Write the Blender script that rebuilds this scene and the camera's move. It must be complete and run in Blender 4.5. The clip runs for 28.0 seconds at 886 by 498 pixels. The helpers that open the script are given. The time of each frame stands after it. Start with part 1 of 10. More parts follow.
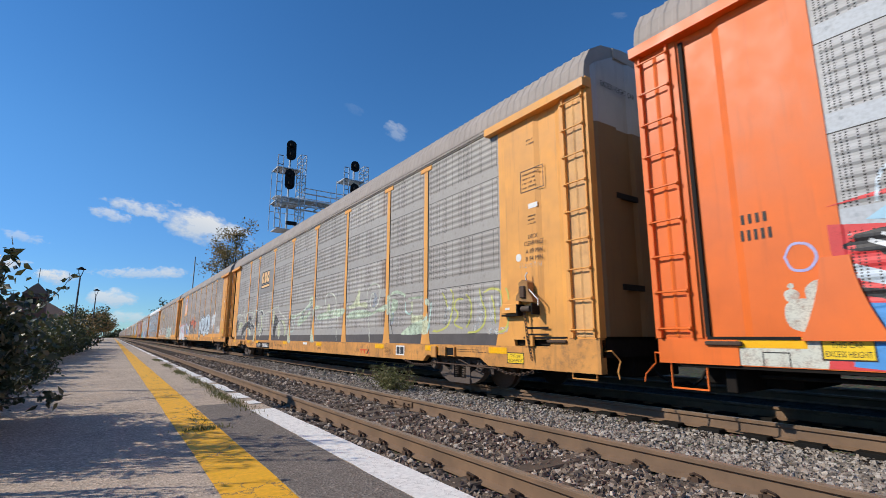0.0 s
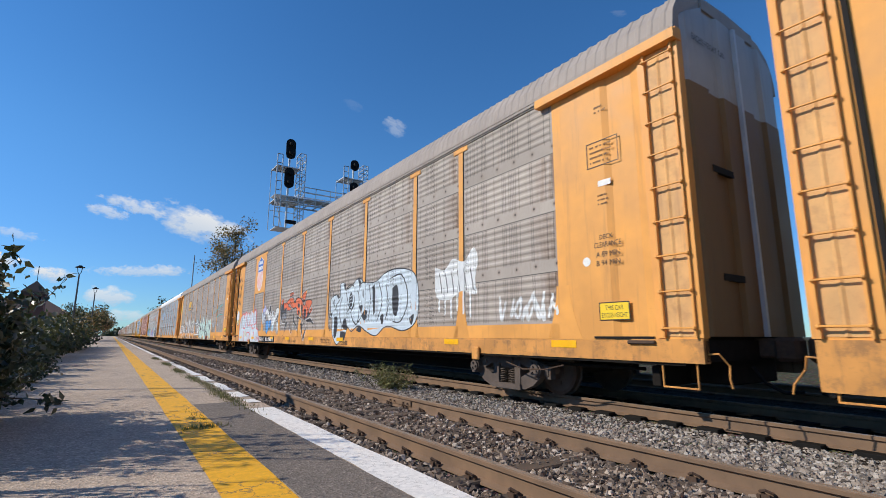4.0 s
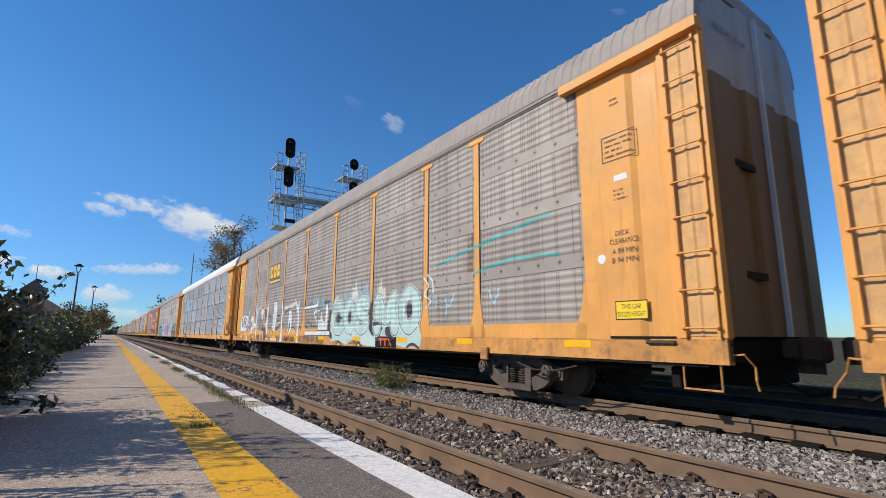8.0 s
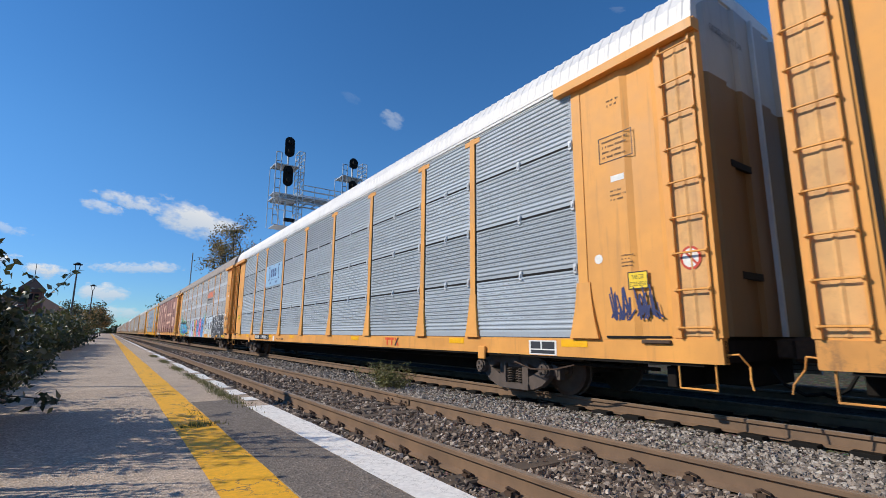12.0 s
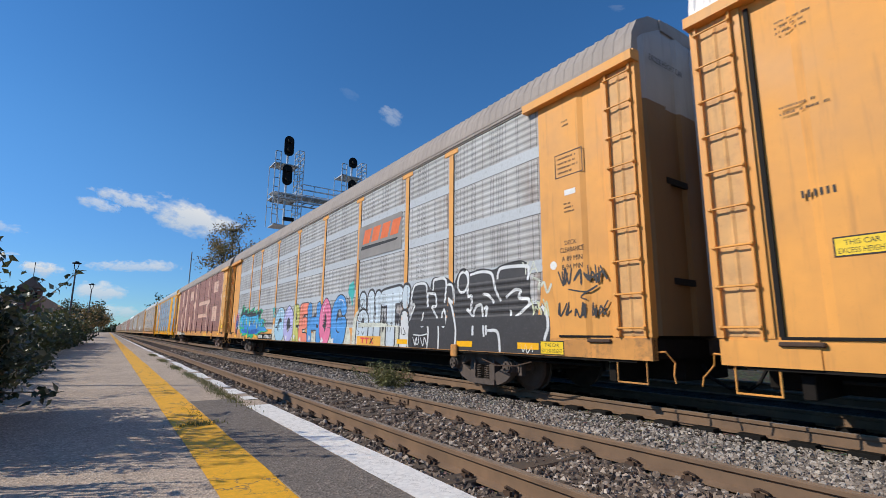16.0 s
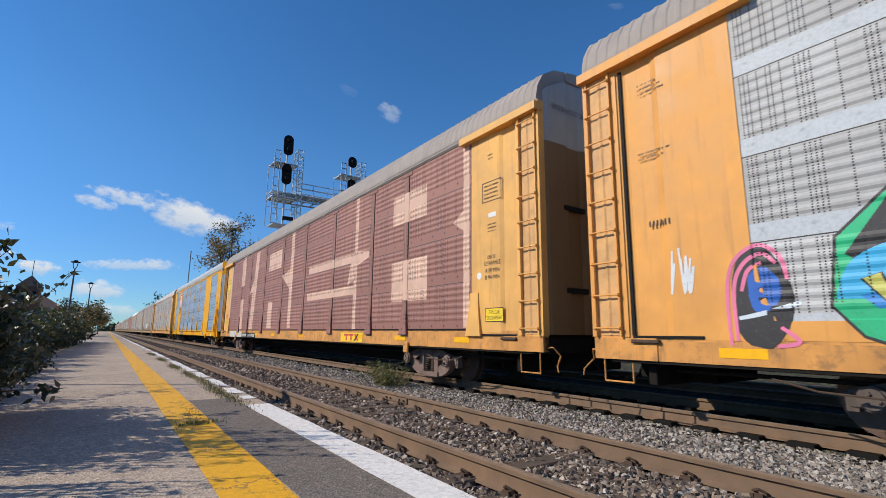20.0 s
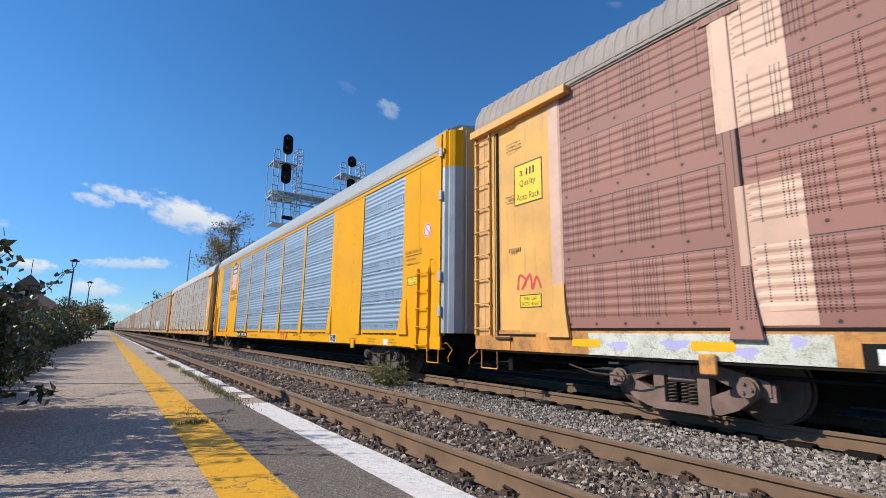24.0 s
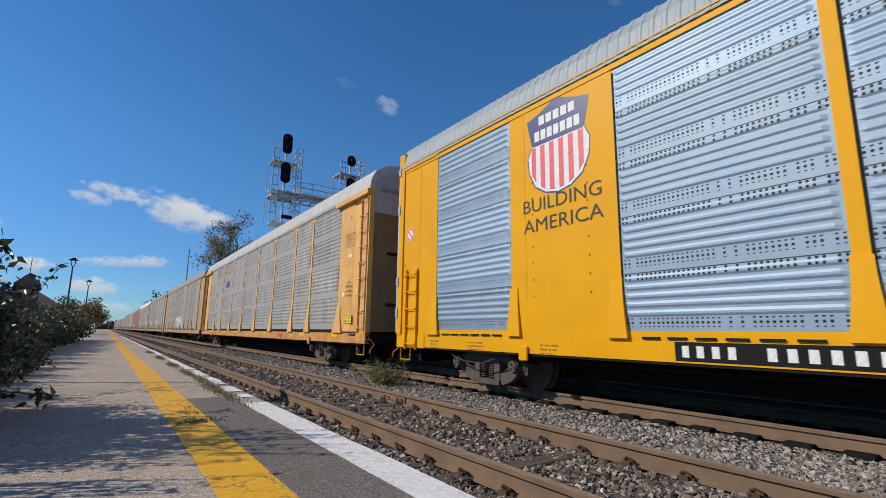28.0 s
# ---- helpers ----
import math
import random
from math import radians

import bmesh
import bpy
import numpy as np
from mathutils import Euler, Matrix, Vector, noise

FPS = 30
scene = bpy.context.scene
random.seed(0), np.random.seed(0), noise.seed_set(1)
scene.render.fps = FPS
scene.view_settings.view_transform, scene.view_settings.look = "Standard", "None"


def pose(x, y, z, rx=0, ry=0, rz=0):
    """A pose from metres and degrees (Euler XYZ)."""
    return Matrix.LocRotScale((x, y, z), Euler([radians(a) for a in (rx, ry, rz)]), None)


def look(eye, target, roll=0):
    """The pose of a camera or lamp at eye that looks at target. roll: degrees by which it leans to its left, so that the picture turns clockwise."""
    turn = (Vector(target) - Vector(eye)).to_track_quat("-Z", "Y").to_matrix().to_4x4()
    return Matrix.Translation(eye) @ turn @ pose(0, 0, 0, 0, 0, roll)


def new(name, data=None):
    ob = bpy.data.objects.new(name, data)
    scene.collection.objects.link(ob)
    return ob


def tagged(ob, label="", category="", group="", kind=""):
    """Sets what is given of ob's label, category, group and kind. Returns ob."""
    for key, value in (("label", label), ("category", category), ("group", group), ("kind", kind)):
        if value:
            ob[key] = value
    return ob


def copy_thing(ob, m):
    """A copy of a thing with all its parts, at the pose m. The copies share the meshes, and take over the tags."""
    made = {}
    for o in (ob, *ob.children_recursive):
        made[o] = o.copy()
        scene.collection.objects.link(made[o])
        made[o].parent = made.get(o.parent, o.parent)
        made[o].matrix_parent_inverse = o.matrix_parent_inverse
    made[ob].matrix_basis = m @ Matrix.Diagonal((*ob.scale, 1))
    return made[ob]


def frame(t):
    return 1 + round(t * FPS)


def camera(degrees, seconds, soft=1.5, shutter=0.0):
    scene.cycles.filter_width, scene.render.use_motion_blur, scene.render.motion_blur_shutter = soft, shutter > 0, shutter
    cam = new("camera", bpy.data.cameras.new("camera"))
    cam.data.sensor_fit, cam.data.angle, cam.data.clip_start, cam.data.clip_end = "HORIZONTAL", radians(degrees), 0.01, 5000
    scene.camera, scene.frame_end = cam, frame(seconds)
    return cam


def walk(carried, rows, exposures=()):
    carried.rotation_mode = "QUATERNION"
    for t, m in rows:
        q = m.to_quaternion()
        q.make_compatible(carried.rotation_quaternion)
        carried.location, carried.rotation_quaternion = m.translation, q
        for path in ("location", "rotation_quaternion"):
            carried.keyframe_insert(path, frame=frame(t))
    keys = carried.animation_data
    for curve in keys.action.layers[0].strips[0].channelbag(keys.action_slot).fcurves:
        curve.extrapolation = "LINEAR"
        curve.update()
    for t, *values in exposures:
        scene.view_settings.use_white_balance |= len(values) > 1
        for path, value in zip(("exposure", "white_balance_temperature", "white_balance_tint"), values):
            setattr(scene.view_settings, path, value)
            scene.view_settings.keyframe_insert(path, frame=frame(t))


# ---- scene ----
# Metres; x to the right of the tracks' direction, y along the tracks, z = 0 at the top of the rails.
cam = camera(86.05, 28.0, soft=0.8, shutter=0.08)
EYE = (0.0, 0.0, 1.0)
CAMERA_TURN = ((0, 100.462, -0.012, -34.378), (4, 100.369, -0.158, -34.483), (8, 100.290, -0.279, -34.588),
               (12, 100.221, -0.382, -34.693), (16, 100.161, -0.476, -34.797), (20, 100.108, -0.569, -34.898),
               (24, 100.060, -0.668, -34.994), (28, 100.015, -0.782, -35.085))
walk(cam, [(t, pose(*EYE, rx, ry, rz)) for t, rx, ry, rz in CAMERA_TURN], exposures=[(t, e, 6540, 9) for t, e in ((0, -0.12), (2, -0.03), (6, -0.10), (9, -0.08), (15, -0.18), (19, -0.14), (20, -0.10), (21, 0.10), (24, 0.05), (25, -0.12), (26, -0.24), (28, -0.30))])

# ---- light ----
SUN_ELEVATION = radians(34.5)
SUN_FROM = Vector((-0.885, 0.465, 0)).normalized() * math.cos(SUN_ELEVATION) + Vector((0, 0, math.sin(SUN_ELEVATION)))
sun = new("sun", bpy.data.lights.new("sun", "SUN"))
sun.data.energy, sun.data.angle, sun.data.color = 4.5, radians(0.5), (1.0, 0.915, 0.79)
sun.matrix_world = look(SUN_FROM * 50, (0, 0, 0))
world = bpy.data.worlds.new("sky")
scene.world = world
world.use_nodes = True
wn, wl = world.node_tree.nodes, world.node_tree.links
sky = wn.new("ShaderNodeTexSky")
sky.sky_type, sky.sun_disc = "NISHITA", False
sky.sun_elevation, sky.sun_rotation = SUN_ELEVATION, math.atan2(SUN_FROM.x, SUN_FROM.y)
sky.altitude, sky.air_density, sky.dust_density, sky.ozone_density = 200, 1.0, 0.0, 3.0
rich = wn.new("ShaderNodeHueSaturation")
rich.inputs["Hue"].default_value, rich.inputs["Saturation"].default_value = 0.507, 1.17
tint = wn.new("ShaderNodeMix")
tint.data_type, tint.blend_type = "RGBA", "MULTIPLY"
tint.inputs[0].default_value, tint.inputs[7].default_value = 1.0, (0.82, 0.985, 1.05, 1)
wl.new(sky.outputs[0], tint.inputs[6])
wl.new(tint.outputs[2], rich.inputs["Color"])
# the clear autumn air keeps its blue down to the horizon
way, rise, clear = wn.new("ShaderNodeTexCoord"), wn.new("ShaderNodeSeparateXYZ"), wn.new("ShaderNodeMapRange")
wl.new(way.outputs["Generated"], rise.inputs[0])
wl.new(rise.outputs[2], clear.inputs[0])
clear.interpolation_type = "SMOOTHSTEP"
clear.inputs[1].default_value, clear.inputs[2].default_value = -0.05, 0.38
deep = wn.new("ShaderNodeMix")
deep.data_type, deep.blend_type = "RGBA", "MULTIPLY"
wl.new(rich.outputs[0], deep.inputs[6])
shade = wn.new("ShaderNodeMix")
shade.data_type = "RGBA"
wl.new(clear.outputs[0], shade.inputs[0])
shade.inputs[6].default_value, shade.inputs[7].default_value = (0.42, 0.58, 0.84, 1), (1, 1, 1, 1)
deep.inputs[0].default_value = 1.0
wl.new(shade.outputs[2], deep.inputs[7])
wl.new(deep.outputs[2], wn["Background"].inputs[0])
wn["Background"].inputs[1].default_value = 0.146

# ---- plan ----
RAILS = (2.635, 4.14, 6.565, 8.07, 10.52, 12.025)
TRACK_CENTRE = 7.3175
PLATFORM_Z, PLATFORM_EDGE = 0.127, 1.74
BED_Z = -0.20
CAR_LENGTH = 26.8
HALF = 1.52


def travelled(t):
    return 7.4554 * t - 0.02763 * t * t + 0.000023 * t ** 3


# ---- materials ----
class Shade:
    """A small builder of node materials."""

    def __init__(self, name, rough=0.6, metal=0.0, spec=0.5):
        self.m = bpy.data.materials.new(name)
        self.m.use_nodes = True
        self.nodes, self.links = self.m.node_tree.nodes, self.m.node_tree.links
        self.b = self.nodes["Principled BSDF"]
        self.b.inputs["Roughness"].default_value = rough
        self.b.inputs["Metallic"].default_value = metal
        self.b.inputs["Specular IOR Level"].default_value = spec
        self.tc = self.nodes.new("ShaderNodeTexCoord")
        self.place = self.tc.outputs["Object"]
        self.info = self.nodes.new("ShaderNodeObjectInfo")

    def put(self, socket, value):
        if isinstance(value, (int, float)):
            socket.default_value = value
        elif isinstance(value, (tuple, list)):
            socket.default_value = (*value, 1.0) if len(value) == 3 and socket.type == "RGBA" else value
        else:
            self.links.new(value, socket)

    def math(self, op, a, b=0.0, c=0.0):
        n = self.nodes.new("ShaderNodeMath")
        n.operation = op
        for s, v in zip(n.inputs, (a, b, c)):
            self.put(s, v)
        return n.outputs[0]

    def scaled(self, sx, sy, sz):
        n = self.nodes.new("ShaderNodeMapping")
        n.inputs["Scale"].default_value = (sx, sy, sz)
        self.links.new(self.place, n.inputs["Vector"])
        return n.outputs[0]

    def shifted(self, vector):
        n = self.nodes.new("ShaderNodeVectorMath")
        n.operation = "ADD"
        self.links.new(vector, n.inputs[0])
        c = self.nodes.new("ShaderNodeCombineXYZ")
        r = self.math("MULTIPLY", self.info.outputs["Random"], 37.0)
        for i in range(3):
            self.links.new(r, c.inputs[i])
        self.links.new(c.outputs[0], n.inputs[1])
        return n.outputs[0]

    def noise(self, scale, detail=4.0, rough=0.6, vector=None, out=0):
        n = self.nodes.new("ShaderNodeTexNoise")
        n.inputs["Scale"].default_value, n.inputs["Detail"].default_value, n.inputs["Roughness"].default_value = scale, detail, rough
        self.links.new(vector or self.place, n.inputs["Vector"])
        return n.outputs[out]

    def voronoi(self, scale, out=0, feature="F1", vector=None):
        n = self.nodes.new("ShaderNodeTexVoronoi")
        n.feature = feature
        n.inputs["Scale"].default_value = scale
        self.links.new(vector or self.place, n.inputs["Vector"])
        return n.outputs[out]

    def span(self, v, lo, hi, to0=0.0, to1=1.0):
        n = self.nodes.new("ShaderNodeMapRange")
        for s, x in zip(n.inputs, (v, lo, hi, to0, to1)):
            self.put(s, x)
        return n.outputs[0]

    def mix(self, f, a, b, mode="MIX"):
        n = self.nodes.new("ShaderNodeMix")
        n.data_type, n.blend_type = "RGBA", mode
        self.put(n.inputs[0], f)
        self.put(n.inputs[6], a)
        self.put(n.inputs[7], b)
        return n.outputs[2]

    def xyz(self, vector=None):
        n = self.nodes.new("ShaderNodeSeparateXYZ")
        self.links.new(vector or self.place, n.inputs[0])
        return n.outputs

    def bump(self, height, strength=0.3, distance=0.01):
        n = self.nodes.new("ShaderNodeBump")
        n.inputs["Strength"].default_value, n.inputs["Distance"].default_value = strength, distance
        self.links.new(height, n.inputs["Height"])
        self.links.new(n.outputs[0], self.b.inputs["Normal"])

    def colour(self, c):
        self.put(self.b.inputs["Base Color"], c)
        return self.m


def tone(c, k):
    return tuple(min(1.0, x * k) for x in c)


def painted(name, c, rough=0.5, metal=0.0, wear=0.35, dirt=(0.10, 0.075, 0.05), scale=1.5, streak=True, dirtiness=0.5, blotch=0.0):
    """Painted or bare metal with faded patches, run-down streaks and grime."""
    s = Shade(name, rough, metal)
    v = s.shifted(s.place)
    big = s.noise(scale, 3, vector=v)
    col = s.mix(s.span(big, 0.35, 0.7), tone(c, 1 - wear * 0.5), tone(c, 1 + wear * 0.25))
    if streak:
        n = s.noise(1.0, 5, 0.65, vector=s.scaled(6, 9, 0.7))
        col = s.mix(s.span(n, 0.55, 0.85, 0.0, dirtiness), col, dirt)
    if blotch:
        patch = s.noise(4.5, 6, 0.72, vector=v)
        col = s.mix(s.span(patch, 0.50, 0.66, 0.0, blotch), col, dirt)
    fine = s.noise(38, 4, 0.7, vector=v)
    col = s.mix(s.span(fine, 0.58, 0.8, 0.0, 0.35 * wear + 0.08), col, dirt)
    s.put(s.b.inputs["Roughness"], s.span(big, 0.3, 0.7, rough - 0.08, rough + 0.12))
    s.bump(fine, 0.12, 0.004)
    return s.colour(col)


def plain(name, c, rough=0.6, metal=0.0, scale=6, wear=0.25, spec=0.5):
    s = Shade(name, rough, metal, spec)
    n = s.noise(scale, 5)
    f = s.noise(scale * 12, 3)
    col = s.mix(s.span(n, 0.3, 0.7), tone(c, 1 - wear), tone(c, 1 + wear * 0.5))
    s.bump(f, 0.15, 0.004)
    return s.colour(col)


def perforated(name, c, pitch_y=0.046, pair=0.42, pitch_z=0.031, radius=0.0092, stud=True, rust=0.3, metal=0.08, rough=0.62, wear=0.3, dirt=(0.16, 0.13, 0.10), rows=None, foot=None, band=0.22):
    """Galvanised side screen with columns of small round holes, dulled and streaked with rust."""
    s = Shade(name, rough, metal)
    x, y, z = s.xyz()
    fy = s.math("MULTIPLY", s.math("SUBTRACT", s.math("FRACT", s.math("DIVIDE", y, pitch_y)), 0.5), pitch_y)
    fz = s.math("MULTIPLY", s.math("SUBTRACT", s.math("FRACT", s.math("DIVIDE", z, pitch_z)), 0.5), pitch_z)
    d = s.math("SQRT", s.math("ADD", s.math("MULTIPLY", fy, fy), s.math("MULTIPLY", fz, fz)))
    hole = s.math("LESS_THAN", d, radius)
    cell = s.nodes.new("ShaderNodeTexWhiteNoise")
    cell.noise_dimensions = "1D"
    s.links.new(s.math("FLOOR", s.math("DIVIDE", y, pitch_y)), cell.inputs["W"])
    hole = s.math("MULTIPLY", hole, s.math("LESS_THAN", cell.outputs[0], pair))
    hole = s.math("MULTIPLY", hole, s.math("GREATER_THAN", z, rows[0] if rows else band - 0.008))
    if rows:
        hole = s.math("MULTIPLY", hole, s.math("ADD", s.math("LESS_THAN", z, rows[1]), s.math("GREATER_THAN", z, rows[2])))
    v = s.shifted(s.place)
    big = s.noise(1.3, 4, vector=v)
    base = s.mix(s.info.outputs["Random"], tone(c, 0.86), tone(c, 1.12))
    base = s.mix(s.span(big, 0.3, 0.7, 0.0, wear), base, dirt)
    run = s.noise(1.0, 5, 0.7, vector=s.shifted(s.scaled(3, 7, 0.6)))
    base = s.mix(s.span(run, 0.56, 0.8, 0.0, rust), base, (0.17, 0.085, 0.045))
    fine = s.noise(30, 3, vector=v)
    base = s.mix(s.span(fine, 0.5, 0.8, 0.0, 0.25), base, dirt)
    if stud:
        sy = s.math("MULTIPLY", s.math("SUBTRACT", s.math("FRACT", s.math("DIVIDE", s.math("ADD", y, 0.2), 0.47)), 0.5), 0.47)
        sz = s.math("SUBTRACT", z, band * 0.62)
        sd = s.math("SQRT", s.math("ADD", s.math("MULTIPLY", sy, sy), s.math("MULTIPLY", sz, sz)))
        base = s.mix(s.span(sd, 0.02, 0.07, rust, 0.0), base, (0.13, 0.06, 0.03))
        base = s.mix(s.math("LESS_THAN", sd, 0.021), base, (0.035, 0.028, 0.024))
    if stud:
        edge = s.math("MULTIPLY", s.span(y, 0.02, 0.55, 1.0, 0.0), s.span(s.noise(1.0, 5, 0.7, vector=s.shifted(s.scaled(5, 9, 0.8))), 0.36, 0.60))
        edge = s.math("MULTIPLY", edge, s.span(s.info.outputs["Random"], 0.40, 0.60))
        edge = s.math("MULTIPLY", edge, s.math("GREATER_THAN", z, band))
        base = s.mix(s.math("MULTIPLY", edge, min(0.9, rust * 3.2)), base, (0.16, 0.085, 0.045))
    if foot:
        base = s.mix(s.math("MULTIPLY", s.math("LESS_THAN", z, band - 0.003), 0.75), base, s.mix(s.span(fine, 0.4, 0.7), foot, tone(foot, 0.8)))
    base = s.mix(s.math("LESS_THAN", z, 0.014), base, (0.05, 0.045, 0.04))
    col = s.mix(hole, base, (0.012, 0.011, 0.01))
    s.bump(fine, 0.1, 0.004)
    return s.colour(col)


def gravel(name, c, scale=28):
    s = Shade(name, 0.95, 0, 0.1)
    cell = s.voronoi(scale, 1)
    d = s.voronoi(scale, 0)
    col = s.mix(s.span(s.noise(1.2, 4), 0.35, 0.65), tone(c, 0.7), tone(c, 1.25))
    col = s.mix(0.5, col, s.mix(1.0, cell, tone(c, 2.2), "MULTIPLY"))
    # the gaps between stones are darkened in the colour itself
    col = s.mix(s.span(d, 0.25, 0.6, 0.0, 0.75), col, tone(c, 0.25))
    s.bump(d, 0.9, -0.03)
    return s.colour(col)


def asphalt(name, c, cracks=0.0, scale=1.0, stones=0.5):
    s = Shade(name, 0.9, 0, 0.3)
    big = s.noise(0.5 * scale, 5, 0.65)
    mid = s.noise(5 * scale, 4)
    col = s.mix(s.span(big, 0.3, 0.7), tone(c, 0.78), tone(c, 1.15))
    col = s.mix(s.span(mid, 0.4, 0.75, 0.0, 0.35), col, tone(c, 0.62))
    chip = s.voronoi(62, 1)
    n = s.nodes.new("ShaderNodeSeparateColor")
    s.links.new(chip, n.inputs[0])
    col = s.mix(s.span(n.outputs[0], 0.55, 1.0, 0.0, stones), col, tone(c, 1.7))
    col = s.mix(s.span(n.outputs[1], 0.6, 1.0, 0.0, stones), col, tone(c, 0.4))
    if cracks:
        # wandering cracks, mostly across the platform, that come and go
        bend = s.nodes.new("ShaderNodeVectorMath")
        bend.operation = "MULTIPLY_ADD"
        s.links.new(s.noise(1.4, 6, 0.7, out=1), bend.inputs[0])
        bend.inputs[1].default_value = (0.5, 0.9, 0.0)
        s.links.new(s.scaled(0.22, 0.5, 1.0), bend.inputs[2])
        e = s.voronoi(1.0, 0, "DISTANCE_TO_EDGE", bend.outputs[0])
        held = s.span(s.noise(0.7, 3), 0.40, 0.56)
        col = s.mix(s.math("MULTIPLY", s.span(e, 0.0, 0.007, cracks, 0.0), held), col, tone(c, 0.3))
    s.bump(s.voronoi(62, 0), 0.6, 0.008)
    return s.colour(col)


def worn_line(name, c, under, amount=0.5, cell=7):
    """Road paint, cracked through in places to what lies under it."""
    s = Shade(name, 0.65)
    n = s.noise(3.0, 6, 0.7)
    n2 = s.noise(22, 5, 0.7)
    # wandering hairline cracks: bent cell edges, broken where the paint still holds
    w = s.nodes.new("ShaderNodeVectorMath")
    w.operation = "MULTIPLY_ADD"
    s.links.new(s.noise(5.0, 5, 0.7, out=1), w.inputs[0])
    w.inputs[1].default_value = (0.34, 0.34, 0.0)
    s.links.new(s.place, w.inputs[2])
    e = s.voronoi(cell, 0, "DISTANCE_TO_EDGE", w.outputs[0])
    line = s.math("MULTIPLY", s.span(e, 0.006, 0.032, 1.0, 0.0), s.span(s.noise(2.2, 3), 0.38, 0.52))
    col = s.mix(s.span(n2, 0.35, 0.7), tone(c, 0.8), tone(c, 1.08))
    col = s.mix(s.span(n, 0.6, 0.72, 0.0, amount), col, s.mix(s.span(n2, 0.4, 0.6), under, c))
    col = s.mix(s.math("MULTIPLY", line, amount), col, under)
    s.bump(n2, 0.2, 0.004)
    return s.colour(col)


ASPHALT_LIGHT = asphalt("pale_asphalt", (0.47, 0.372, 0.285), 0.7, stones=0.6)
ASPHALT_DARK = asphalt("dark_asphalt", (0.195, 0.165, 0.138), 0.0, stones=0.6)
YELLOW_LINE = worn_line("yellow_line_paint", (0.90, 0.45, 0.003), (0.15, 0.10, 0.065), 1.0, 4)
WHITE_LINE = worn_line("white_line_paint", (0.88, 0.85, 0.79), (0.25, 0.22, 0.19), 0.45)
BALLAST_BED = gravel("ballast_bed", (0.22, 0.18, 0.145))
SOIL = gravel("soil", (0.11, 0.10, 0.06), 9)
RUST_RAIL = painted("rusty_rail_steel", (0.20, 0.125, 0.075), 0.8, 0.0, 0.5, (0.06, 0.034, 0.02), 3, False)
RAIL_TOP = plain("worn_rail_top", (0.30, 0.23, 0.17), 0.5, 0.3, 14)
RUST_DARK = plain("dark_rusty_iron", (0.085, 0.05, 0.032), 0.8, 0.1, 18)
TIE_WOOD = painted("weathered_tie_wood", (0.10, 0.072, 0.05), 0.9, 0, 0.5, (0.03, 0.022, 0.018), 4, False)
# undergear iron; its black also puts in the shade on the end platforms
BLACK_IRON = plain("grimy_black_iron", (0.020, 0.017, 0.015), 0.9, 0.0, 8, 0.25, 0.1)
# ties of the train's track and beyond, darker than the near track's
DARK_TIE = plain("dark_tie_wood", (0.035, 0.027, 0.021), 0.95, 0.0, 9, 0.25, 0.05)
# the train's shade is put into this near-black bed colour
SHADE_BED = gravel("shade_black_bed", (0.024, 0.019, 0.015))
SPRING_IRON = plain("rusty_spring_steel", (0.085, 0.06, 0.045), 0.75, 0.1, 12)
PINK_DUST = painted("pinkish_brown_dust", (0.23, 0.155, 0.125), 0.9, 0.0, 0.6, (0.08, 0.055, 0.045), 4, False)
BOGIE_DUST = painted("dusty_cast_iron", (0.115, 0.088, 0.074), 0.9, 0.0, 0.6, (0.04, 0.03, 0.026), 4, False)
SILL_GRIME = painted("grimy_yellow_sill", (0.68, 0.305, 0.072), 0.65, 0, 0.5, (0.12, 0.075, 0.045), 1.6, True, 0.75, 0.55)
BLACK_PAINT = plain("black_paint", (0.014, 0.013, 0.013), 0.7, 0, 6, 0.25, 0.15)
WHEEL_STEEL = plain("worn_wheel_steel", (0.16, 0.10, 0.07), 0.5, 0.5, 9)
GALVANISED = painted("galvanised_steel", (0.58, 0.60, 0.62), 0.5, 0.15, 0.25, (0.3, 0.29, 0.27), 3)
WINCH_RUST = painted("rust_eaten_yellow_paint", (0.36, 0.19, 0.07), 0.85, 0, 0.7, (0.12, 0.06, 0.03), 6, False)
LEDGE_GREY = painted("grimy_grey_ledge", (0.105, 0.092, 0.09), 0.8, 0, 0.5, (0.05, 0.04, 0.035), 3)
CREAM_YELLOW = painted("faded_yellow_paint", (0.79, 0.355, 0.075), 0.58, 0, 0.3, (0.26, 0.13, 0.06), 1.2, True, 0.5)
# the far cars get a duller yellow than the near ones
DULL_YELLOW = painted("dull_yellow_paint", (0.46, 0.29, 0.14), 0.75, 0, 0.35, (0.2, 0.13, 0.08), 1.2, True, 0.45)
WHEEL_DUST = painted("dusty_wheel_steel", (0.16, 0.115, 0.09), 0.85, 0.0, 0.5, (0.04, 0.03, 0.025), 5, False)
AGED_YELLOW = painted("aged_yellow_paint", (0.80, 0.42, 0.105), 0.6, 0, 0.35, (0.22, 0.11, 0.05), 1.2, True, 0.45)
ZINC_SHEET = painted("folded_zinc_sheet", (0.42, 0.46, 0.50), 0.5, 0.25, 0.3, (0.2, 0.2, 0.2), 2.0, True, 0.4)
BRIGHT_YELLOW = painted("fresh_yellow_paint", (0.82, 0.378, 0.0), 0.5, 0, 0.12, (0.55, 0.26, 0.01), 1.0, True, 0.12)
BRIGHT_YELLOW.node_tree.nodes["Principled BSDF"].inputs["Specular IOR Level"].default_value = 0.2
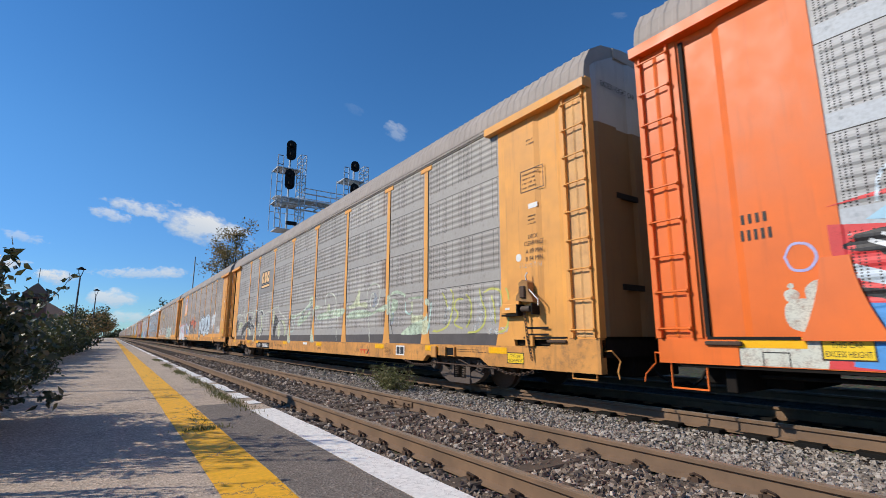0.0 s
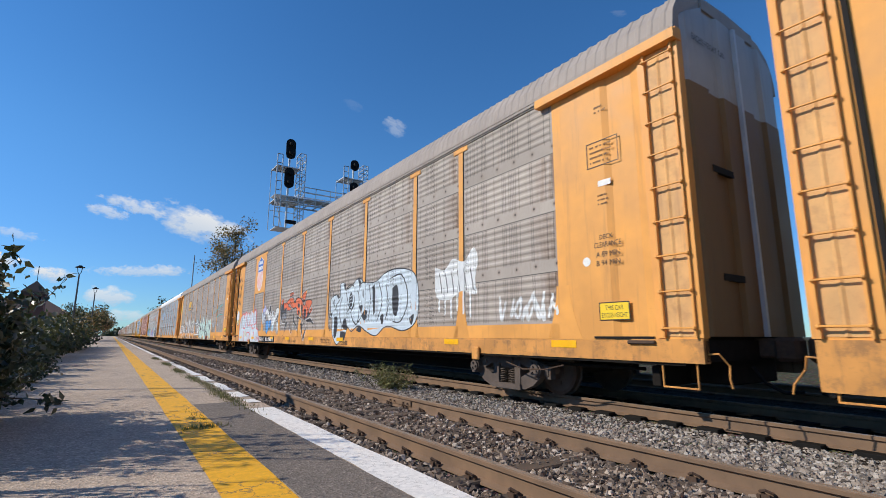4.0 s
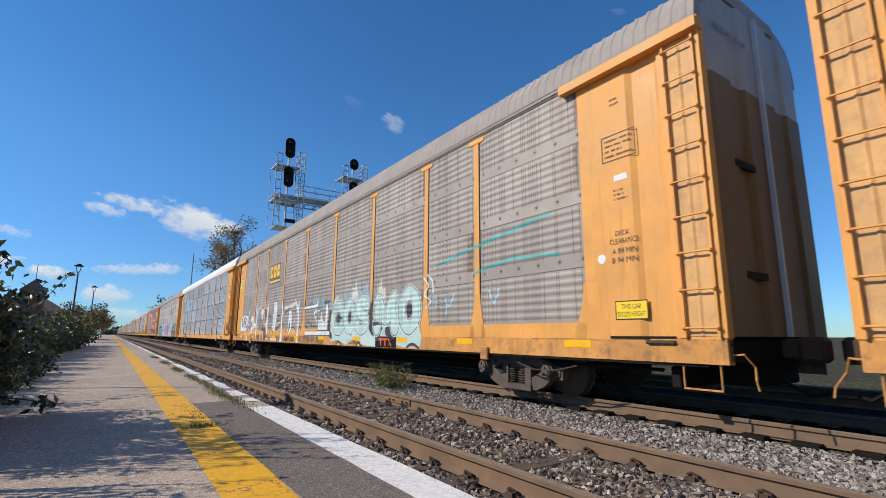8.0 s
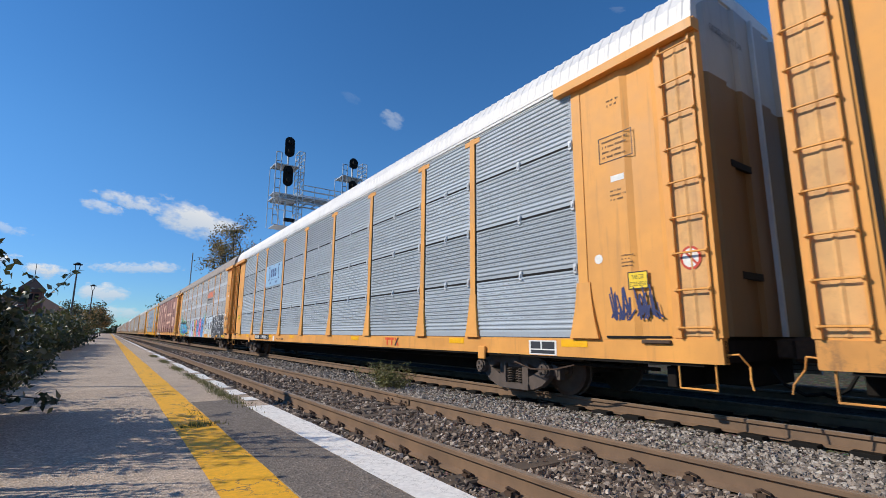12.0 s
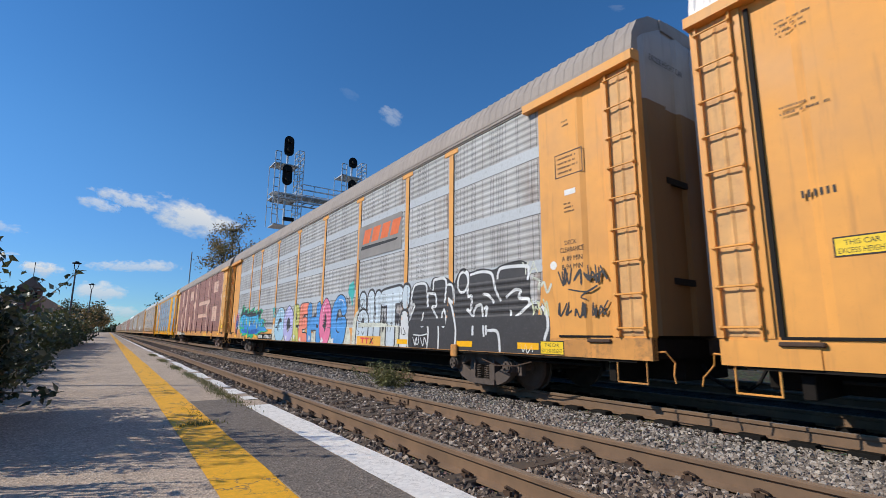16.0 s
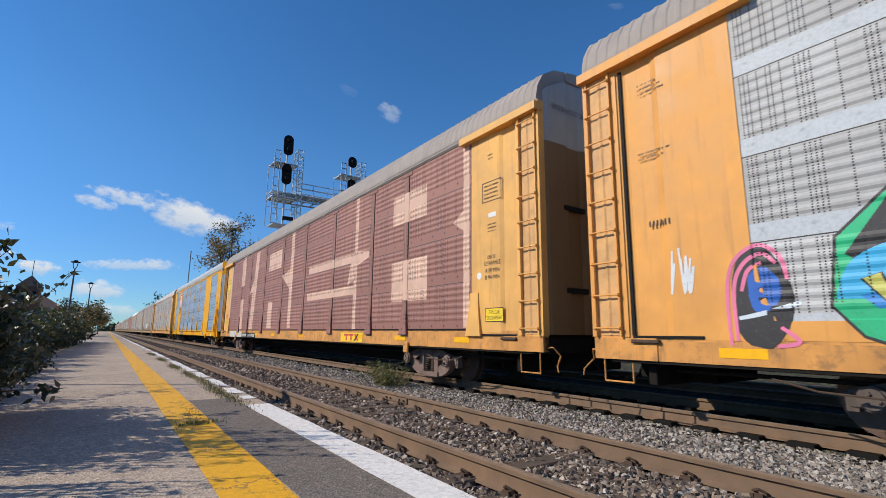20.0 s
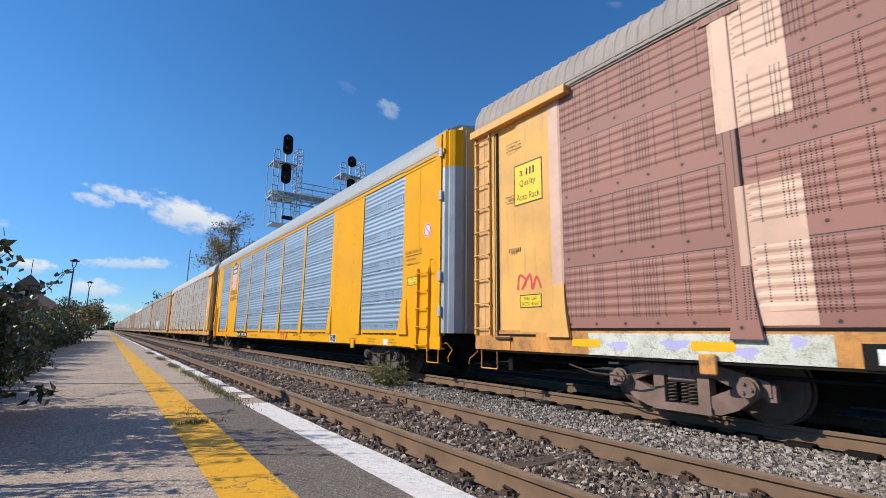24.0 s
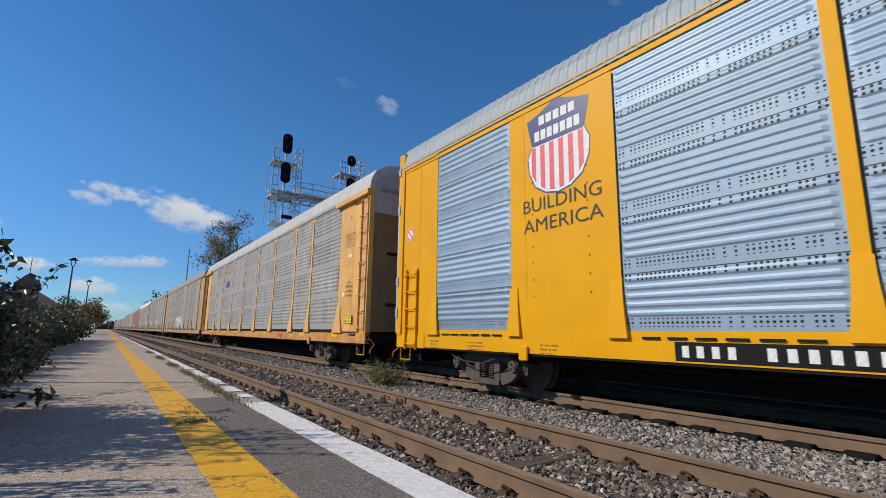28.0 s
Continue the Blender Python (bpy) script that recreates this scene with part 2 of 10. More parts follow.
ORANGE = painted("orange_paint", (0.82, 0.155, 0.012), 0.5, 0, 0.25, (0.35, 0.08, 0.02), 1.2, True, 0.35)
REFLECTOR = plain("reflective_yellow_tape", (0.95, 0.48, 0.0), 0.4, 0, 10, 0.1)
ROOF_GREY = painted("weathered_roof_sheet", (0.36, 0.31, 0.275), 0.75, 0.05, 0.35, (0.2, 0.16, 0.13), 1.5)
ROOF_WHITE = painted("white_roof_sheet", (0.74, 0.72, 0.70), 0.5, 0.05, 0.2, (0.4, 0.37, 0.34), 1.5)
ROOF_PALE = painted("pale_grey_roof_sheet", (0.55, 0.52, 0.49), 0.7, 0.0, 0.3, (0.3, 0.26, 0.22), 1.5)
ROOF_ZINC = painted("zinc_roof_sheet", (0.34, 0.37, 0.39), 0.6, 0.1, 0.25, (0.2, 0.2, 0.2), 1.5)
SCREEN_OLD = perforated("old_grey_screen", (0.42, 0.39, 0.36), foot=(0.40, 0.37, 0.34))
SCREEN_BROWNISH = perforated("brownish_grey_screen", (0.40, 0.345, 0.30), rust=0.35)
SCREEN_SILVER = perforated("silver_grey_screen", (0.46, 0.46, 0.46), rust=0.24, foot=(0.52, 0.56, 0.60))
SCREEN_BLUE = perforated("blue_grey_screen", (0.40, 0.45, 0.50), pitch_y=0.034, pair=1.0, pitch_z=0.0775, radius=0.009, rust=0.03, wear=0.12, stud=False)
SCREEN_MAROON = perforated("maroon_screen", (0.34, 0.15, 0.112), rust=0.15, metal=0.0, wear=0.2, dirt=(0.2, 0.1, 0.09))
SCREEN_ZINC = perforated("bright_zinc_screen", (0.25, 0.345, 0.45), pitch_y=0.062, pair=0.82, pitch_z=0.058, radius=0.0165, rust=0.02, metal=0.34, rough=0.55, wear=0.2, dirt=(0.42, 0.45, 0.48), stud=False, rows=(0.09, 0.205, 0.69))
DOOR_GREY = painted("grey_end_door_paint", (0.42, 0.41, 0.40), 0.5, 0.2, 0.25, (0.2, 0.18, 0.16), 1.3)
# end doors stand in shade; their brown is darkened well below the cars' yellow
DOOR_BROWN = painted("brown_shaded_end_door", (0.23, 0.135, 0.055), 0.6, 0.0, 0.3, (0.12, 0.07, 0.04), 1.3)
LADDER_TAN = painted("sun_faded_ladder_paint", (0.72, 0.40, 0.15), 0.65, 0, 0.35, (0.24, 0.10, 0.05), 2.2, True, 0.6, 0.25)
PRINT = plain("brown_small_print", (0.13, 0.075, 0.035), 0.7, 0, 20, 0.3)
INK = plain("black_lettering", (0.02, 0.018, 0.016), 0.6, 0, 20, 0.2)
CHALK = plain("white_lettering", (0.80, 0.78, 0.74), 0.6, 0, 20, 0.15)
RED_INK = plain("red_lettering", (0.55, 0.05, 0.02), 0.6, 0, 20, 0.2)


# ---- building ----
def new_bm():
    return bmesh.new()


def box(bm, x0, x1, y0, y1, z0, z1, bevel=0.0):
    vs = [bm.verts.new((x, y, z)) for x in (x0, x1) for y in (y0, y1) for z in (z0, z1)]
    fs = [bm.faces.new([vs[i] for i in q]) for q in ((0, 1, 3, 2), (4, 6, 7, 5), (0, 4, 5, 1), (2, 3, 7, 6), (0, 2, 6, 4), (1, 5, 7, 3))]
    if bevel:
        es = list({e for f in fs for e in f.edges})
        bmesh.ops.bevel(bm, geom=es, offset=bevel, segments=1, affect="EDGES")
    return bm


def rod(bm, a, b, r, n=6, r2=None):
    a, b = Vector(a), Vector(b)
    m = Matrix.Translation((a + b) / 2) @ (b - a).to_track_quat("Z", "Y").to_matrix().to_4x4()
    bmesh.ops.create_cone(bm, cap_ends=True, segments=n, radius1=r, radius2=r if r2 is None else r2, depth=(b - a).length, matrix=m)
    return bm


def pipe(bm, points, r, n=6):
    for a, b in zip(points, points[1:]):
        rod(bm, a, b, r, n)
    for p in points[1:-1]:
        bmesh.ops.create_icosphere(bm, subdivisions=1, radius=r * 1.05, matrix=Matrix.Translation(p))
    return bm


def disc(bm, centre, r, depth, n=24, axis="X"):
    turn = {"X": pose(0, 0, 0, 0, 90, 0), "Y": pose(0, 0, 0, 90, 0, 0), "Z": Matrix()}[axis]
    bmesh.ops.create_cone(bm, cap_ends=True, segments=n, radius1=r, radius2=r, depth=depth, matrix=Matrix.Translation(centre) @ turn)
    return bm


def extruded(bm, outline, y0, y1, axis="y"):
    """A closed outline of (x, z) pairs drawn out from y0 to y1; with axis x, of (y, z) pairs from x0 to x1."""
    put = (lambda p, t: (p[0], t, p[1])) if axis == "y" else (lambda p, t: (t, p[0], p[1]))
    a = [bm.verts.new(put(p, y0)) for p in outline]
    b = [bm.verts.new(put(p, y1)) for p in outline]
    n = len(outline)
    for i in range(n):
        bm.faces.new((a[i], a[(i + 1) % n], b[(i + 1) % n], b[i]))
    bm.faces.new(a[::-1])
    bm.faces.new(b)
    return bm


MESHES = {}


def finish(bm, material, smooth=False):
    bmesh.ops.recalc_face_normals(bm, faces=bm.faces)
    me = bpy.data.meshes.new("mesh")
    bm.to_mesh(me)
    bm.free()
    me.materials.append(material)
    if smooth:
        me.polygons.foreach_set("use_smooth", [True] * len(me.polygons))
    return me


def shared(key, make, material, smooth=False):
    """One mesh for all the alike pieces of one material."""
    k = (key, material.name)
    if k not in MESHES:
        MESHES[k] = finish(make(), material, smooth)
    return MESHES[k]


SPRAYS, DRAPED = set(), {}


def drape(bm, posts, ribs, depth, band, rows, base_top, foot_top):
    """Lay flat sprayed shapes on the ribs, posts and feet of a car's side, and note the place on each screen."""
    h = (SIDE_TOP - SIDE_LOW) / rows
    pitch = (h - band - 0.02) / ribs
    prof = [(0.0, 0.0), (band, 0.0)]
    for i in range(ribs):
        z = band + 0.01 + i * pitch
        prof += [(z + pitch * 0.10, 0.0), (z + pitch * 0.36, depth), (z + pitch * 0.58, depth), (z + pitch * 0.86, 0.0)]
    zs = [p[0] for p in prof] + [h]
    ds = [p[1] for p in prof] + [0.0]
    lo, hi = min(v.co.z for v in bm.verts), max(v.co.z for v in bm.verts)
    left, right = min(v.co.y for v in bm.verts), max(v.co.y for v in bm.verts)
    levels = [base_top + 0.005, base_top + 0.02, 1.3] + [SIDE_LOW + r * h + z for r in range(rows) for z in zs[1:] if SIDE_LOW + r * h + z > base_top + 0.02]
    cuts = [((0, 0, z), (0, 0, 1)) for z in levels if lo < z < hi]
    cuts += [((0, p + d, 0), (0, 1, 0)) for p in posts for d in (-0.175, -0.11, -0.085, 0.085, 0.11, 0.175) if left < p + d < right]
    for co, no in cuts:
        bmesh.ops.bisect_plane(bm, geom=bm.verts[:] + bm.edges[:] + bm.faces[:], dist=0.0005, plane_co=co, plane_no=no)
    along, on = bm.verts.layers.float.new("panel_y"), bm.verts.layers.float.new("on_panel")
    for v in bm.verts:
        y, z = v.co.y, v.co.z
        near = min(posts, key=lambda p: abs(p - y))
        gap = abs(near - y)
        before = [p for p in posts if p <= y]
        solid = 0.09 + 0.11 * max(0.0, min(1.0, (foot_top - z) / 0.5)) ** 1.7
        if z < base_top + 0.012 or gap < solid or z > SIDE_TOP or not before or y > posts[-1]:
            continue
        t = (z - SIDE_LOW) % h
        rise = float(np.interp(t, zs, ds)) * max(0.0, min(1.0, (gap - 0.11) / 0.065))
        v.co.x += 0.0155 - 0.004 - rise
        v[along], v[on] = y - before[-1] - 0.075, 1.0


def part(name, bm, material, parent, label="", at=(0, 0, 0), smooth=False):
    if material in SPRAYS and parent.name in DRAPED:
        drape(bm, *DRAPED[parent.name])
    me = bm if isinstance(bm, bpy.types.Mesh) else finish(bm, material, smooth)
    ob = new(name, me)
    ob.parent = parent
    ob.location = at
    return tagged(ob, label)


def thing(name, label, category, group="", at=(0, 0, 0), turn=0.0):
    ob = tagged(new(name), label, category, group)
    ob.matrix_basis = pose(*at, 0, 0, turn)
    return ob


def structure(name, bm, material, label, smooth=False):
    return tagged(new(name, finish(bm, material, smooth)), label, name.split("_")[0], "", "structure")


# ---- ground, platform, tracks ----
bm = new_bm()
box(bm, -1500, 2500, -600, 4500, -1.0, -0.34)
structure("ground", bm, SOIL, "flat ground of dry soil and thin grass reaching the horizon")
bm = new_bm()
extruded(bm, [(1.742, -0.5), (1.742, BED_Z - 0.02), (2.0, BED_Z + 0.0), (12.9, BED_Z + 0.0), (14.2, -0.5)], -230, 700)
structure("ballast_bed", bm, BALLAST_BED, "grey and brown crushed stone track bed")
# a near-black strip stands in for the shade under and behind the train
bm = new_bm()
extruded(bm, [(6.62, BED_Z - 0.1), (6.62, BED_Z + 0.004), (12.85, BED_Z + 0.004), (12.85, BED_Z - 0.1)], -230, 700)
structure("oiled_bed", bm, SHADE_BED, "stone bed under and beyond the train, its shade put in as black")
platform = tagged(new("platform"), "low station platform of cracked pale asphalt with painted edge lines", "platform", "", "structure")
part("paving", box(new_bm(), -7.0, 1.44, -60, 420, -0.45, PLATFORM_Z), ASPHALT_LIGHT, platform)
part("edge_slab", box(new_bm(), 1.44, PLATFORM_EDGE, -60, 420, -0.45, PLATFORM_Z - 0.004), ASPHALT_LIGHT, platform)
# a darker resurfaced strip near the edge ends in a ragged joint
bm = new_bm()
rng = random.Random(5)
ys = [-20 + i * 0.5 for i in range(55)]
z = PLATFORM_Z + 0.004
left = [bm.verts.new((0.945, y, z)) for y in ys]
right = [bm.verts.new((1.452, y - 0.02 * rng.random(), z)) for y in ys]
for i in range(len(ys) - 1):
    bm.faces.new((left[i], right[i], right[i + 1], left[i + 1]))
part("resurfaced_strip", bm, ASPHALT_DARK, platform, "newer dark asphalt strip")


def ragged_strip(name, x0, x1, y0, y1, z, step, jag, material, label, seed, keep=None):
    r = random.Random(seed)
    b = new_bm()
    y, rows = y0, []
    while y <= y1:
        rows.append((x0 + r.uniform(-jag, jag), x1 + r.uniform(-jag, jag), y))
        y += step
    for (a0, a1, ya), (b0, b1, yb) in zip(rows, rows[1:]):
        if keep and not keep(ya, r):
            continue
        if keep and ya > 6.5:
            m = 0.5 * (a0 + a1)
            a0, b0 = a0 + r.uniform(0, 0.07), b0 + r.uniform(0, 0.07)
        b.faces.new([b.verts.new(p) for p in ((a0, ya, z), (a1, ya, z), (b1, yb, z), (b0, yb, z))])
    return part(name, b, material, platform, label)


ragged_strip("yellow_line", 0.585, 0.935, -20, 400, PLATFORM_Z + 0.007, 0.6, 0.006, YELLOW_LINE, "cracked yellow safety line", 1)
ragged_strip("white_edge_line", 1.458, 1.737, -20, 6.45, PLATFORM_Z + 0.004, 0.25, 0.006, WHITE_LINE, "white painted platform edge", 2)
ragged_strip("worn_white_edge_line", 1.53, 1.735, 6.45, 300, PLATFORM_Z + 0.004, 0.35, 0.02, WHITE_LINE, "flaking white platform edge", 3,
             lambda y, r: r.random() < 0.84)


def rail_outline(x):
    pts = [(0.070, -0.175), (0.070, -0.163), (0.014, -0.142), (0.009, -0.05), (0.036, -0.036), (0.036, -0.006), (0.027, 0.0)]
    return [(x + a, b) for a, b in pts] + [(x - a, b) for a, b in reversed(pts)]


for i, x in enumerate(RAILS):
    rail = tagged(new("rail"), "rusty steel rail with a worn brown head", "rail", "rails of the tracks", "structure")
    # joints in the nearest pair
    cuts = [-230, 7.27, 700] if i == 1 else [-230, 8.37, 700] if i == 0 else [-230, 700]
    for a, b in zip(cuts, cuts[1:]):
        part("rail_length", extruded(new_bm(), rail_outline(x), a, b - 0.012), RUST_RAIL, rail)
        # from the train's far rail on, dark tops stand in for shade
        part("running_surface", box(new_bm(), x - 0.024, x + 0.026, a, b - 0.012, 0.0, 0.003), RAIL_TOP if i < 3 else RUST_DARK, rail, "worn smooth top of the rail")
    if i == 1:
        part("joint_bar", box(new_bm(), x - 0.036, x + 0.036, 6.9, 7.64, -0.135, -0.05, 0.006), RUST_RAIL, rail, "bolted rail joint bar")
        for y in (6.98, 7.12, 7.42, 7.56):
            part("joint_bolt", disc(new_bm(), (x - 0.045, y, -0.09), 0.016, 0.03, 6), RUST_DARK, rail)

# sleepers, with plates, spikes and anchors near the viewpoint
def tie_mesh():
    return box(new_bm(), -1.3, 1.3, -0.115, 0.115, -0.18, 0.0, 0.015)


def plate_mesh():
    b = box(new_bm(), -0.09, 0.09, -0.10, 0.10, 0, 0.014, 0.003)
    for sx in (-1, 1):
        for sy in (-1, 1):
            box(b, sx * 0.078 - 0.012, sx * 0.078 + 0.012, sy * 0.06 - 0.012, sy * 0.06 + 0.012, 0.014, 0.045)
    return b


def long_plate_mesh():
    b = box(new_bm(), -0.23, -0.072, -0.135, 0.135, -0.03, 0.024, 0.006)
    box(b, 0.072, 0.2, -0.115, 0.115, -0.02, 0.02, 0.003)
    return b


# black plates stand in for the dark hollows along the rail foot
PLATE_BLACK = plain("black_plate_steel", (0.010, 0.009, 0.008), 0.75, 0, 12, 0.3, 0.2)


def clip_mesh():
    b = new_bm()
    for s in (-1, 1):
        pipe(b, [(s * 0.05, -0.05, 0.03), (s * 0.09, -0.045, 0.055), (s * 0.115, 0.0, 0.075), (s * 0.09, 0.045, 0.055), (s * 0.055, 0.03, 0.035)], 0.011, 5)
        box(b, s * 0.105 - 0.012, s * 0.105 + 0.012, -0.03, 0.03, -0.02, 0.045)
    return b


for k, (xa, xb) in enumerate(((RAILS[0], RAILS[1]), (RAILS[2], RAILS[3]), (RAILS[4], RAILS[5]))):
    sleepers = tagged(new("sleepers"), "weathered timber sleepers sunk in the stone bed", "sleepers", "", "structure")
    far, tie_r = new_bm(), random.Random(k)
    y, n = -20.0, 0
    while y < 160:
        y += 0.53
        if -2 < y < 40 and k < 2:
            part("sleeper", shared("tie", tie_mesh, (TIE_WOOD, DARK_TIE)[k]), (TIE_WOOD, DARK_TIE)[k], sleepers, at=((xa + xb) / 2, y, -0.178 - 0.012 * k + 0.028 * tie_r.random() * (1 - k)))
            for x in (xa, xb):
                part("tie_plate", shared(("plate", k), plate_mesh if k == 0 else long_plate_mesh, (RUST_DARK, PLATE_BLACK)[k]), (RUST_DARK, PLATE_BLACK)[k], sleepers, at=(x, y, -0.188 + 0.022 * k))
                if y < 26 and k == 0:
                    part("rail_clip", shared("clip", clip_mesh, RUST_DARK), RUST_DARK, sleepers, at=(x, y, -0.172))
        elif y < 110 or k == 0:
            c = (xa + xb) / 2
            box(far, c - 1.3, c + 1.3, y - 0.11, y + 0.11, -0.3, -0.188)
    tagged(part("far_sleepers", far, DARK_TIE if k else TIE_WOOD, sleepers), kind="stuff")


# loose stones of the bed
def stones(name, spans, y0, y1, density, size, seed, colours, sink=0.0):
    r = np.random.RandomState(seed)
    # a broken, flat-faced wedge
    V = np.array([(-0.9, -0.75, -0.7), (0.95, -0.65, -0.7), (0.75, 0.85, -0.7), (-0.7, 0.75, -0.7), (-0.55, -0.5, 0.75), (0.6, -0.35, 0.8), (0.2, 0.6, 0.65)])
    F = np.array([(0, 1, 5), (0, 5, 4), (1, 2, 6), (1, 6, 5), (2, 3, 6), (3, 0, 4), (3, 4, 6), (4, 5, 6)])
    verts, faces, count = [], [], 0
    for x0, x1, k in spans:
        total = int((x1 - x0) * (y1 - y0) * density * k)
        for _ in range(total):
            x, y = r.uniform(x0, x1), y0 + (y1 - y0) * r.uniform() ** 1.5
            s = size * (0.45 + 1.05 * r.uniform() ** 1.4)
            m = (V + r.uniform(-0.38, 0.38, V.shape)) * (1.12 * s * r.uniform(0.7, 1.25), s * r.uniform(0.7, 1.25), s * r.uniform(0.5, 0.85))
            a, t = r.uniform(0, 6.28), r.uniform(-0.6, 0.6)
            ca, sa, ct, st = math.cos(a), math.sin(a), math.cos(t), math.sin(t)
            m = m @ np.array([[1, 0, 0], [0, ct, -st], [0, st, ct]]) @ np.array([[ca, -sa, 0], [sa, ca, 0], [0, 0, 1]])
            verts.append(m + (x, y, BED_Z - sink * (x > 5.2) + r.uniform(-0.012, 0.05) * s / 0.03))
            faces.append(F + count * len(V))
            count += 1
    me = bpy.data.meshes.new(name)
    v, f = np.concatenate(verts), np.concatenate(faces)
    me.vertices.add(len(v))
    me.vertices.foreach_set("co", v.ravel())
    me.loops.add(f.size)
    me.loops.foreach_set("vertex_index", f.ravel().astype(np.int32))
    me.polygons.add(len(f))
    me.polygons.foreach_set("loop_start", np.arange(0, f.size, 3, dtype=np.int32))
    me.polygons.foreach_set("use_smooth", [False] * len(f))
    me.update(calc_edges=True)
    me.materials.append(colours)
    return tagged(new(name, me), "crushed grey and brown stone between the rails", "ballast", "", "stuff")


s = Shade("ballast_stone", 0.85)
g = s.nodes.new("ShaderNodeNewGeometry")
ramp = s.nodes.new("ShaderNodeValToRGB")
s.links.new(g.outputs["Random Per Island"], ramp.inputs[0])
el = ramp.color_ramp.elements
el[0].color, el[1].color = (0.09, 0.075, 0.062, 1), (0.52, 0.47, 0.41, 1)
for at, c in ((0.35, (0.24, 0.205, 0.175, 1)), (0.6, (0.34, 0.28, 0.225, 1)), (0.8, (0.41, 0.365, 0.32, 1))):
    e = el.new(at)
    e.color = c
nz = s.noise(90, 4)
s.bump(nz, 0.4, 0.006)
col = s.mix(s.span(nz, 0.4, 0.7, 0.0, 0.4), ramp.outputs[0], (0.12, 0.09, 0.065))
STONE = s.colour(col)
brown = STONE.copy()
brown.name = "brown_ballast_stone"
for e, c in zip(brown.node_tree.nodes[ramp.name].color_ramp.elements, ((0.055, 0.042, 0.034, 1), (0.15, 0.112, 0.088, 1), (0.23, 0.17, 0.125, 1), (0.33, 0.255, 0.195, 1), (0.58, 0.50, 0.42, 1))):
    e.color = c
NEAR, WIDE = ((1.76, 2.50, 1.0), (2.77, 4.00, 1.0)), ((4.28, 6.345, 1.0),)
stones("ballast_stones", NEAR, 1.2, 12, 2300, 0.021, 11, brown)
stones("ballast_stones", WIDE, 1.2, 12, 3000, 0.019, 13, STONE, 0.028)
stones("ballast_stones", NEAR, 12, 34, 300, 0.034, 12, brown)
stones("ballast_stones", WIDE, 12, 34, 300, 0.032, 14, STONE, 0.028)
stones("ballast_stones", NEAR + WIDE, -9, 1.2, 500, 0.026, 15, brown)
# ---- rail cars ----
# A car's space: y runs back from its leading end, x = 0 on the track's centre line, z = 0 at the rail top; the seen side is x = -HALF.
POSTS = (1.92, 4.6, 6.475, 9.245, 12.015, 14.785, 17.555, 20.325, 22.2, 24.88)


def shifted_posts(d):
    return tuple(round(p + d, 3) for p in POSTS)


SILL_TOP, SIDE_LOW, SIDE_TOP = 0.93, 1.02, 5.02
ROWS = 4


def screen_mesh(w, h, ribs, depth, band):
    """A pressed side screen: a plain band at its foot, then horizontal ribs."""
    def make():
        b = new_bm()
        prof = [(0.0, 0.0), (0.0, band)]
        pitch = (h - band - 0.02) / ribs
        for i in range(ribs):
            z = band + 0.01 + i * pitch
            prof += [(0.0, z + pitch * 0.10), (-depth, z + pitch * 0.36), (-depth, z + pitch * 0.58), (0.0, z + pitch * 0.86)]
        prof += [(0.0, h)]
        rings = []
        for y, d in ((0.0, 0.0), (0.035, 0.0), (0.10, 1.0), (w - 0.10, 1.0), (w - 0.035, 0.0), (w, 0.0)):
            rings.append([b.verts.new((x * d, y, z)) for x, z in prof])
        for p, q in zip(rings, rings[1:]):
            for i in range(len(prof) - 1):
                if p is rings[0] or q is rings[-1]:
                    if i > 0:
                        continue
                b.faces.new((p[i], q[i], q[i + 1], p[i + 1]))
        for p, q in ((rings[0], rings[1]), (rings[-2], rings[-1])):
            b.faces.new((p[1], q[1], q[-1], p[-1]))
        # the sheet's thickness
        back = [b.verts.new((0.018, y, z)) for y, z in ((0, 0), (w, 0), (w, h), (0, h))]
        b.faces.new(back)
        return b
    return make


def post_mesh(h, wide, cap, proud):
    def make():
        b = box(new_bm(), -proud, 0.05, -wide / 2, wide / 2, 0, h)
        if cap:
            box(b, -0.026, 0.03, -0.24, 0.24, h - 0.13, h - 0.03)
        return b
    return make


def foot_mesh(wide, out, tall, flare):
    """The flared foot of a post, its edges hollowed."""
    def make():
        b = new_bm()
        lo, hi = wide * flare, wide * 0.62
        steps = [(k / 5, hi + (lo - hi) * (1 - k / 5) ** 1.7) for k in range(6)]
        thin = min(out, 0.03)
        x = lambda k: -(out + (thin - out) * k)
        front = [b.verts.new((x(k), -w, k * tall)) for k, w in steps] + [b.verts.new((x(k), w, k * tall)) for k, w in reversed(steps)]
        rear = [b.verts.new((0.05, v.co.y, v.co.z)) for v in front]
        n = len(steps)
        for i in range(n - 1):
            j = 2 * n - 1 - i
            b.faces.new((front[i], front[i + 1], front[j - 1], front[j]))
        for i in range(2 * n):
            b.faces.new((front[i], rear[i], rear[(i + 1) % (2 * n)], front[(i + 1) % (2 * n)]))
        return b
    return make


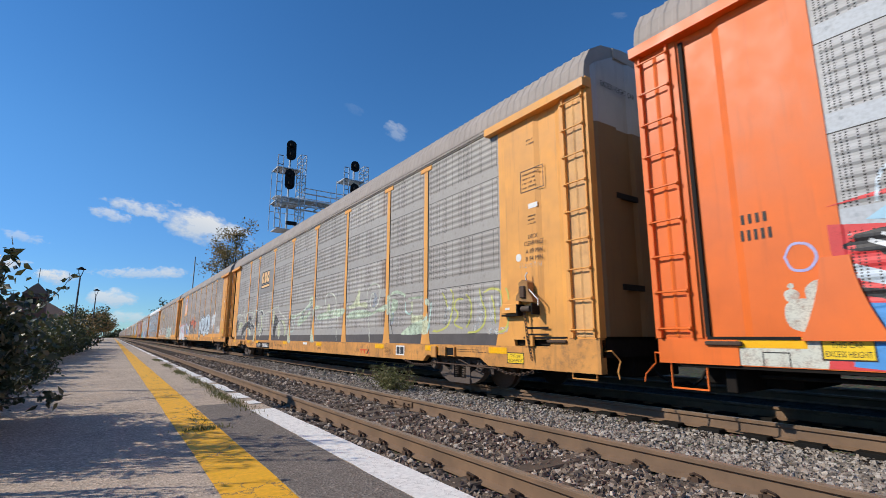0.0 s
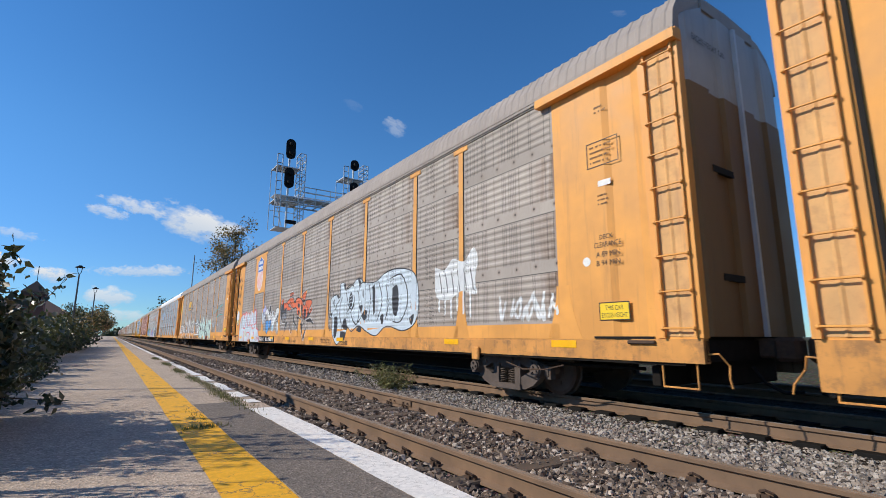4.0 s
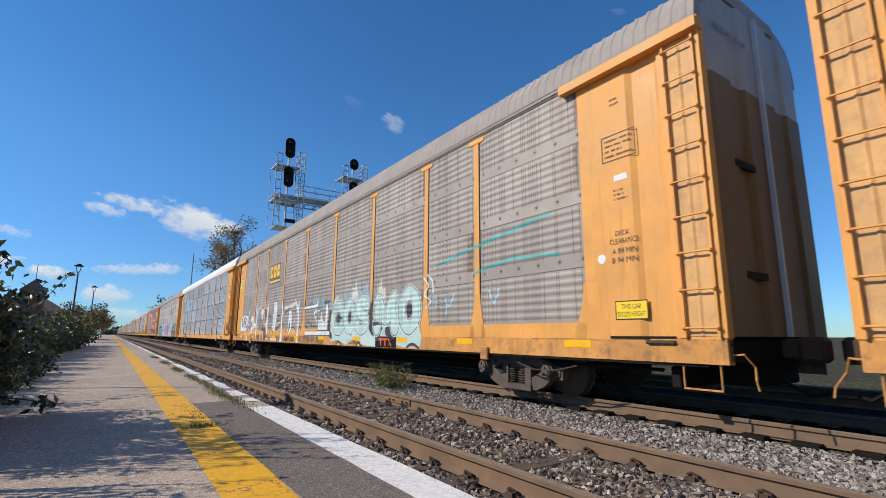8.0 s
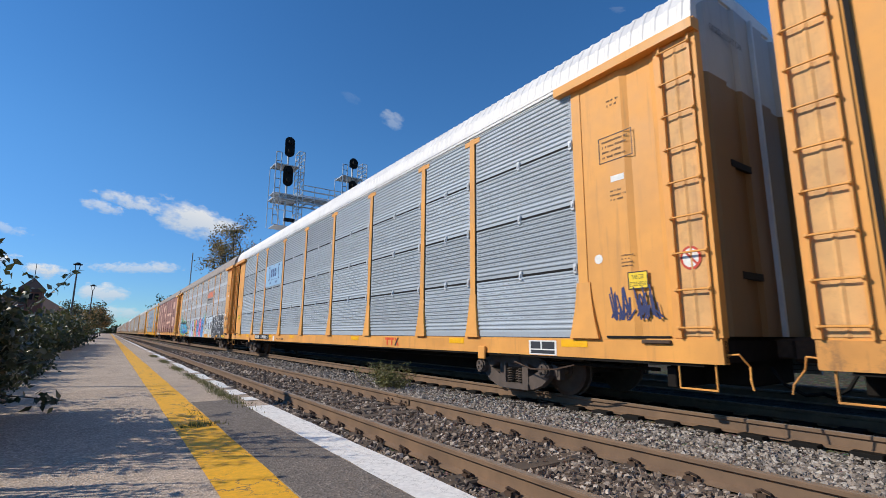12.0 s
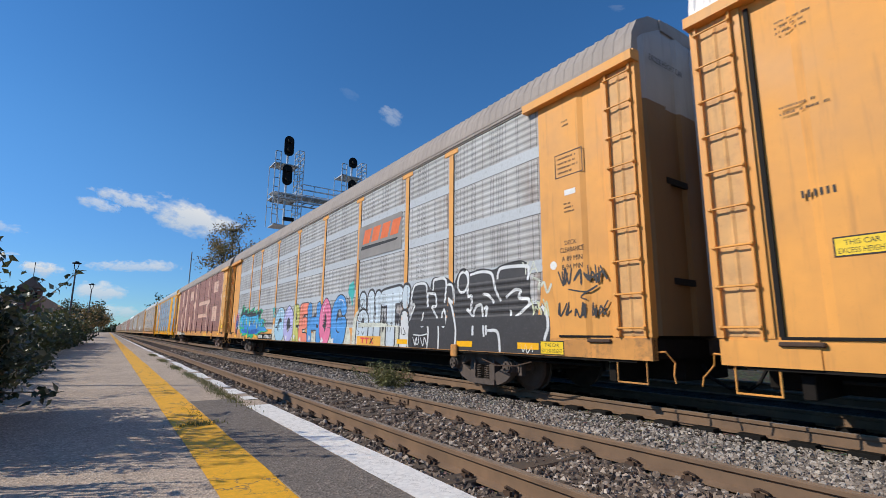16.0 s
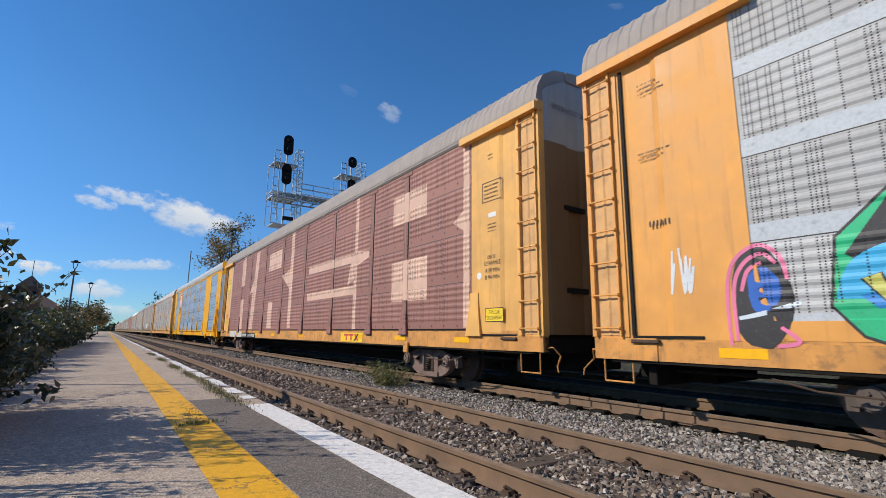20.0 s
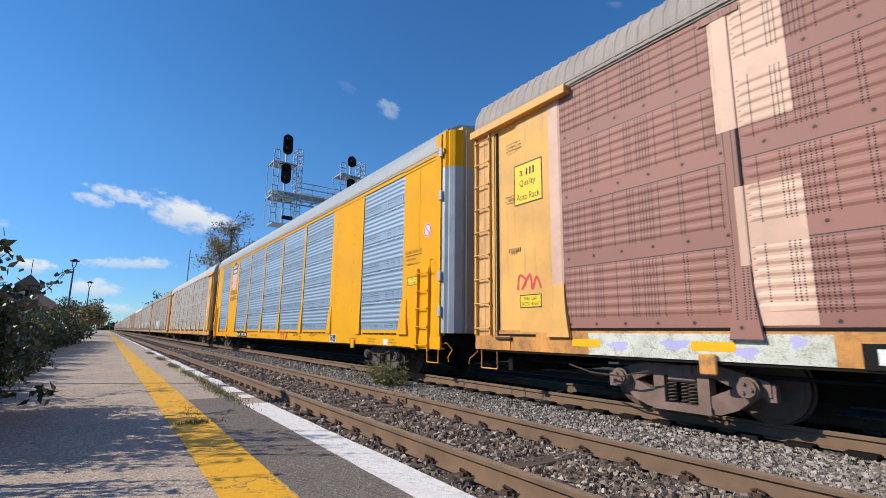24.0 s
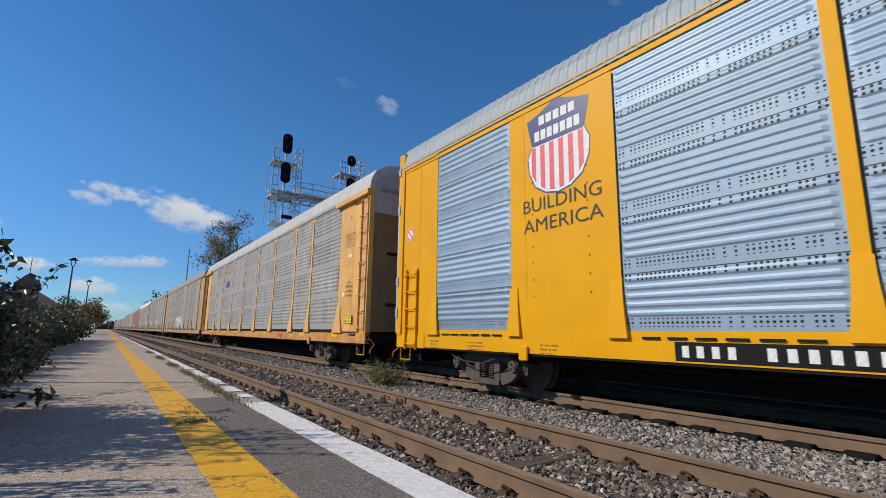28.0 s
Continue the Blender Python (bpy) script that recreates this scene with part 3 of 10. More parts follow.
def roof_mesh(length, over=0.0):
    def make():
        b = new_bm()
        prof = [(-1.57, 5.02), (-1.57, 5.14), (-1.53, 5.36), (-1.38, 5.62), (-1.08, 5.80), (-0.55, 5.90), (0, 5.93)]
        prof = prof + [(-x, z) for x, z in reversed(prof[:-1])]
        n = int(length / 0.19)
        rings = []
        for i in range(n):
            y = i * length / n
            w = length / n
            for dy, lift in ((0.0, 0.0), (w * 0.50, 0.0), (w * 0.62, 0.013), (w * 0.88, 0.013)):
                rings.append([b.verts.new((x * (1 + lift * 0.3), y + dy, z + (lift if 5.05 < z else 0))) for x, z in prof])
        rings.append([b.verts.new((x, length, z)) for x, z in prof])
        for p, q in zip(rings, rings[1:]):
            for i in range(len(prof) - 1):
                b.faces.new((p[i], p[i + 1], q[i + 1], q[i]))
        b.faces.new(rings[0])
        b.faces.new(rings[-1][::-1])
        return b
    return make


def rung_mesh(half):
    """A round rung with a boss at each end."""
    b = pipe(new_bm(), [(0, -half, 0), (0, half, 0)], 0.013, 6)
    for y in (-half, half):
        bmesh.ops.create_icosphere(b, subdivisions=1, radius=0.027, matrix=Matrix.Translation((0.005, y, 0)))
    return b


def ladder(car, y, side_x, z0, z1, material, rungs, wide=0.43, group_name="ladder"):
    rail_gap = wide / 2
    lad = part(group_name, box(new_bm(), side_x - 0.075, side_x - 0.012, y - rail_gap - 0.014, y - rail_gap + 0.014, z0, z1), material, car, "steel side ladder")
    part("stile", box(new_bm(), side_x - 0.075, side_x - 0.012, y + rail_gap - 0.014, y + rail_gap + 0.014, z0, z1), material, lad)
    rung = shared(("rung", wide), lambda: rung_mesh(rail_gap), material)
    for i in range(rungs):
        part("rung", rung, material, lad, at=(side_x - 0.095, y, z0 + 0.12 + i * (z1 - z0 - 0.24) / (rungs - 1)))
    return lad


def wheelset_mesh():
    b = new_bm()
    for x in (-0.7525, 0.7525):
        s = 1 if x > 0 else -1
        disc(b, (x, 0, 0), 0.42, 0.10, 32)
        disc(b, (x - s * 0.06, 0, 0), 0.445, 0.03, 32)
        disc(b, (x + s * 0.05, 0, 0), 0.15, 0.05, 20)
        disc(b, (x + s * 0.055, 0.22, 0.06), 0.035, 0.02, 8)
    disc(b, (0, 0, 0), 0.08, 1.9, 12)
    return b


def tread_mesh():
    b = new_bm()
    for x, s in ((-0.7525, -1),):
        a = [[b.verts.new((x + s * dx, r * math.cos(k * math.pi / 16), r * math.sin(k * math.pi / 16))) for k in range(32)]
             for r, dx in ((0.36, 0.053), (0.424, 0.053), (0.424, -0.04))]
        for p, q in zip(a, a[1:]):
            for k in range(32):
                b.faces.new((p[k], p[(k + 1) % 32], q[(k + 1) % 32], q[k]))
    return b


def sideframe_mesh():
    """A cast side frame: arched top chord, two raking legs, a spring seat and two columns."""
    b = new_bm()
    extruded(b, [(-1.02, 0.34), (-1.02, 0.50), (-0.52, 0.645), (0.52, 0.645), (1.02, 0.50), (1.02, 0.34), (0.80, 0.33), (0.42, 0.50), (-0.42, 0.50), (-0.80, 0.33)], -0.075, 0.075, "x")
    for s in (-1, 1):
        extruded(b, [(s * 0.92, 0.37), (s * 0.66, 0.42), (s * 0.33, 0.27), (s * 0.29, 0.08), (s * 0.46, 0.08), (s * 0.66, 0.16)], -0.07, 0.066, "x")
        extruded(b, [(s * 0.36, 0.12), (s * 0.215, 0.12), (s * 0.215, 0.55), (s * 0.36, 0.55)], -0.085, 0.07, "x")
        extruded(b, [(s * 0.96, 0.29), (s * 1.06, 0.29), (s * 1.06, 0.48), (s * 0.96, 0.48)], -0.06, 0.06, "x")
        box(b, -0.092, -0.07, s * 0.62 - 0.05, s * 0.62 + 0.05, 0.50, 0.56)
    extruded(b, [(-0.38, 0.065), (0.38, 0.065), (0.37, 0.16), (-0.37, 0.16)], -0.11, 0.08, "x")
    box(b, -0.10, -0.075, -0.16, 0.16, 0.52, 0.63)
    return b


def bearing_mesh():
    b = disc(disc(new_bm(), (0, 0, 0), 0.125, 0.14, 16), (-0.085, 0, 0), 0.10, 0.04, 16)
    for k in range(3):
        a = k * 2.094 + 1.2
        disc(b, (-0.115, 0.055 * math.cos(a), 0.055 * math.sin(a)), 0.02, 0.03, 6)
    return b


def spring_mesh():
    """One coil of round bar."""
    b = new_bm()
    rings = []
    for i in range(61):
        a = i * 2 * math.pi / 10
        u = Vector((math.cos(a), math.sin(a), 0))
        c = u * 0.05 + Vector((0, 0, 0.25 * i / 60))
        rings.append([b.verts.new(c + u * 0.014 * math.cos(k * 1.571) + Vector((0, 0, 0.014 * math.sin(k * 1.571)))) for k in range(4)])
    for p, q in zip(rings, rings[1:]):
        for k in range(4):
            b.faces.new((p[k], p[(k + 1) % 4], q[(k + 1) % 4], q[k]))
    return b


WHEELS = []


def bogie(car, y, keyed, rim, dust):
    bog = part("bogie", box(new_bm(), -1.24, 1.24, y - 0.2, y + 0.2, 0.42, 0.63, 0.03), dust, car, "grimy cast steel wheel truck")
    if not keyed:
        b = new_bm()
        for s in (-1, 1):
            extruded(b, [(yy + y, zz + 0.42) for yy, zz in ((-1.1, 0.02), (-0.45, -0.22), (0.45, -0.22), (1.1, 0.02), (1.1, 0.17), (-1.1, 0.17))], s * 1.0 - 0.07, s * 1.0 + 0.07, "x")
        part("side_frame", b, BLACK_IRON, bog)
        for dy in (-0.82, 0.82):
            part("wheelset", shared("wheelset", wheelset_mesh, BLACK_IRON), BLACK_IRON, bog, at=(0, y + dy, 0.42))
        return bog
    for s in (-1, 1):
        part("side_frame", shared(("sideframe", dust.name), sideframe_mesh, dust), dust, bog, at=(s * 1.18, y, 0))
        for dy in (-0.135, 0.0, 0.135):
            part("spring", shared("spring", spring_mesh, SPRING_IRON), SPRING_IRON, bog, "coil spring", at=(s * (1.21 if dy else 1.14), y + dy, 0.17))
        part("brake_beam", box(new_bm(), s * 1.0 - 0.05, s * 1.0 + 0.05, y - 0.62, y - 0.40, 0.30, 0.42, 0.01), BLACK_IRON, bog)
        for dy in (-0.82, 0.82):
            part("bearing_cap", shared(("bearing", dust.name), bearing_mesh, dust), dust, bog, at=(s * 1.28, y + dy, 0.43))
    for dy in (-0.82, 0.82):
        w = part("wheelset", shared("wheelset", wheelset_mesh, WHEEL_DUST), WHEEL_DUST, bog, at=(0, y + dy, 0.42))
        part("tread", shared("tread", tread_mesh, rim), rim, w, "bare steel wheel rim")
        WHEELS.append((w, car, y + dy))
    return bog


CARS = []


def under_gear(car, length, keyed, sill_mat, rim, dust):
    part("centre_beam", box(new_bm(), -0.45, 0.45, 4.9 if keyed else 0.2, length - 4.9 if keyed else length - 0.2, 0.26, 0.90), BLACK_IRON, car)
    part("deck", box(new_bm(), -1.45, 1.45, 0.05, length - 0.05, 0.86, 1.0), BLACK_IRON, car)
    beam = shared("beam", lambda: box(new_bm(), -1.4, 1.4, 0, 0.08, 0.60, 0.86), BLACK_IRON)
    if keyed:
        for y in np.arange(5.6, length - 5.5, 2.2):
            part("cross_member", beam, BLACK_IRON, car, at=(0, float(y), 0))
        part("brake_pipe", pipe(new_bm(), [(-1.2, 1.0, 0.56), (-1.2, length - 1.0, 0.56)], 0.025, 6), BLACK_IRON, car)
    inset = 3.78 if length > 26.5 else 3.0
    bogie(car, inset, keyed, rim, dust)
    bogie(car, length - inset, keyed, rim, dust)
    for y, s in ((0, -1), (length, 1)):
        c = part("coupler", box(new_bm(), -0.11, 0.11, min(y - s * 0.3, y + s * 0.42), max(y - s * 0.3, y + s * 0.42), 0.72, 0.98, 0.03), RUST_DARK, car, "rusty knuckle coupler")
        part("knuckle", box(new_bm(), -0.17, 0.13, y + s * 0.36 - 0.12, y + s * 0.36 + 0.18, 0.68, 1.0, 0.05), RUST_DARK, c)
        part("sill_bracket", shared("bracket", lambda: box(new_bm(), -0.05, 0, -0.10, 0.10, 0.56, 0.80, 0.015), sill_mat), sill_mat, car, at=(-HALF - 0.024, y - s * 4.3, 0))
        part("brake_chain", pipe(new_bm(), [(-1.5, y - s * 2.2, 0.56), (-1.5, y - s * 2.6, 0.47), (-1.5, y - s * 3.1, 0.45), (-1.5, y - s * 3.5, 0.55)], 0.012, 5), RUST_DARK, car)
        # deep black boxes, added to keep the gap under the car ends dark
        part("draft_gear", box(new_bm(), -0.62, 0.62, min(y - s * 1.2, y - s * 0.1), max(y - s * 1.2, y - s * 0.1), 0.38, 0.74, 0.02), BLACK_IRON, car)
        part("brake_beam", box(new_bm(), -1.36, 1.36, y - s * 0.75 - 0.06, y - s * 0.75 + 0.06, 0.36, 0.62, 0.01), BLACK_IRON, car)
        part("air_hose", pipe(new_bm(), [(-0.35, y, 0.62), (-0.33, y + s * 0.12, 0.42), (-0.24, y + s * 0.3, 0.30), (-0.1, y + s * 0.45, 0.32)], 0.022, 6), BLACK_PAINT, car)
        part("corner_step", pipe(new_bm(), [(-1.5, y - s * 0.12, 0.9), (-1.5, y - s * 0.12, 0.38), (-1.5, y - s * 0.56, 0.38), (-1.5, y - s * 0.56, 0.9)], 0.013, 6), sill_mat, car, "stirrup step")
        part("uncoupling_lever", pipe(new_bm(), [(-1.45, y - s * 0.1, 0.78), (-1.45, y + s * 0.12, 0.80), (-1.35, y + s * 0.18, 0.66), (-1.5, y + s * 0.24, 0.52), (-1.5, y + s * 0.26, 0.42)], 0.011, 6), sill_mat, car, "painted uncoupling lever")
        # the platform's shade is put in as black, in place of the sill's paint
        part("end_platform", box(new_bm(), -1.5, 1.5, min(y, y - s * 0.25), max(y, y - s * 0.25), 0.70, 0.95), BLACK_IRON, car)


def rack_car(lead, yellow, screen, roof, label, top_door, low_door, keyed=True, ribs=6, depth=0.0105, band=0.22, posts=POSTS, length=CAR_LENGTH, sill=None,
             roof_len=None, cap=True, rim=None, base=None, style="", post_mat=None, foot_out=0.075, rows=ROWS, skip=(), slots=False, low=0.68, top=SILL_TOP, foot_tall=0.82, foot_wide=1.75, base_top=1.06, arched=False, dust=BOGIE_DUST):
    """A closed two- or three-level motor-vehicle carrier: flat car, screens, posts, roof, end panels, ladders, doors."""
    sill = sill or (SILL_GRIME if yellow in (CREAM_YELLOW, AGED_YELLOW) else yellow)
    rim = rim or WHEEL_STEEL
    car = thing("rail_car", label, "rail car", "cars of the freight train", (TRACK_CENTRE, lead, 0))
    CARS.append((car, lead))
    if keyed:
        DRAPED[car.name] = (posts, ribs, depth, band, rows, base_top, min(top, SILL_TOP) + 0.03 + foot_tall)
    x = -HALF
    if arched:
        edge = [(0.25, low), (2.51, low), (2.77, low + 0.14), (4.62, low + 0.14), (4.8, low), (21.95, low), (22.2, low + 0.14), (24.0, low + 0.14), (24.23, low), (length - 0.25, low)]
        part("side_sill", extruded(new_bm(), edge + [(length - 0.25, top), (0.25, top)], x - 0.0155, x + 0.1, "x"), sill, car, "deep sill cut away over the wheels")
        for y in (3.71, 23.28):
            part("jack_pocket", box(new_bm(), x - 0.0175, x, y - 0.15, y + 0.15, 0.625, 0.775), BLACK_PAINT, car, "dark square pocket in the sill")
            for k in (-1, 1):
                part("pocket_side", box(new_bm(), x - 0.06, x, y + k * 0.16 - 0.012, y + k * 0.16 + 0.012, 0.60, 0.79), sill, car)
    else:
        part("side_sill", box(new_bm(), x - 0.0155, x + 0.1, 0.25, length - 0.25, low, top), sill, car)
    part("sill_ledge", box(new_bm(), x - 0.0125, x + 0.1, 0.25, length - 0.25, top, top + 0.035), sill, car)
    if not arched:
        part("sill_lip", box(new_bm(), x + 0.0, x + 0.1, 0.25, length - 0.25, low - 0.035, low), BLACK_IRON, car, "dark lower lip of the sill")
    if keyed:
        part("drip_edge", box(new_bm(), x - 0.062, x - 0.03, 0.05, length - 0.05, SIDE_TOP + 0.055, SIDE_TOP + 0.075), yellow if style else roof, car, "thin drip edge under the roof")
        hook = shared("clip", lambda: box(new_bm(), -0.038, -0.028, -0.085, 0.085, SIDE_TOP + 0.012, SIDE_TOP + 0.045), BLACK_PAINT)
        for k in range(int((length - 4.4) / 0.42)):
            part("eave_slot", hook, BLACK_PAINT, car, at=(x, 2.2 + 0.42 * k, 0))
    part("far_side", box(new_bm(), HALF - 0.05, HALF, 0.05, length - 0.05, 0.45, SIDE_TOP), screen, car, "far side screens and sill")
    part("upper_deck", box(new_bm(), x + 0.16, HALF - 0.06, 0.3, length - 0.3, 2.95, 3.05), BLACK_IRON, car)
    part("top_rail", box(new_bm(), x - 0.03, x + 0.06, 0.0, length, SIDE_TOP - (0.10 if style else 0.03), SIDE_TOP + 0.05), yellow if style else roof, car)
    part("roof", shared(("roof", round(length, 2)), roof_mesh(length), roof), roof, car, "curved corrugated roof")
    h = (SIDE_TOP - SIDE_LOW) / rows
    for bay, (a, b) in enumerate(zip(posts, posts[1:])):
        if bay in skip:
            continue
        w = round(b - a - 0.15, 3)
        if keyed:
            for r in range(rows):
                part("screen_panel", shared(("screen", w, ribs, depth, band, rows), screen_mesh(w, h, ribs, depth, band), screen), screen, car, at=(x - 0.004, a + 0.075, SIDE_LOW + r * h))
                if slots and r:
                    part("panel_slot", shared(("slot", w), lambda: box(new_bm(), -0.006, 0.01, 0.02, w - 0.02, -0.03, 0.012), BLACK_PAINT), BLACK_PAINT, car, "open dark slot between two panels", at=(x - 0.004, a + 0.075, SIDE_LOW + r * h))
                    for dy in (0.07, w / 2):
                        part("panel_lug", shared("lug", lambda: box(box(new_bm(), -0.03, 0.0, -0.035, 0.035, -0.08, 0.08, 0.006), -0.045, -0.03, -0.015, 0.015, -0.03, 0.03), GALVANISED), GALVANISED, car, at=(x - 0.004, a + 0.075 + dy, SIDE_LOW + r * h - 0.01))
        else:
            part("screen_panel", shared(("tall", w), screen_mesh(w, h * 4, ribs * 2, depth, band), screen), screen, car, at=(x - 0.004, a + 0.075, SIDE_LOW))
        part("panel_base", shared(("base", w, base_top, top), lambda: box(new_bm(), 0, 0.04, 0.03, w - 0.03, 0, base_top - top - 0.03), base or BLACK_IRON), base or BLACK_IRON, car, at=(x - (0.017 if base_top > 1.1 else 0.014), a + 0.075, top + 0.03))
    for i, y in enumerate(posts):
        end = i in (0, len(posts) - 1)
        pm = yellow if end or not post_mat else post_mat
        part("post", shared(("post", end, cap, depth > 0.015), post_mesh(SIDE_TOP - SIDE_LOW - 0.02, 0.15 if not end else 0.17, cap and not end, 0.028 if depth > 0.015 else 0.0155), pm), pm, car, at=(x, y, SIDE_LOW))
        part("post_foot", shared(("foot", end, foot_out, foot_tall, foot_wide), foot_mesh(0.15 if not end else 0.2, foot_out, foot_tall, foot_wide), pm), pm, car, at=(x, y, min(top, SILL_TOP) + 0.03))
        if keyed and not end:
            # a black strip draws in the shade on one side of each post
            part("post_gap", shared("post_gap", lambda: box(new_bm(), -0.012, 0.02, -0.105, -0.07, 0.0, SIDE_TOP - SIDE_LOW - 0.16), BLACK_PAINT), BLACK_PAINT, car, "black strip put in for the shaded gap beside the post", at=(x, y, SIDE_LOW))
    if not keyed:
        for y, p, s in ((0.0, posts[0], -1), (length, posts[-1], 1)):
            lo, hi = min(y, p), max(y, p)
            part("end_panel", box(new_bm(), x + 0.02, x + 0.07, lo, hi, SILL_TOP, SIDE_TOP), yellow, car)
            part("end_door", box(new_bm(), -1.45, 1.45, min(y, y - s * 0.08), max(y, y - s * 0.08), 1.0, 5.0), low_door, car)
        under_gear(car, length, False, sill, rim, dust)
        return car
    for y, p, s in ((0.0, posts[0], -1), (length, posts[-1], 1)):
        lo, hi = min(y, p), max(y, p)
        inner = (p - 0.10 * -s, y + 0.52 * -s)
        a, b = min(inner), max(inner)
        # recessed door leaf with a pressed fold, between the last post and the ladder
        part("end_panel", folded_panel(x, lo, hi, s), yellow, car, "painted steel end panel")
        if style == "new":
            new_end(car, y, s, lo, hi, x, yellow)
            continue
        part("corner_post", box(new_bm(), x - 0.04, x + 0.10, y - 0.02 if s < 0 else y - 0.07, y + 0.07 if s < 0 else y + 0.02, 0.98, SIDE_TOP + 0.06), yellow, car)
        part("ladder_post", box(new_bm(), x - 0.03, x + 0.08, y - s * 0.52 - 0.045, y - s * 0.52 + 0.045, 0.98, SIDE_TOP - 0.06), yellow, car)
        part("head_beam", extruded(new_bm(), [(lo - (0.35 if s > 0 else 0.04), SIDE_TOP - 0.14), (hi + (0.35 if s < 0 else 0.04), SIDE_TOP - 0.14), (hi + (0.35 if s < 0 else 0.04), SIDE_TOP), (lo - (0.35 if s > 0 else 0.04), SIDE_TOP)], x - 0.145, x + 0.04, "x"), yellow, car, "overhanging head beam")
        ladder(car, y - s * 0.26, x, 0.98, SIDE_TOP - 0.15, yellow, 9, 0.40)
        part("ladder_plate", ladder_plate(x, y, s), LADDER_TAN if yellow in (CREAM_YELLOW, AGED_YELLOW) else yellow, car, "rust-streaked folded plate behind the ladder")
        part("end_apron", box(new_bm(), x - 0.03, x + 0.1, min(y, y - s * 0.95), max(y, y - s * 0.95), low, 0.97), sill, car)
        a, b = sorted((y - s * 0.62, y - s * 1.55))
        # the shadow gap at the panel's foot is laid on as a black strip
        part("foot_slot", box(new_bm(), x - 0.033, x + 0.05, a, b, 0.968, 1.0), BLACK_PAINT, car, "black strip put in for the shaded gap under the end panel")
        a, b = sorted((y - s * 0.6, y - s * 1.0))
        part("foot_latch", box(new_bm(), x - 0.07, x, a, b, 0.90, 0.95, 0.012), RUST_DARK, car, "rusty door latch")
        # split end doors
        for q in (-1, 1):
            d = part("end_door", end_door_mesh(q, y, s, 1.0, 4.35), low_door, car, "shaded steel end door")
            part("upper_door_sheet", end_door_mesh(q, y, s, 4.35, 5.62), top_door, d, "riveted grey upper door sheet")
        part("door_edge", box(new_bm(), -0.03, 0.03, y + (s * 0.055) - 0.05, y + (s * 0.055) + 0.05, 1.0, 5.6), GALVANISED, car)
        for zz in (3.15, 1.7):
            part("door_slot", box(new_bm(), -1.0, -0.45, y + s * 0.05 - 0.02, y + s * 0.05 + 0.02, zz, zz + 0.09), BLACK_PAINT, car, "dark slot in the end door")
        part("roof_hood", box(new_bm(), -0.8, 0.8, y - 0.03, y + 0.03, 5.66, 5.84), roof, car)
        if s > 0:
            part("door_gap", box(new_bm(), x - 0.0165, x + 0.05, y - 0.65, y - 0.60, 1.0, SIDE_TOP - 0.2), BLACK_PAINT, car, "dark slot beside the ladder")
    under_gear(car, length, True, sill, rim, dust)
    return car


def new_end(car, y, s, lo, hi, x, yellow):
    """The flush end of the newest car: plain plates, a short ladder, hinged zinc door leaves that wrap the corner."""
    part("cover_plate", box(new_bm(), x - 0.0165, x + 0.03, lo, hi, SILL_TOP, SIDE_TOP), yellow, car, "plain yellow end plate")
    part("head_beam", box(new_bm(), x - 0.05, x + 0.03, lo - 0.1, hi + 0.1, SIDE_TOP - 0.03, SIDE_TOP + 0.06), yellow, car)
    part("plate_seam", box(new_bm(), x - 0.021, x, y - s * 0.92 - 0.012, y - s * 0.92 + 0.012, 1.1, SIDE_TOP - 0.05), yellow, car)
    part("corner_post", box(new_bm(), x - 0.05, x + 0.06, min(y, y - s * 0.20), max(y, y - s * 0.20), 0.95, 5.45), yellow, car, "tall yellow corner post")
    ladder(car, y - s * 0.66, x, 0.62, 2.45, yellow, 5, 0.46)
    for z in (1.35, 2.1, 3.9, 4.9):
        part("hinge", box(new_bm(), x - 0.075, x - 0.03, y - 0.05, y + 0.05, z, z + 0.22, 0.008), ZINC_SHEET, car, "steel door hinge")
    part("door_leaf", wrapped_leaf(x, y, s, 1.0, 4.65), ZINC_SHEET, car, "folded zinc door leaf")
    part("door_leaf_top", wrapped_leaf(x, y, s, 4.65, 5.5), yellow, car, "yellow head of the door leaf")
    for q in (-1, 1):
        part("end_door", box(new_bm(), min(q * 0.03, q * 1.25), max(q * 0.03, q * 1.25), min(y, y + s * 0.34), max(y, y + s * 0.34), 1.0, 4.65), DOOR_GREY, car, "grey folding end door")
        part("end_door_top", box(new_bm(), min(q * 0.03, q * 1.22), max(q * 0.03, q * 1.22), min(y, y + s * 0.33), max(y, y + s * 0.33), 4.65, 5.6), AGED_YELLOW, car, "yellow head of the end door")
        for k in (0.3, 0.75, 1.15):
            part("locking_rod", pipe(new_bm(), [(q * k, y + s * 0.38, 1.02), (q * k, y + s * 0.38, 5.5)], 0.018, 6), GALVANISED, car, "vertical locking rod")
    part("end_apron", box(new_bm(), x - 0.03, x + 0.1, min(y, y - s * 1.2), max(y, y - s * 1.2), 0.66, 0.94), yellow, car)
    part("grab_iron", pipe(new_bm(), [(x - 0.03, y - s * 0.30, 2.6), (x - 0.11, y - s * 0.30, 2.6), (x - 0.11, y - s * 0.30, 2.3), (x - 0.03, y - s * 0.30, 2.3)], 0.012, 6), yellow, car)


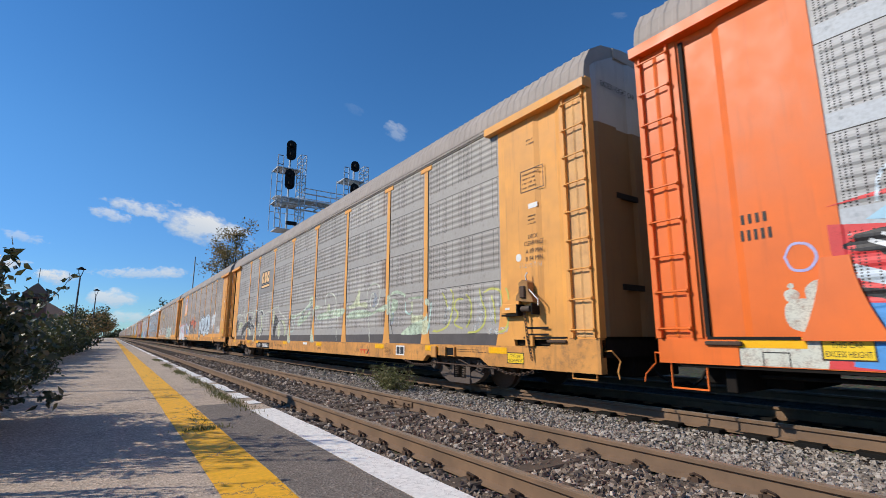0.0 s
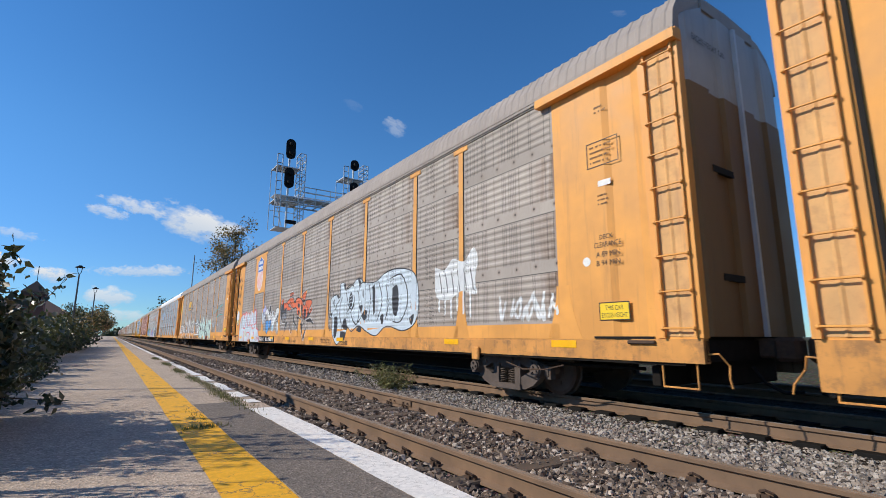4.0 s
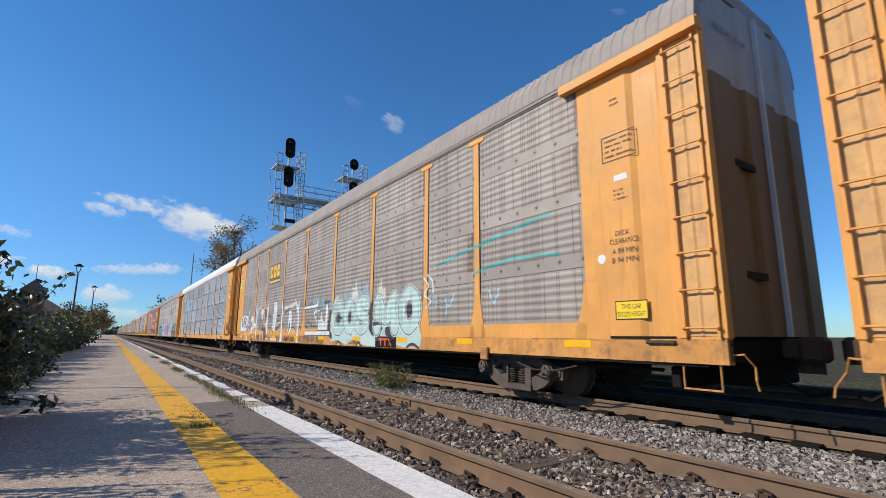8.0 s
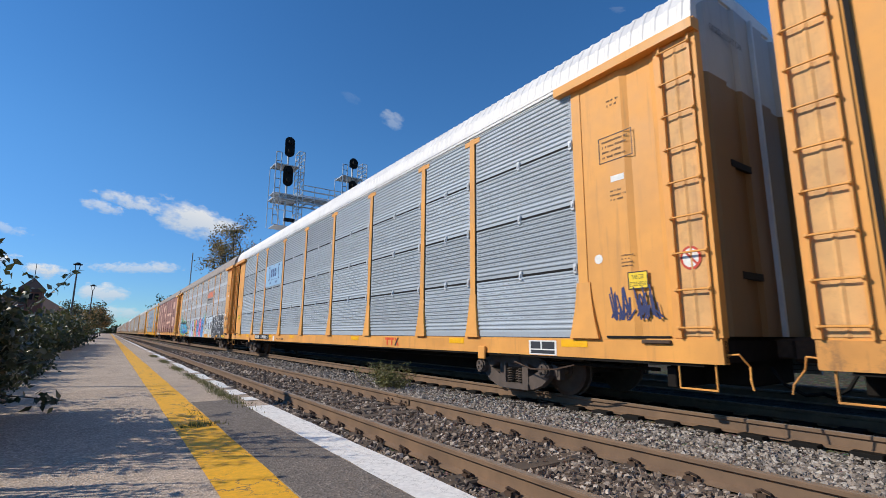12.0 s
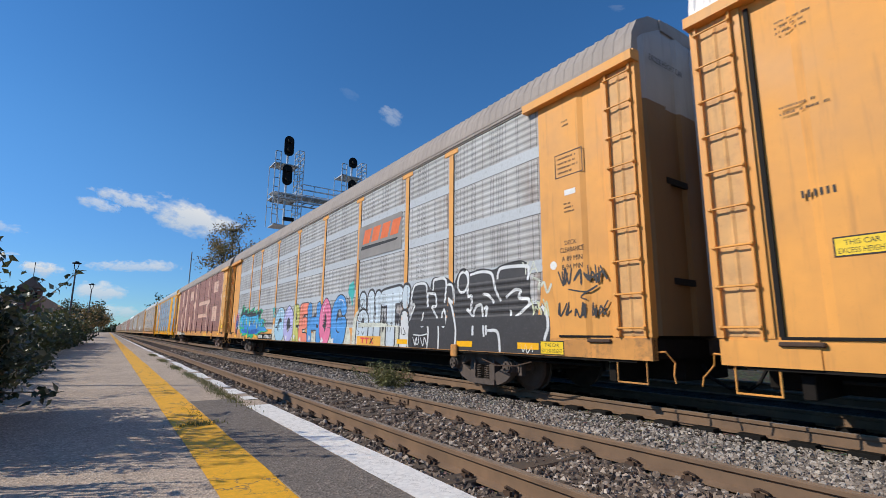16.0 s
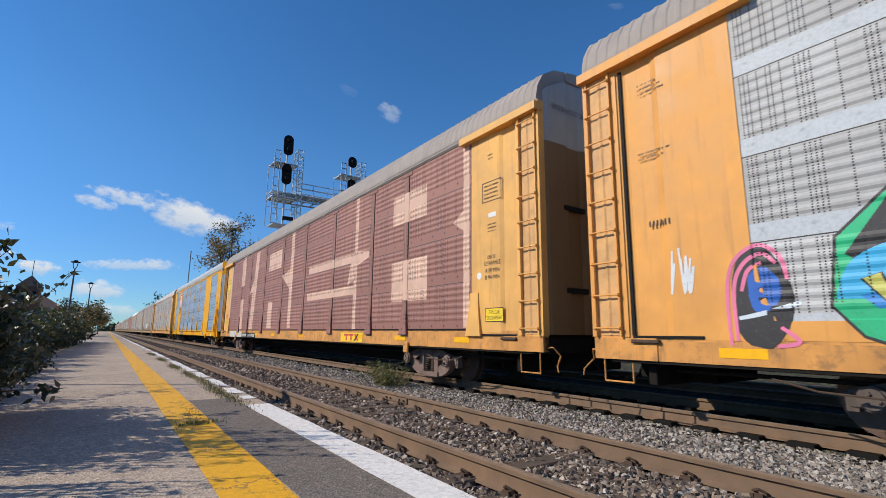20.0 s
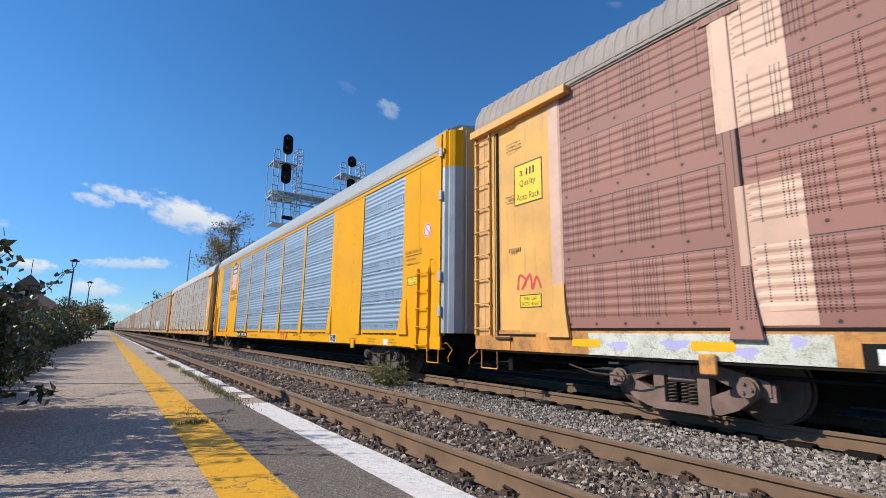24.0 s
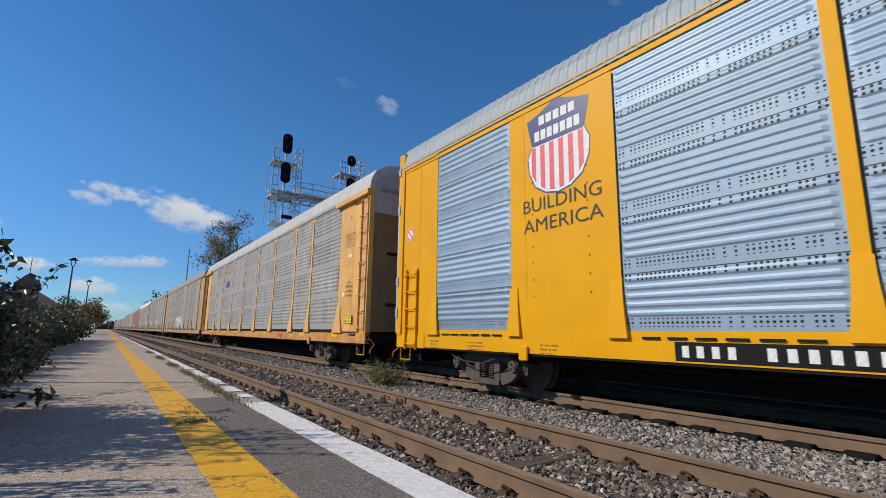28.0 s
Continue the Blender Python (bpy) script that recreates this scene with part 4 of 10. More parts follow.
def ladder_plate(x, y, s):
    """A folded sheet with two shallow pleats behind the rungs."""
    b = new_bm()
    prof = [(x - 0.026, 0.07), (x - 0.020, 0.10), (x - 0.020, 0.24), (x - 0.034, 0.27), (x - 0.020, 0.30), (x - 0.020, 0.44), (x - 0.026, 0.475)]
    a, c = [[b.verts.new((px, y - s * d, z)) for px, d in prof] for z in (1.0, SIDE_TOP - 0.16)]
    for i in range(len(prof) - 1):
        b.faces.new((a[i], a[i + 1], c[i + 1], c[i]))
    back = [b.verts.new((x + 0.01, y - s * d, z)) for d, z in ((0.07, 1.0), (0.475, 1.0), (0.475, SIDE_TOP - 0.16), (0.07, SIDE_TOP - 0.16))]
    b.faces.new(back)
    return b


def wrapped_leaf(x, y, s, z0, z1):
    b = new_bm()
    prof = [(x - 0.02, 0.0), (x + 0.0, 0.07), (x - 0.01, 0.11), (x + 0.05, 0.16), (x + 0.04, 0.21), (x + 0.12, 0.30), (x + 0.28, 0.36)]
    f = [[b.verts.new((px, y + s * dy, z)) for px, dy in prof] for z in (z0, z1)]
    k = [[b.verts.new((px + 0.05, y + s * dy, z)) for px, dy in prof] for z in (z0, z1)]
    for i in range(len(prof) - 1):
        b.faces.new((f[0][i], f[0][i + 1], f[1][i + 1], f[1][i]))
        b.faces.new((k[0][i], k[1][i], k[1][i + 1], k[0][i + 1]))
        b.faces.new((f[1][i], f[1][i + 1], k[1][i + 1], k[1][i]))
    for i in (0, -1):
        b.faces.new((f[0][i], f[1][i], k[1][i], k[0][i]))
    return b


def folded_panel(x, lo, hi, s):
    b = new_bm()
    w = hi - lo
    prof = [(x + 0.07, lo), (x - 0.015, lo + 0.01), (x - 0.015, lo + w * 0.42), (x + 0.02, lo + w * 0.47), (x + 0.02, lo + w * 0.66), (x - 0.012, lo + w * 0.72), (x - 0.015, hi - 0.01), (x + 0.07, hi)]
    if s < 0:
        prof = [(a, lo + hi - y) for a, y in prof]
    a = [b.verts.new((px, y, 0.95)) for px, y in prof]
    c = [b.verts.new((px, y, SIDE_TOP)) for px, y in prof]
    for i in range(len(prof) - 1):
        b.faces.new((a[i], a[i + 1], c[i + 1], c[i]))
    back = [b.verts.new(p) for p in ((x + 0.1, lo, 0.95), (x + 0.1, hi, 0.95), (x + 0.1, hi, SIDE_TOP), (x + 0.1, lo, SIDE_TOP))]
    b.faces.new(back)
    return b


def end_door_mesh(q, y, s, z0, z1):
    b = new_bm()
    x1, x2 = q * 0.03, q * (1.48 if z0 < 4 else 1.44)
    pts = [(x1, 0.05), (x1 + (x2 - x1) * 0.3, 0.06), (x1 + (x2 - x1) * 0.34, 0.01), (x1 + (x2 - x1) * 0.55, 0.01), (x1 + (x2 - x1) * 0.6, 0.06), (x1 + (x2 - x1) * 0.92, 0.05), (x2, -0.02)]
    top = [z1 if z0 < 4 else min(z1, 5.74 - 0.42 * (abs(px) / 1.4) ** 3) for px, _ in pts]
    f = [[b.verts.new((px, y + s * dy, z)) for (px, dy), z in zip(pts, zz)] for zz in ([z0] * len(pts), top)]
    k = [[b.verts.new((px, y - s * 0.08, z)) for (px, dy), z in zip(pts, zz)] for zz in ([z0] * len(pts), top)]
    for i in range(len(pts) - 1):
        b.faces.new((f[0][i], f[0][i + 1], f[1][i + 1], f[1][i]))
        b.faces.new((k[0][i], k[1][i], k[1][i + 1], k[0][i + 1]))
        b.faces.new((f[1][i], f[1][i + 1], k[1][i + 1], k[1][i]))
    b.faces.new((f[0][0], f[1][0], k[1][0], k[0][0]))
    b.faces.new((f[0][-1], f[1][-1], k[1][-1], k[0][-1]))
    return b


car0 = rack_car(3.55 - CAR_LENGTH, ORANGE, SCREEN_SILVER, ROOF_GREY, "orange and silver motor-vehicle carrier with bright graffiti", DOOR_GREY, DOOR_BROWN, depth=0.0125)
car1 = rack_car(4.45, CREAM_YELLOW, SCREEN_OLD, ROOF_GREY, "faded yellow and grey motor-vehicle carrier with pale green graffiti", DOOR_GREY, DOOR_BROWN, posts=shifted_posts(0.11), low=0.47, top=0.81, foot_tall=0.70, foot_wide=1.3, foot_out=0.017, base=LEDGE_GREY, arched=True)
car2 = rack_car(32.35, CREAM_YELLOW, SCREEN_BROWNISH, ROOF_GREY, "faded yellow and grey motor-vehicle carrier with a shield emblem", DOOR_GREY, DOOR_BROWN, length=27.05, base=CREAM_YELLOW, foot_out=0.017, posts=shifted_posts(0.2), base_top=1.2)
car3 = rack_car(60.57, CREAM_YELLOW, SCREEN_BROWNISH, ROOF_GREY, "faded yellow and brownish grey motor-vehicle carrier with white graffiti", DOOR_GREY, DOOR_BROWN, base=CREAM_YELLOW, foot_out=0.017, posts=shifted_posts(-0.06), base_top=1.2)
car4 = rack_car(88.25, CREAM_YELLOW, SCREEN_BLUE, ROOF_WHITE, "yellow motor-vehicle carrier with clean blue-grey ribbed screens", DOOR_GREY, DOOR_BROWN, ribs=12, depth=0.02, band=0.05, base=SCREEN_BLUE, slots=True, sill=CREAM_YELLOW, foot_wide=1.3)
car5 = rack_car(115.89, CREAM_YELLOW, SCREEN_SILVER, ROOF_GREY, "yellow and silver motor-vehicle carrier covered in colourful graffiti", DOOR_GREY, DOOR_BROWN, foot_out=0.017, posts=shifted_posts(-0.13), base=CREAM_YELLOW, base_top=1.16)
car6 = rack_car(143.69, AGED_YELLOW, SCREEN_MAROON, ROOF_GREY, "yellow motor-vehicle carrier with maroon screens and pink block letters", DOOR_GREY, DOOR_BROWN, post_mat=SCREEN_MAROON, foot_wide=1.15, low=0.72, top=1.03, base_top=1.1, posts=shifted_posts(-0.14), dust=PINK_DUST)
car7 = rack_car(171.69, BRIGHT_YELLOW, SCREEN_ZINC, ROOF_ZINC, "bright yellow new motor-vehicle carrier with zinc screens", DOOR_GREY, DOOR_GREY, length=26.05,
                posts=(1.55, 4.05, 6.17, 8.95, 11.72, 14.49, 17.26, 19.93, 21.98, 24.5), style="new", base=BRIGHT_YELLOW, cap=False, ribs=5, depth=0.012, band=0.20, rows=5, skip=(1, 7), foot_wide=1.1)
car8 = rack_car(199.48, AGED_YELLOW, SCREEN_OLD, ROOF_PALE, "pale yellow motor-vehicle carrier with grey screens", DOOR_GREY, DOOR_BROWN)
FAR = ((SCREEN_BROWNISH, ROOF_GREY), (SCREEN_OLD, ROOF_GREY), (SCREEN_BROWNISH, ROOF_WHITE), (SCREEN_MAROON, ROOF_GREY), (SCREEN_OLD, ROOF_ZINC))
for i in range(16):
    a, b = FAR[i % len(FAR)]
    rack_car(227.4 + i * 27.87, DULL_YELLOW, a, b, "distant dull yellow motor-vehicle carrier of the same train", DOOR_GREY, DOOR_BROWN, keyed=False)
# ---- lettering, emblems and graffiti on the cars ----
def sprayed(name, c, fade=0.14, rough=0.55, thin=0.82, lo=0.36, hi=0.46, holes=True):
    """Spray paint on a perforated sheet: the holes and the wear show through."""
    s = Shade(name, rough)
    z = s.xyz()[2]
    f = s.noise(24, 4, 0.7)
    col = s.mix(s.span(s.noise(1.6, 5, 0.65), 0.3, 0.7), tone(c, 0.82), tone(c, 1.1))
    col = s.mix(s.span(f, 0.56, 0.75, 0.0, fade), col, (0.30, 0.27, 0.24))
    if holes:
        y, on = s.nodes.new("ShaderNodeAttribute"), s.nodes.new("ShaderNodeAttribute")
        y.attribute_name, on.attribute_name = "panel_y", "on_panel"
        y = y.outputs["Fac"]
        row = s.math("FRACT", s.math("SUBTRACT", z, 1.02))
        cell = s.nodes.new("ShaderNodeTexWhiteNoise")
        cell.noise_dimensions = "1D"
        s.links.new(s.math("FLOOR", s.math("DIVIDE", y, 0.046)), cell.inputs["W"])
        fy = s.math("MULTIPLY", s.math("SUBTRACT", s.math("FRACT", s.math("DIVIDE", y, 0.046)), 0.5), 0.046)
        fz = s.math("MULTIPLY", s.math("SUBTRACT", s.math("FRACT", s.math("DIVIDE", row, 0.031)), 0.5), 0.031)
        d = s.math("SQRT", s.math("ADD", s.math("MULTIPLY", fy, fy), s.math("MULTIPLY", fz, fz)))
        hole = s.math("MULTIPLY", s.math("LESS_THAN", d, 0.0092), s.math("LESS_THAN", cell.outputs[0], 0.42))
        hole = s.math("MULTIPLY", hole, s.math("GREATER_THAN", row, 0.212))
        hole = s.math("MULTIPLY", hole, s.math("GREATER_THAN", on.outputs["Fac"], 0.99))
        col = s.mix(hole, col, (0.012, 0.011, 0.01))
    s.bump(f, 0.1, 0.003)
    s.colour(col)
    # thin spray: it misses specks and runs, and lets the sheet show
    gap = s.math("ADD", s.math("MULTIPLY", s.noise(7.0, 6, 0.75), 0.6), s.math("MULTIPLY", s.noise(60, 2, 0.6), 0.4))
    s.put(s.b.inputs["Alpha"], s.span(gap, lo, hi, thin, 1.0))
    SPRAYS.add(s.m)
    return s.m


G_WHITE = sprayed("white_spray", (0.72, 0.73, 0.73))
G_BLACK = sprayed("black_spray", (0.030, 0.028, 0.030), 0.2)
G_CHAR = sprayed("charcoal_spray", (0.045, 0.041, 0.042), 0.25)
G_SMOKE = sprayed("thin_charcoal_spray", (0.055, 0.05, 0.05), 0.3, 0.55, 0.0, 0.42, 0.66)
G_MINT = sprayed("mint_spray", (0.50, 0.66, 0.60))
G_PALE = sprayed("pale_green_spray", (0.64, 0.66, 0.43), 0.25, 0.55, 0.3, 0.36, 0.54)
G_PALEW = sprayed("pale_white_spray", (0.66, 0.67, 0.57), 0.25, 0.55, 0.5, 0.38, 0.52)
G_ORANGE = sprayed("red_orange_spray", (0.74, 0.155, 0.05))
G_PINK = sprayed("pink_spray", (0.80, 0.19, 0.34))
G_SALMON = sprayed("salmon_spray", (0.84, 0.24, 0.15))
G_LILAC = sprayed("lilac_spray", (0.47, 0.45, 0.74))
G_SKY = sprayed("sky_blue_spray", (0.36, 0.58, 0.72))
G_BLUE = sprayed("blue_spray", (0.04, 0.26, 0.66))
G_COBALT = sprayed("cobalt_spray", (0.02, 0.12, 0.48))
G_OLIVE = sprayed("lime_spray", (0.56, 0.55, 0.13))
G_TEAL = sprayed("teal_spray", (0.05, 0.42, 0.40))
G_RED = sprayed("red_spray", (0.72, 0.06, 0.06))
G_MID = sprayed("mid_blue_spray", (0.08, 0.31, 0.70))
G_AMBER = sprayed("amber_spray", (0.84, 0.43, 0.06), 0.1)
G_NAVY = sprayed("navy_spray", (0.02, 0.03, 0.12), 0.1)
G_AZURE = sprayed("azure_spray", (0.05, 0.42, 0.72))
G_LEAF = sprayed("leaf_green_spray", (0.02, 0.46, 0.20))
G_WASH = sprayed("thin_blue_spray", (0.42, 0.62, 0.70), 0.5, 0.55, 0.0, 0.40, 0.60)
G_ICE = sprayed("ice_blue_spray", (0.58, 0.66, 0.72))
G_GLAZE = sprayed("thin_mint_glaze", (0.58, 0.68, 0.50), 0.2, 0.55, 0.25, 0.36, 0.56)
G_HAZE = sprayed("thin_slate_spray", (0.40, 0.44, 0.50), 0.3, 0.55, 0.05, 0.42, 0.62)
G_HATCH = sprayed("hatched_charcoal_spray", (0.07, 0.063, 0.06), 0.5, 0.55, 0.05, 0.40, 0.52)
G_FILM = sprayed("pale_mint_on_steel", (0.60, 0.66, 0.50), 0.35, 0.55, 0.15, 0.37, 0.54, False)
G_RUSTY = sprayed("thin_brown_spray", (0.24, 0.165, 0.13), 0.3, 0.6, 0.3, 0.36, 0.52)
G_FOG = sprayed("thin_white_fog", (0.66, 0.66, 0.62), 0.2, 0.55, 0.0, 0.42, 0.62)
G_DIRT = sprayed("dark_mud", (0.07, 0.05, 0.04), 0.3, 0.9, 0.3, 0.40, 0.52, False)
G_BUFF = sprayed("buff_primer", (0.70, 0.44, 0.32), 0.15, 0.55, 1.0)
LOGO_YELLOW = sprayed("emblem_yellow", (0.88, 0.48, 0.03), 0.1, 0.55, 1.0)
LOGO_CREAM = sprayed("emblem_cream", (0.86, 0.52, 0.22), 0.1, 0.55, 1.0)
LOGO_ORANGE = plain("emblem_orange", (0.78, 0.16, 0.03), 0.5, 0, 4, 0.15)
PANEL_GREY = sprayed("plain_grey_plate", (0.27, 0.245, 0.22), 0.3, 0.55, 1.0)
SPRAYS -= {LOGO_YELLOW, LOGO_CREAM, PANEL_GREY}
PANEL_BLUE = plain("pale_blue_plate", (0.34, 0.50, 0.66), 0.4, 0.1, 3, 0.15)
SHIELD_BLUE = plain("emblem_blue", (0.03, 0.13, 0.46), 0.5, 0, 5, 0.15)
DARK_GREY = plain("dark_grey_print", (0.03, 0.032, 0.04), 0.6)
NAVY = plain("emblem_navy", (0.03, 0.045, 0.16), 0.4, 0, 5, 0.1)
SHIELD_RED = plain("emblem_red", (0.78, 0.10, 0.13), 0.45, 0, 5, 0.1)
SHIELD_PINK = plain("faded_emblem_red", (0.80, 0.30, 0.24), 0.5, 0, 5, 0.15)
MARK_RED = plain("bar_red", (0.75, 0.10, 0.02), 0.5, 0, 8, 0.15)
SIGN_YELLOW = plain("yellow_sign_plate", (0.92, 0.62, 0.02), 0.45, 0, 8, 0.1)
FACE = -HALF
APART = ("buff_letter", "buff_edge", "emblem_counter", "emblem_block", "emblem_word_bar", "emblem_stripe", "white_plate_print", "emblem_bracket", "mark_shape", "rivet_row")


EDGE = [0.69, 0.0185]


def side_point(y, z, layer):
    """A point of the seen side, kept above the sill's lower edge."""
    return (FACE - EDGE[1] - 0.0006 * layer, y, max(z, EDGE[0]))


def flat(car, name, polys, material, layer=0, label=""):
    """Flat painted shapes on the seen side; polys hold (y, z) corners."""
    if len(polys) > 1 and name in APART:
        return [flat(car, name, [p], material, layer, label) for p in polys][0]
    b = new_bm()
    for p in polys:
        b.faces.new([b.verts.new(side_point(y, z, layer)) for y, z in p])
    return part(name, b, material, car, label)


def rect(y0, y1, z0, z1, slant=0.0):
    return [(y0, z0), (y1, z0), (y1 - slant, z1), (y0 - slant, z1)]


GLYPHS = {}


def glyph(text, fat=0.0):
    """Corners and faces of a word in the built-in font, scaled to the unit square of its unfattened shape."""
    if (text, fat) not in GLYPHS:
        c = bpy.data.curves.new("t", "FONT")
        c.body, c.offset, c.resolution_u = text, fat, 6 if len(text) == 1 else 3
        ob = bpy.data.objects.new("t", c)
        me = bpy.data.meshes.new_from_object(ob)
        v = np.array([p.co[:2] for p in me.vertices])
        f = [list(p.vertices) for p in me.polygons]
        bpy.data.meshes.remove(me)
        bpy.data.objects.remove(ob)
        bpy.data.curves.remove(c)
        if fat:
            _, _, lo, hi = glyph(text, 0.0)
        else:
            lo, hi = v.min(0), v.max(0)
        GLYPHS[(text, fat)] = ((v - lo) / (hi - lo), f, lo, hi)
    return GLYPHS[(text, fat)]


def word(car, text, left, right, z0, z1, material, layer=0, fat=0.0, lean=0.0, name="lettering", label="", rise=0.0, wobble=0.0):
    """A word that fills the box from y = left (its start) to y = right, z0 to z1."""
    v, f, _, _ = glyph(text, fat)
    b = new_bm()
    vs = []
    for a, h in v:
        y = left + (right - left) * (a + lean * (h - 0.5))
        z = z0 + (z1 - z0) * (h + rise * a + wobble * math.sin(a * 9.0))
        vs.append(b.verts.new(side_point(y, z, layer)))
    for q in f:
        try:
            b.faces.new([vs[i] for i in q])
        except ValueError:
            pass
    return part(name, b, material, car, label)


def finish_flat(polys, material, layer):
    b = new_bm()
    for p in polys:
        b.faces.new([b.verts.new(side_point(y, z, layer)) for y, z in p])
    return finish(b, material)


def bars(car, left, right, z0, z1, count, material, layer=1, gap=0.52, name="number_bar"):
    """Plain bars in place of a number."""
    w = (right - left) / count
    me = finish_flat([rect(0, w * (1 - gap), z0, z1)], material, layer)
    for i in range(count):
        part(name, me, material, car, at=(0, left + i * w, 0))


def lines_of_bars(car, left, right, z0, z1, rows, material=None, layer=1, name="small_print", seed=1):
    """Unreadable small print."""
    r = random.Random(seed)
    h = (z1 - z0) / rows
    polys = []
    for i in range(rows):
        y = left
        end = left + (right - left) * r.uniform(0.6, 1.0)
        while (end - y) * (right - left) > 0:
            w = (right - left) / abs(right - left) * r.uniform(0.012, 0.03)
            polys.append(rect(y, y + w * 0.62, z0 + i * h + h * 0.3, z0 + i * h + h * r.uniform(0.62, 0.72)))
            y += w * (1.0 if r.random() < 0.82 else 2.2)
    return tagged(flat(car, name, polys, material or PRINT, layer), kind="stuff")


def frame_box(car, left, right, z0, z1, t, material, layer=1):
    return flat(car, "printed_frame", [rect(left, right, z0, z0 + t), rect(left, right, z1 - t, z1), rect(left, left + (t if right > left else -t), z0, z1),
                                       rect(right - (t if right > left else -t), right, z0, z1)], material, layer)


def smooth_path(pts, steps=6):
    out = []
    p = [pts[0], *pts, pts[-1]]
    for i in range(len(pts) - 1):
        a, b, c, d = [np.array(q, float) for q in p[i:i + 4]]
        for k in range(steps):
            t = k / steps
            out.append(0.5 * ((2 * b) + (-a + c) * t + (2 * a - 5 * b + 4 * c - d) * t * t + (-a + 3 * b - 3 * c + d) * t ** 3))
    out.append(np.array(pts[-1], float))
    return out


def stroke(car, pts, width, material, layer=0, name="graffiti_stroke", label=""):
    """A sprayed line through (y, z) points."""
    path = smooth_path(pts)
    b = new_bm()
    prev = None
    for i, p in enumerate(path):
        q = path[min(i + 1, len(path) - 1)] - path[max(i - 1, 0)]
        n = np.array((-q[1], q[0])) / (np.hypot(*q) + 1e-9)
        w = width * (0.6 + 0.4 * math.sin(math.pi * (0.15 + 0.7 * i / len(path))))
        pair = [b.verts.new(side_point(*(p + n * w / 2), layer)), b.verts.new(side_point(*(p - n * w / 2), layer))]
        if prev:
            b.faces.new((prev[0], prev[1], pair[1], pair[0]))
        prev = pair
    return part(name, b, material, car, label)


def blob(car, cy, cz, ry, rz, material, layer=0, seed=0, jag=0.18, n=28, name="graffiti_fill"):
    r = random.Random(seed)
    ph = [r.uniform(0, 6.28) for _ in range(3)]
    pts = []
    for i in range(n):
        a = 2 * math.pi * i / n
        k = 1 + jag * (math.sin(3 * a + ph[0]) + 0.6 * math.sin(5 * a + ph[1]) + 0.4 * math.sin(9 * a + ph[2])) / 2
        pts.append((cy + ry * k * math.cos(a), cz + rz * k * math.sin(a)))
    return flat(car, name, [pts], material, layer)


# centre lines of hand-sprayed letters in a unit square, from their start (0) to their end (1)
SKELETON = {
    "N": [[(0, 0), (0.03, 1)], [(0.03, 1), (0.5, 0.5), (1, 0)], [(1, 0), (1, 1)]],
    "U": [[(0, 1), (0, 0.35), (0.2, 0.02), (0.5, 0), (0.8, 0.02), (1, 0.35), (1, 1)]],
    "I": [[(0.5, 0), (0.5, 0.55)], [(0.5, 0.96), (0.5, 1.0)]],
    "F": [[(0, 0), (0, 1)], [(0, 1), (1, 1)], [(0, 0.5), (0.8, 0.5)]],
    "E": [[(1, 1), (0, 1)], [(0, 1), (0, 0)], [(0, 0), (1, 0)], [(0, 0.5), (0.85, 0.52)]],
    "D": [[(0, 0), (0, 1)], [(0, 1), (0.5, 1), (0.9, 0.8), (1, 0.5), (0.9, 0.2), (0.5, 0), (0, 0)]],
    "R": [[(0, 0), (0, 1)], [(0, 1), (0.6, 1), (0.95, 0.8), (0.8, 0.55), (0.05, 0.48)], [(0.4, 0.48), (1, 0)]],
    "T": [[(0, 1), (1, 1)], [(0.5, 1), (0.5, 0)]],
    "G": [[(0.95, 0.82), (0.8, 0.97), (0.45, 1), (0.1, 0.8), (0, 0.5), (0.1, 0.15), (0.45, 0), (0.85, 0.06), (1, 0.42)], [(1, 0.42), (0.55, 0.40)]],
    "O": [[(0.5, 1), (0.1, 0.8), (0, 0.5), (0.1, 0.2), (0.5, 0), (0.9, 0.2), (1, 0.5), (0.9, 0.8), (0.5, 1)]],
    "H": [[(0, 0), (0, 1)], [(1, 0), (1, 1)], [(0, 0.5), (1, 0.5)]],
    "S": [[(1, 0.85), (0.6, 1), (0.15, 0.9), (0.05, 0.68), (0.4, 0.53), (0.8, 0.42), (0.98, 0.22), (0.7, 0.02), (0.3, 0), (0, 0.15)]],
    "C": [[(1, 0.82), (0.7, 1), (0.3, 0.95), (0, 0.6), (0, 0.35), (0.3, 0.03), (0.7, 0), (1, 0.18)]],
    "M": [[(0, 0), (0.05, 1)], [(0.05, 1), (0.5, 0.35), (0.95, 1)], [(0.95, 1), (1, 0)]],
    "V": [[(0, 1), (0.5, 0), (1, 1)]],
    "A": [[(0, 0), (0.12, 0.6), (0.5, 1), (0.88, 0.6), (1, 0)], [(0.1, 0.36), (0.9, 0.36)]],
}


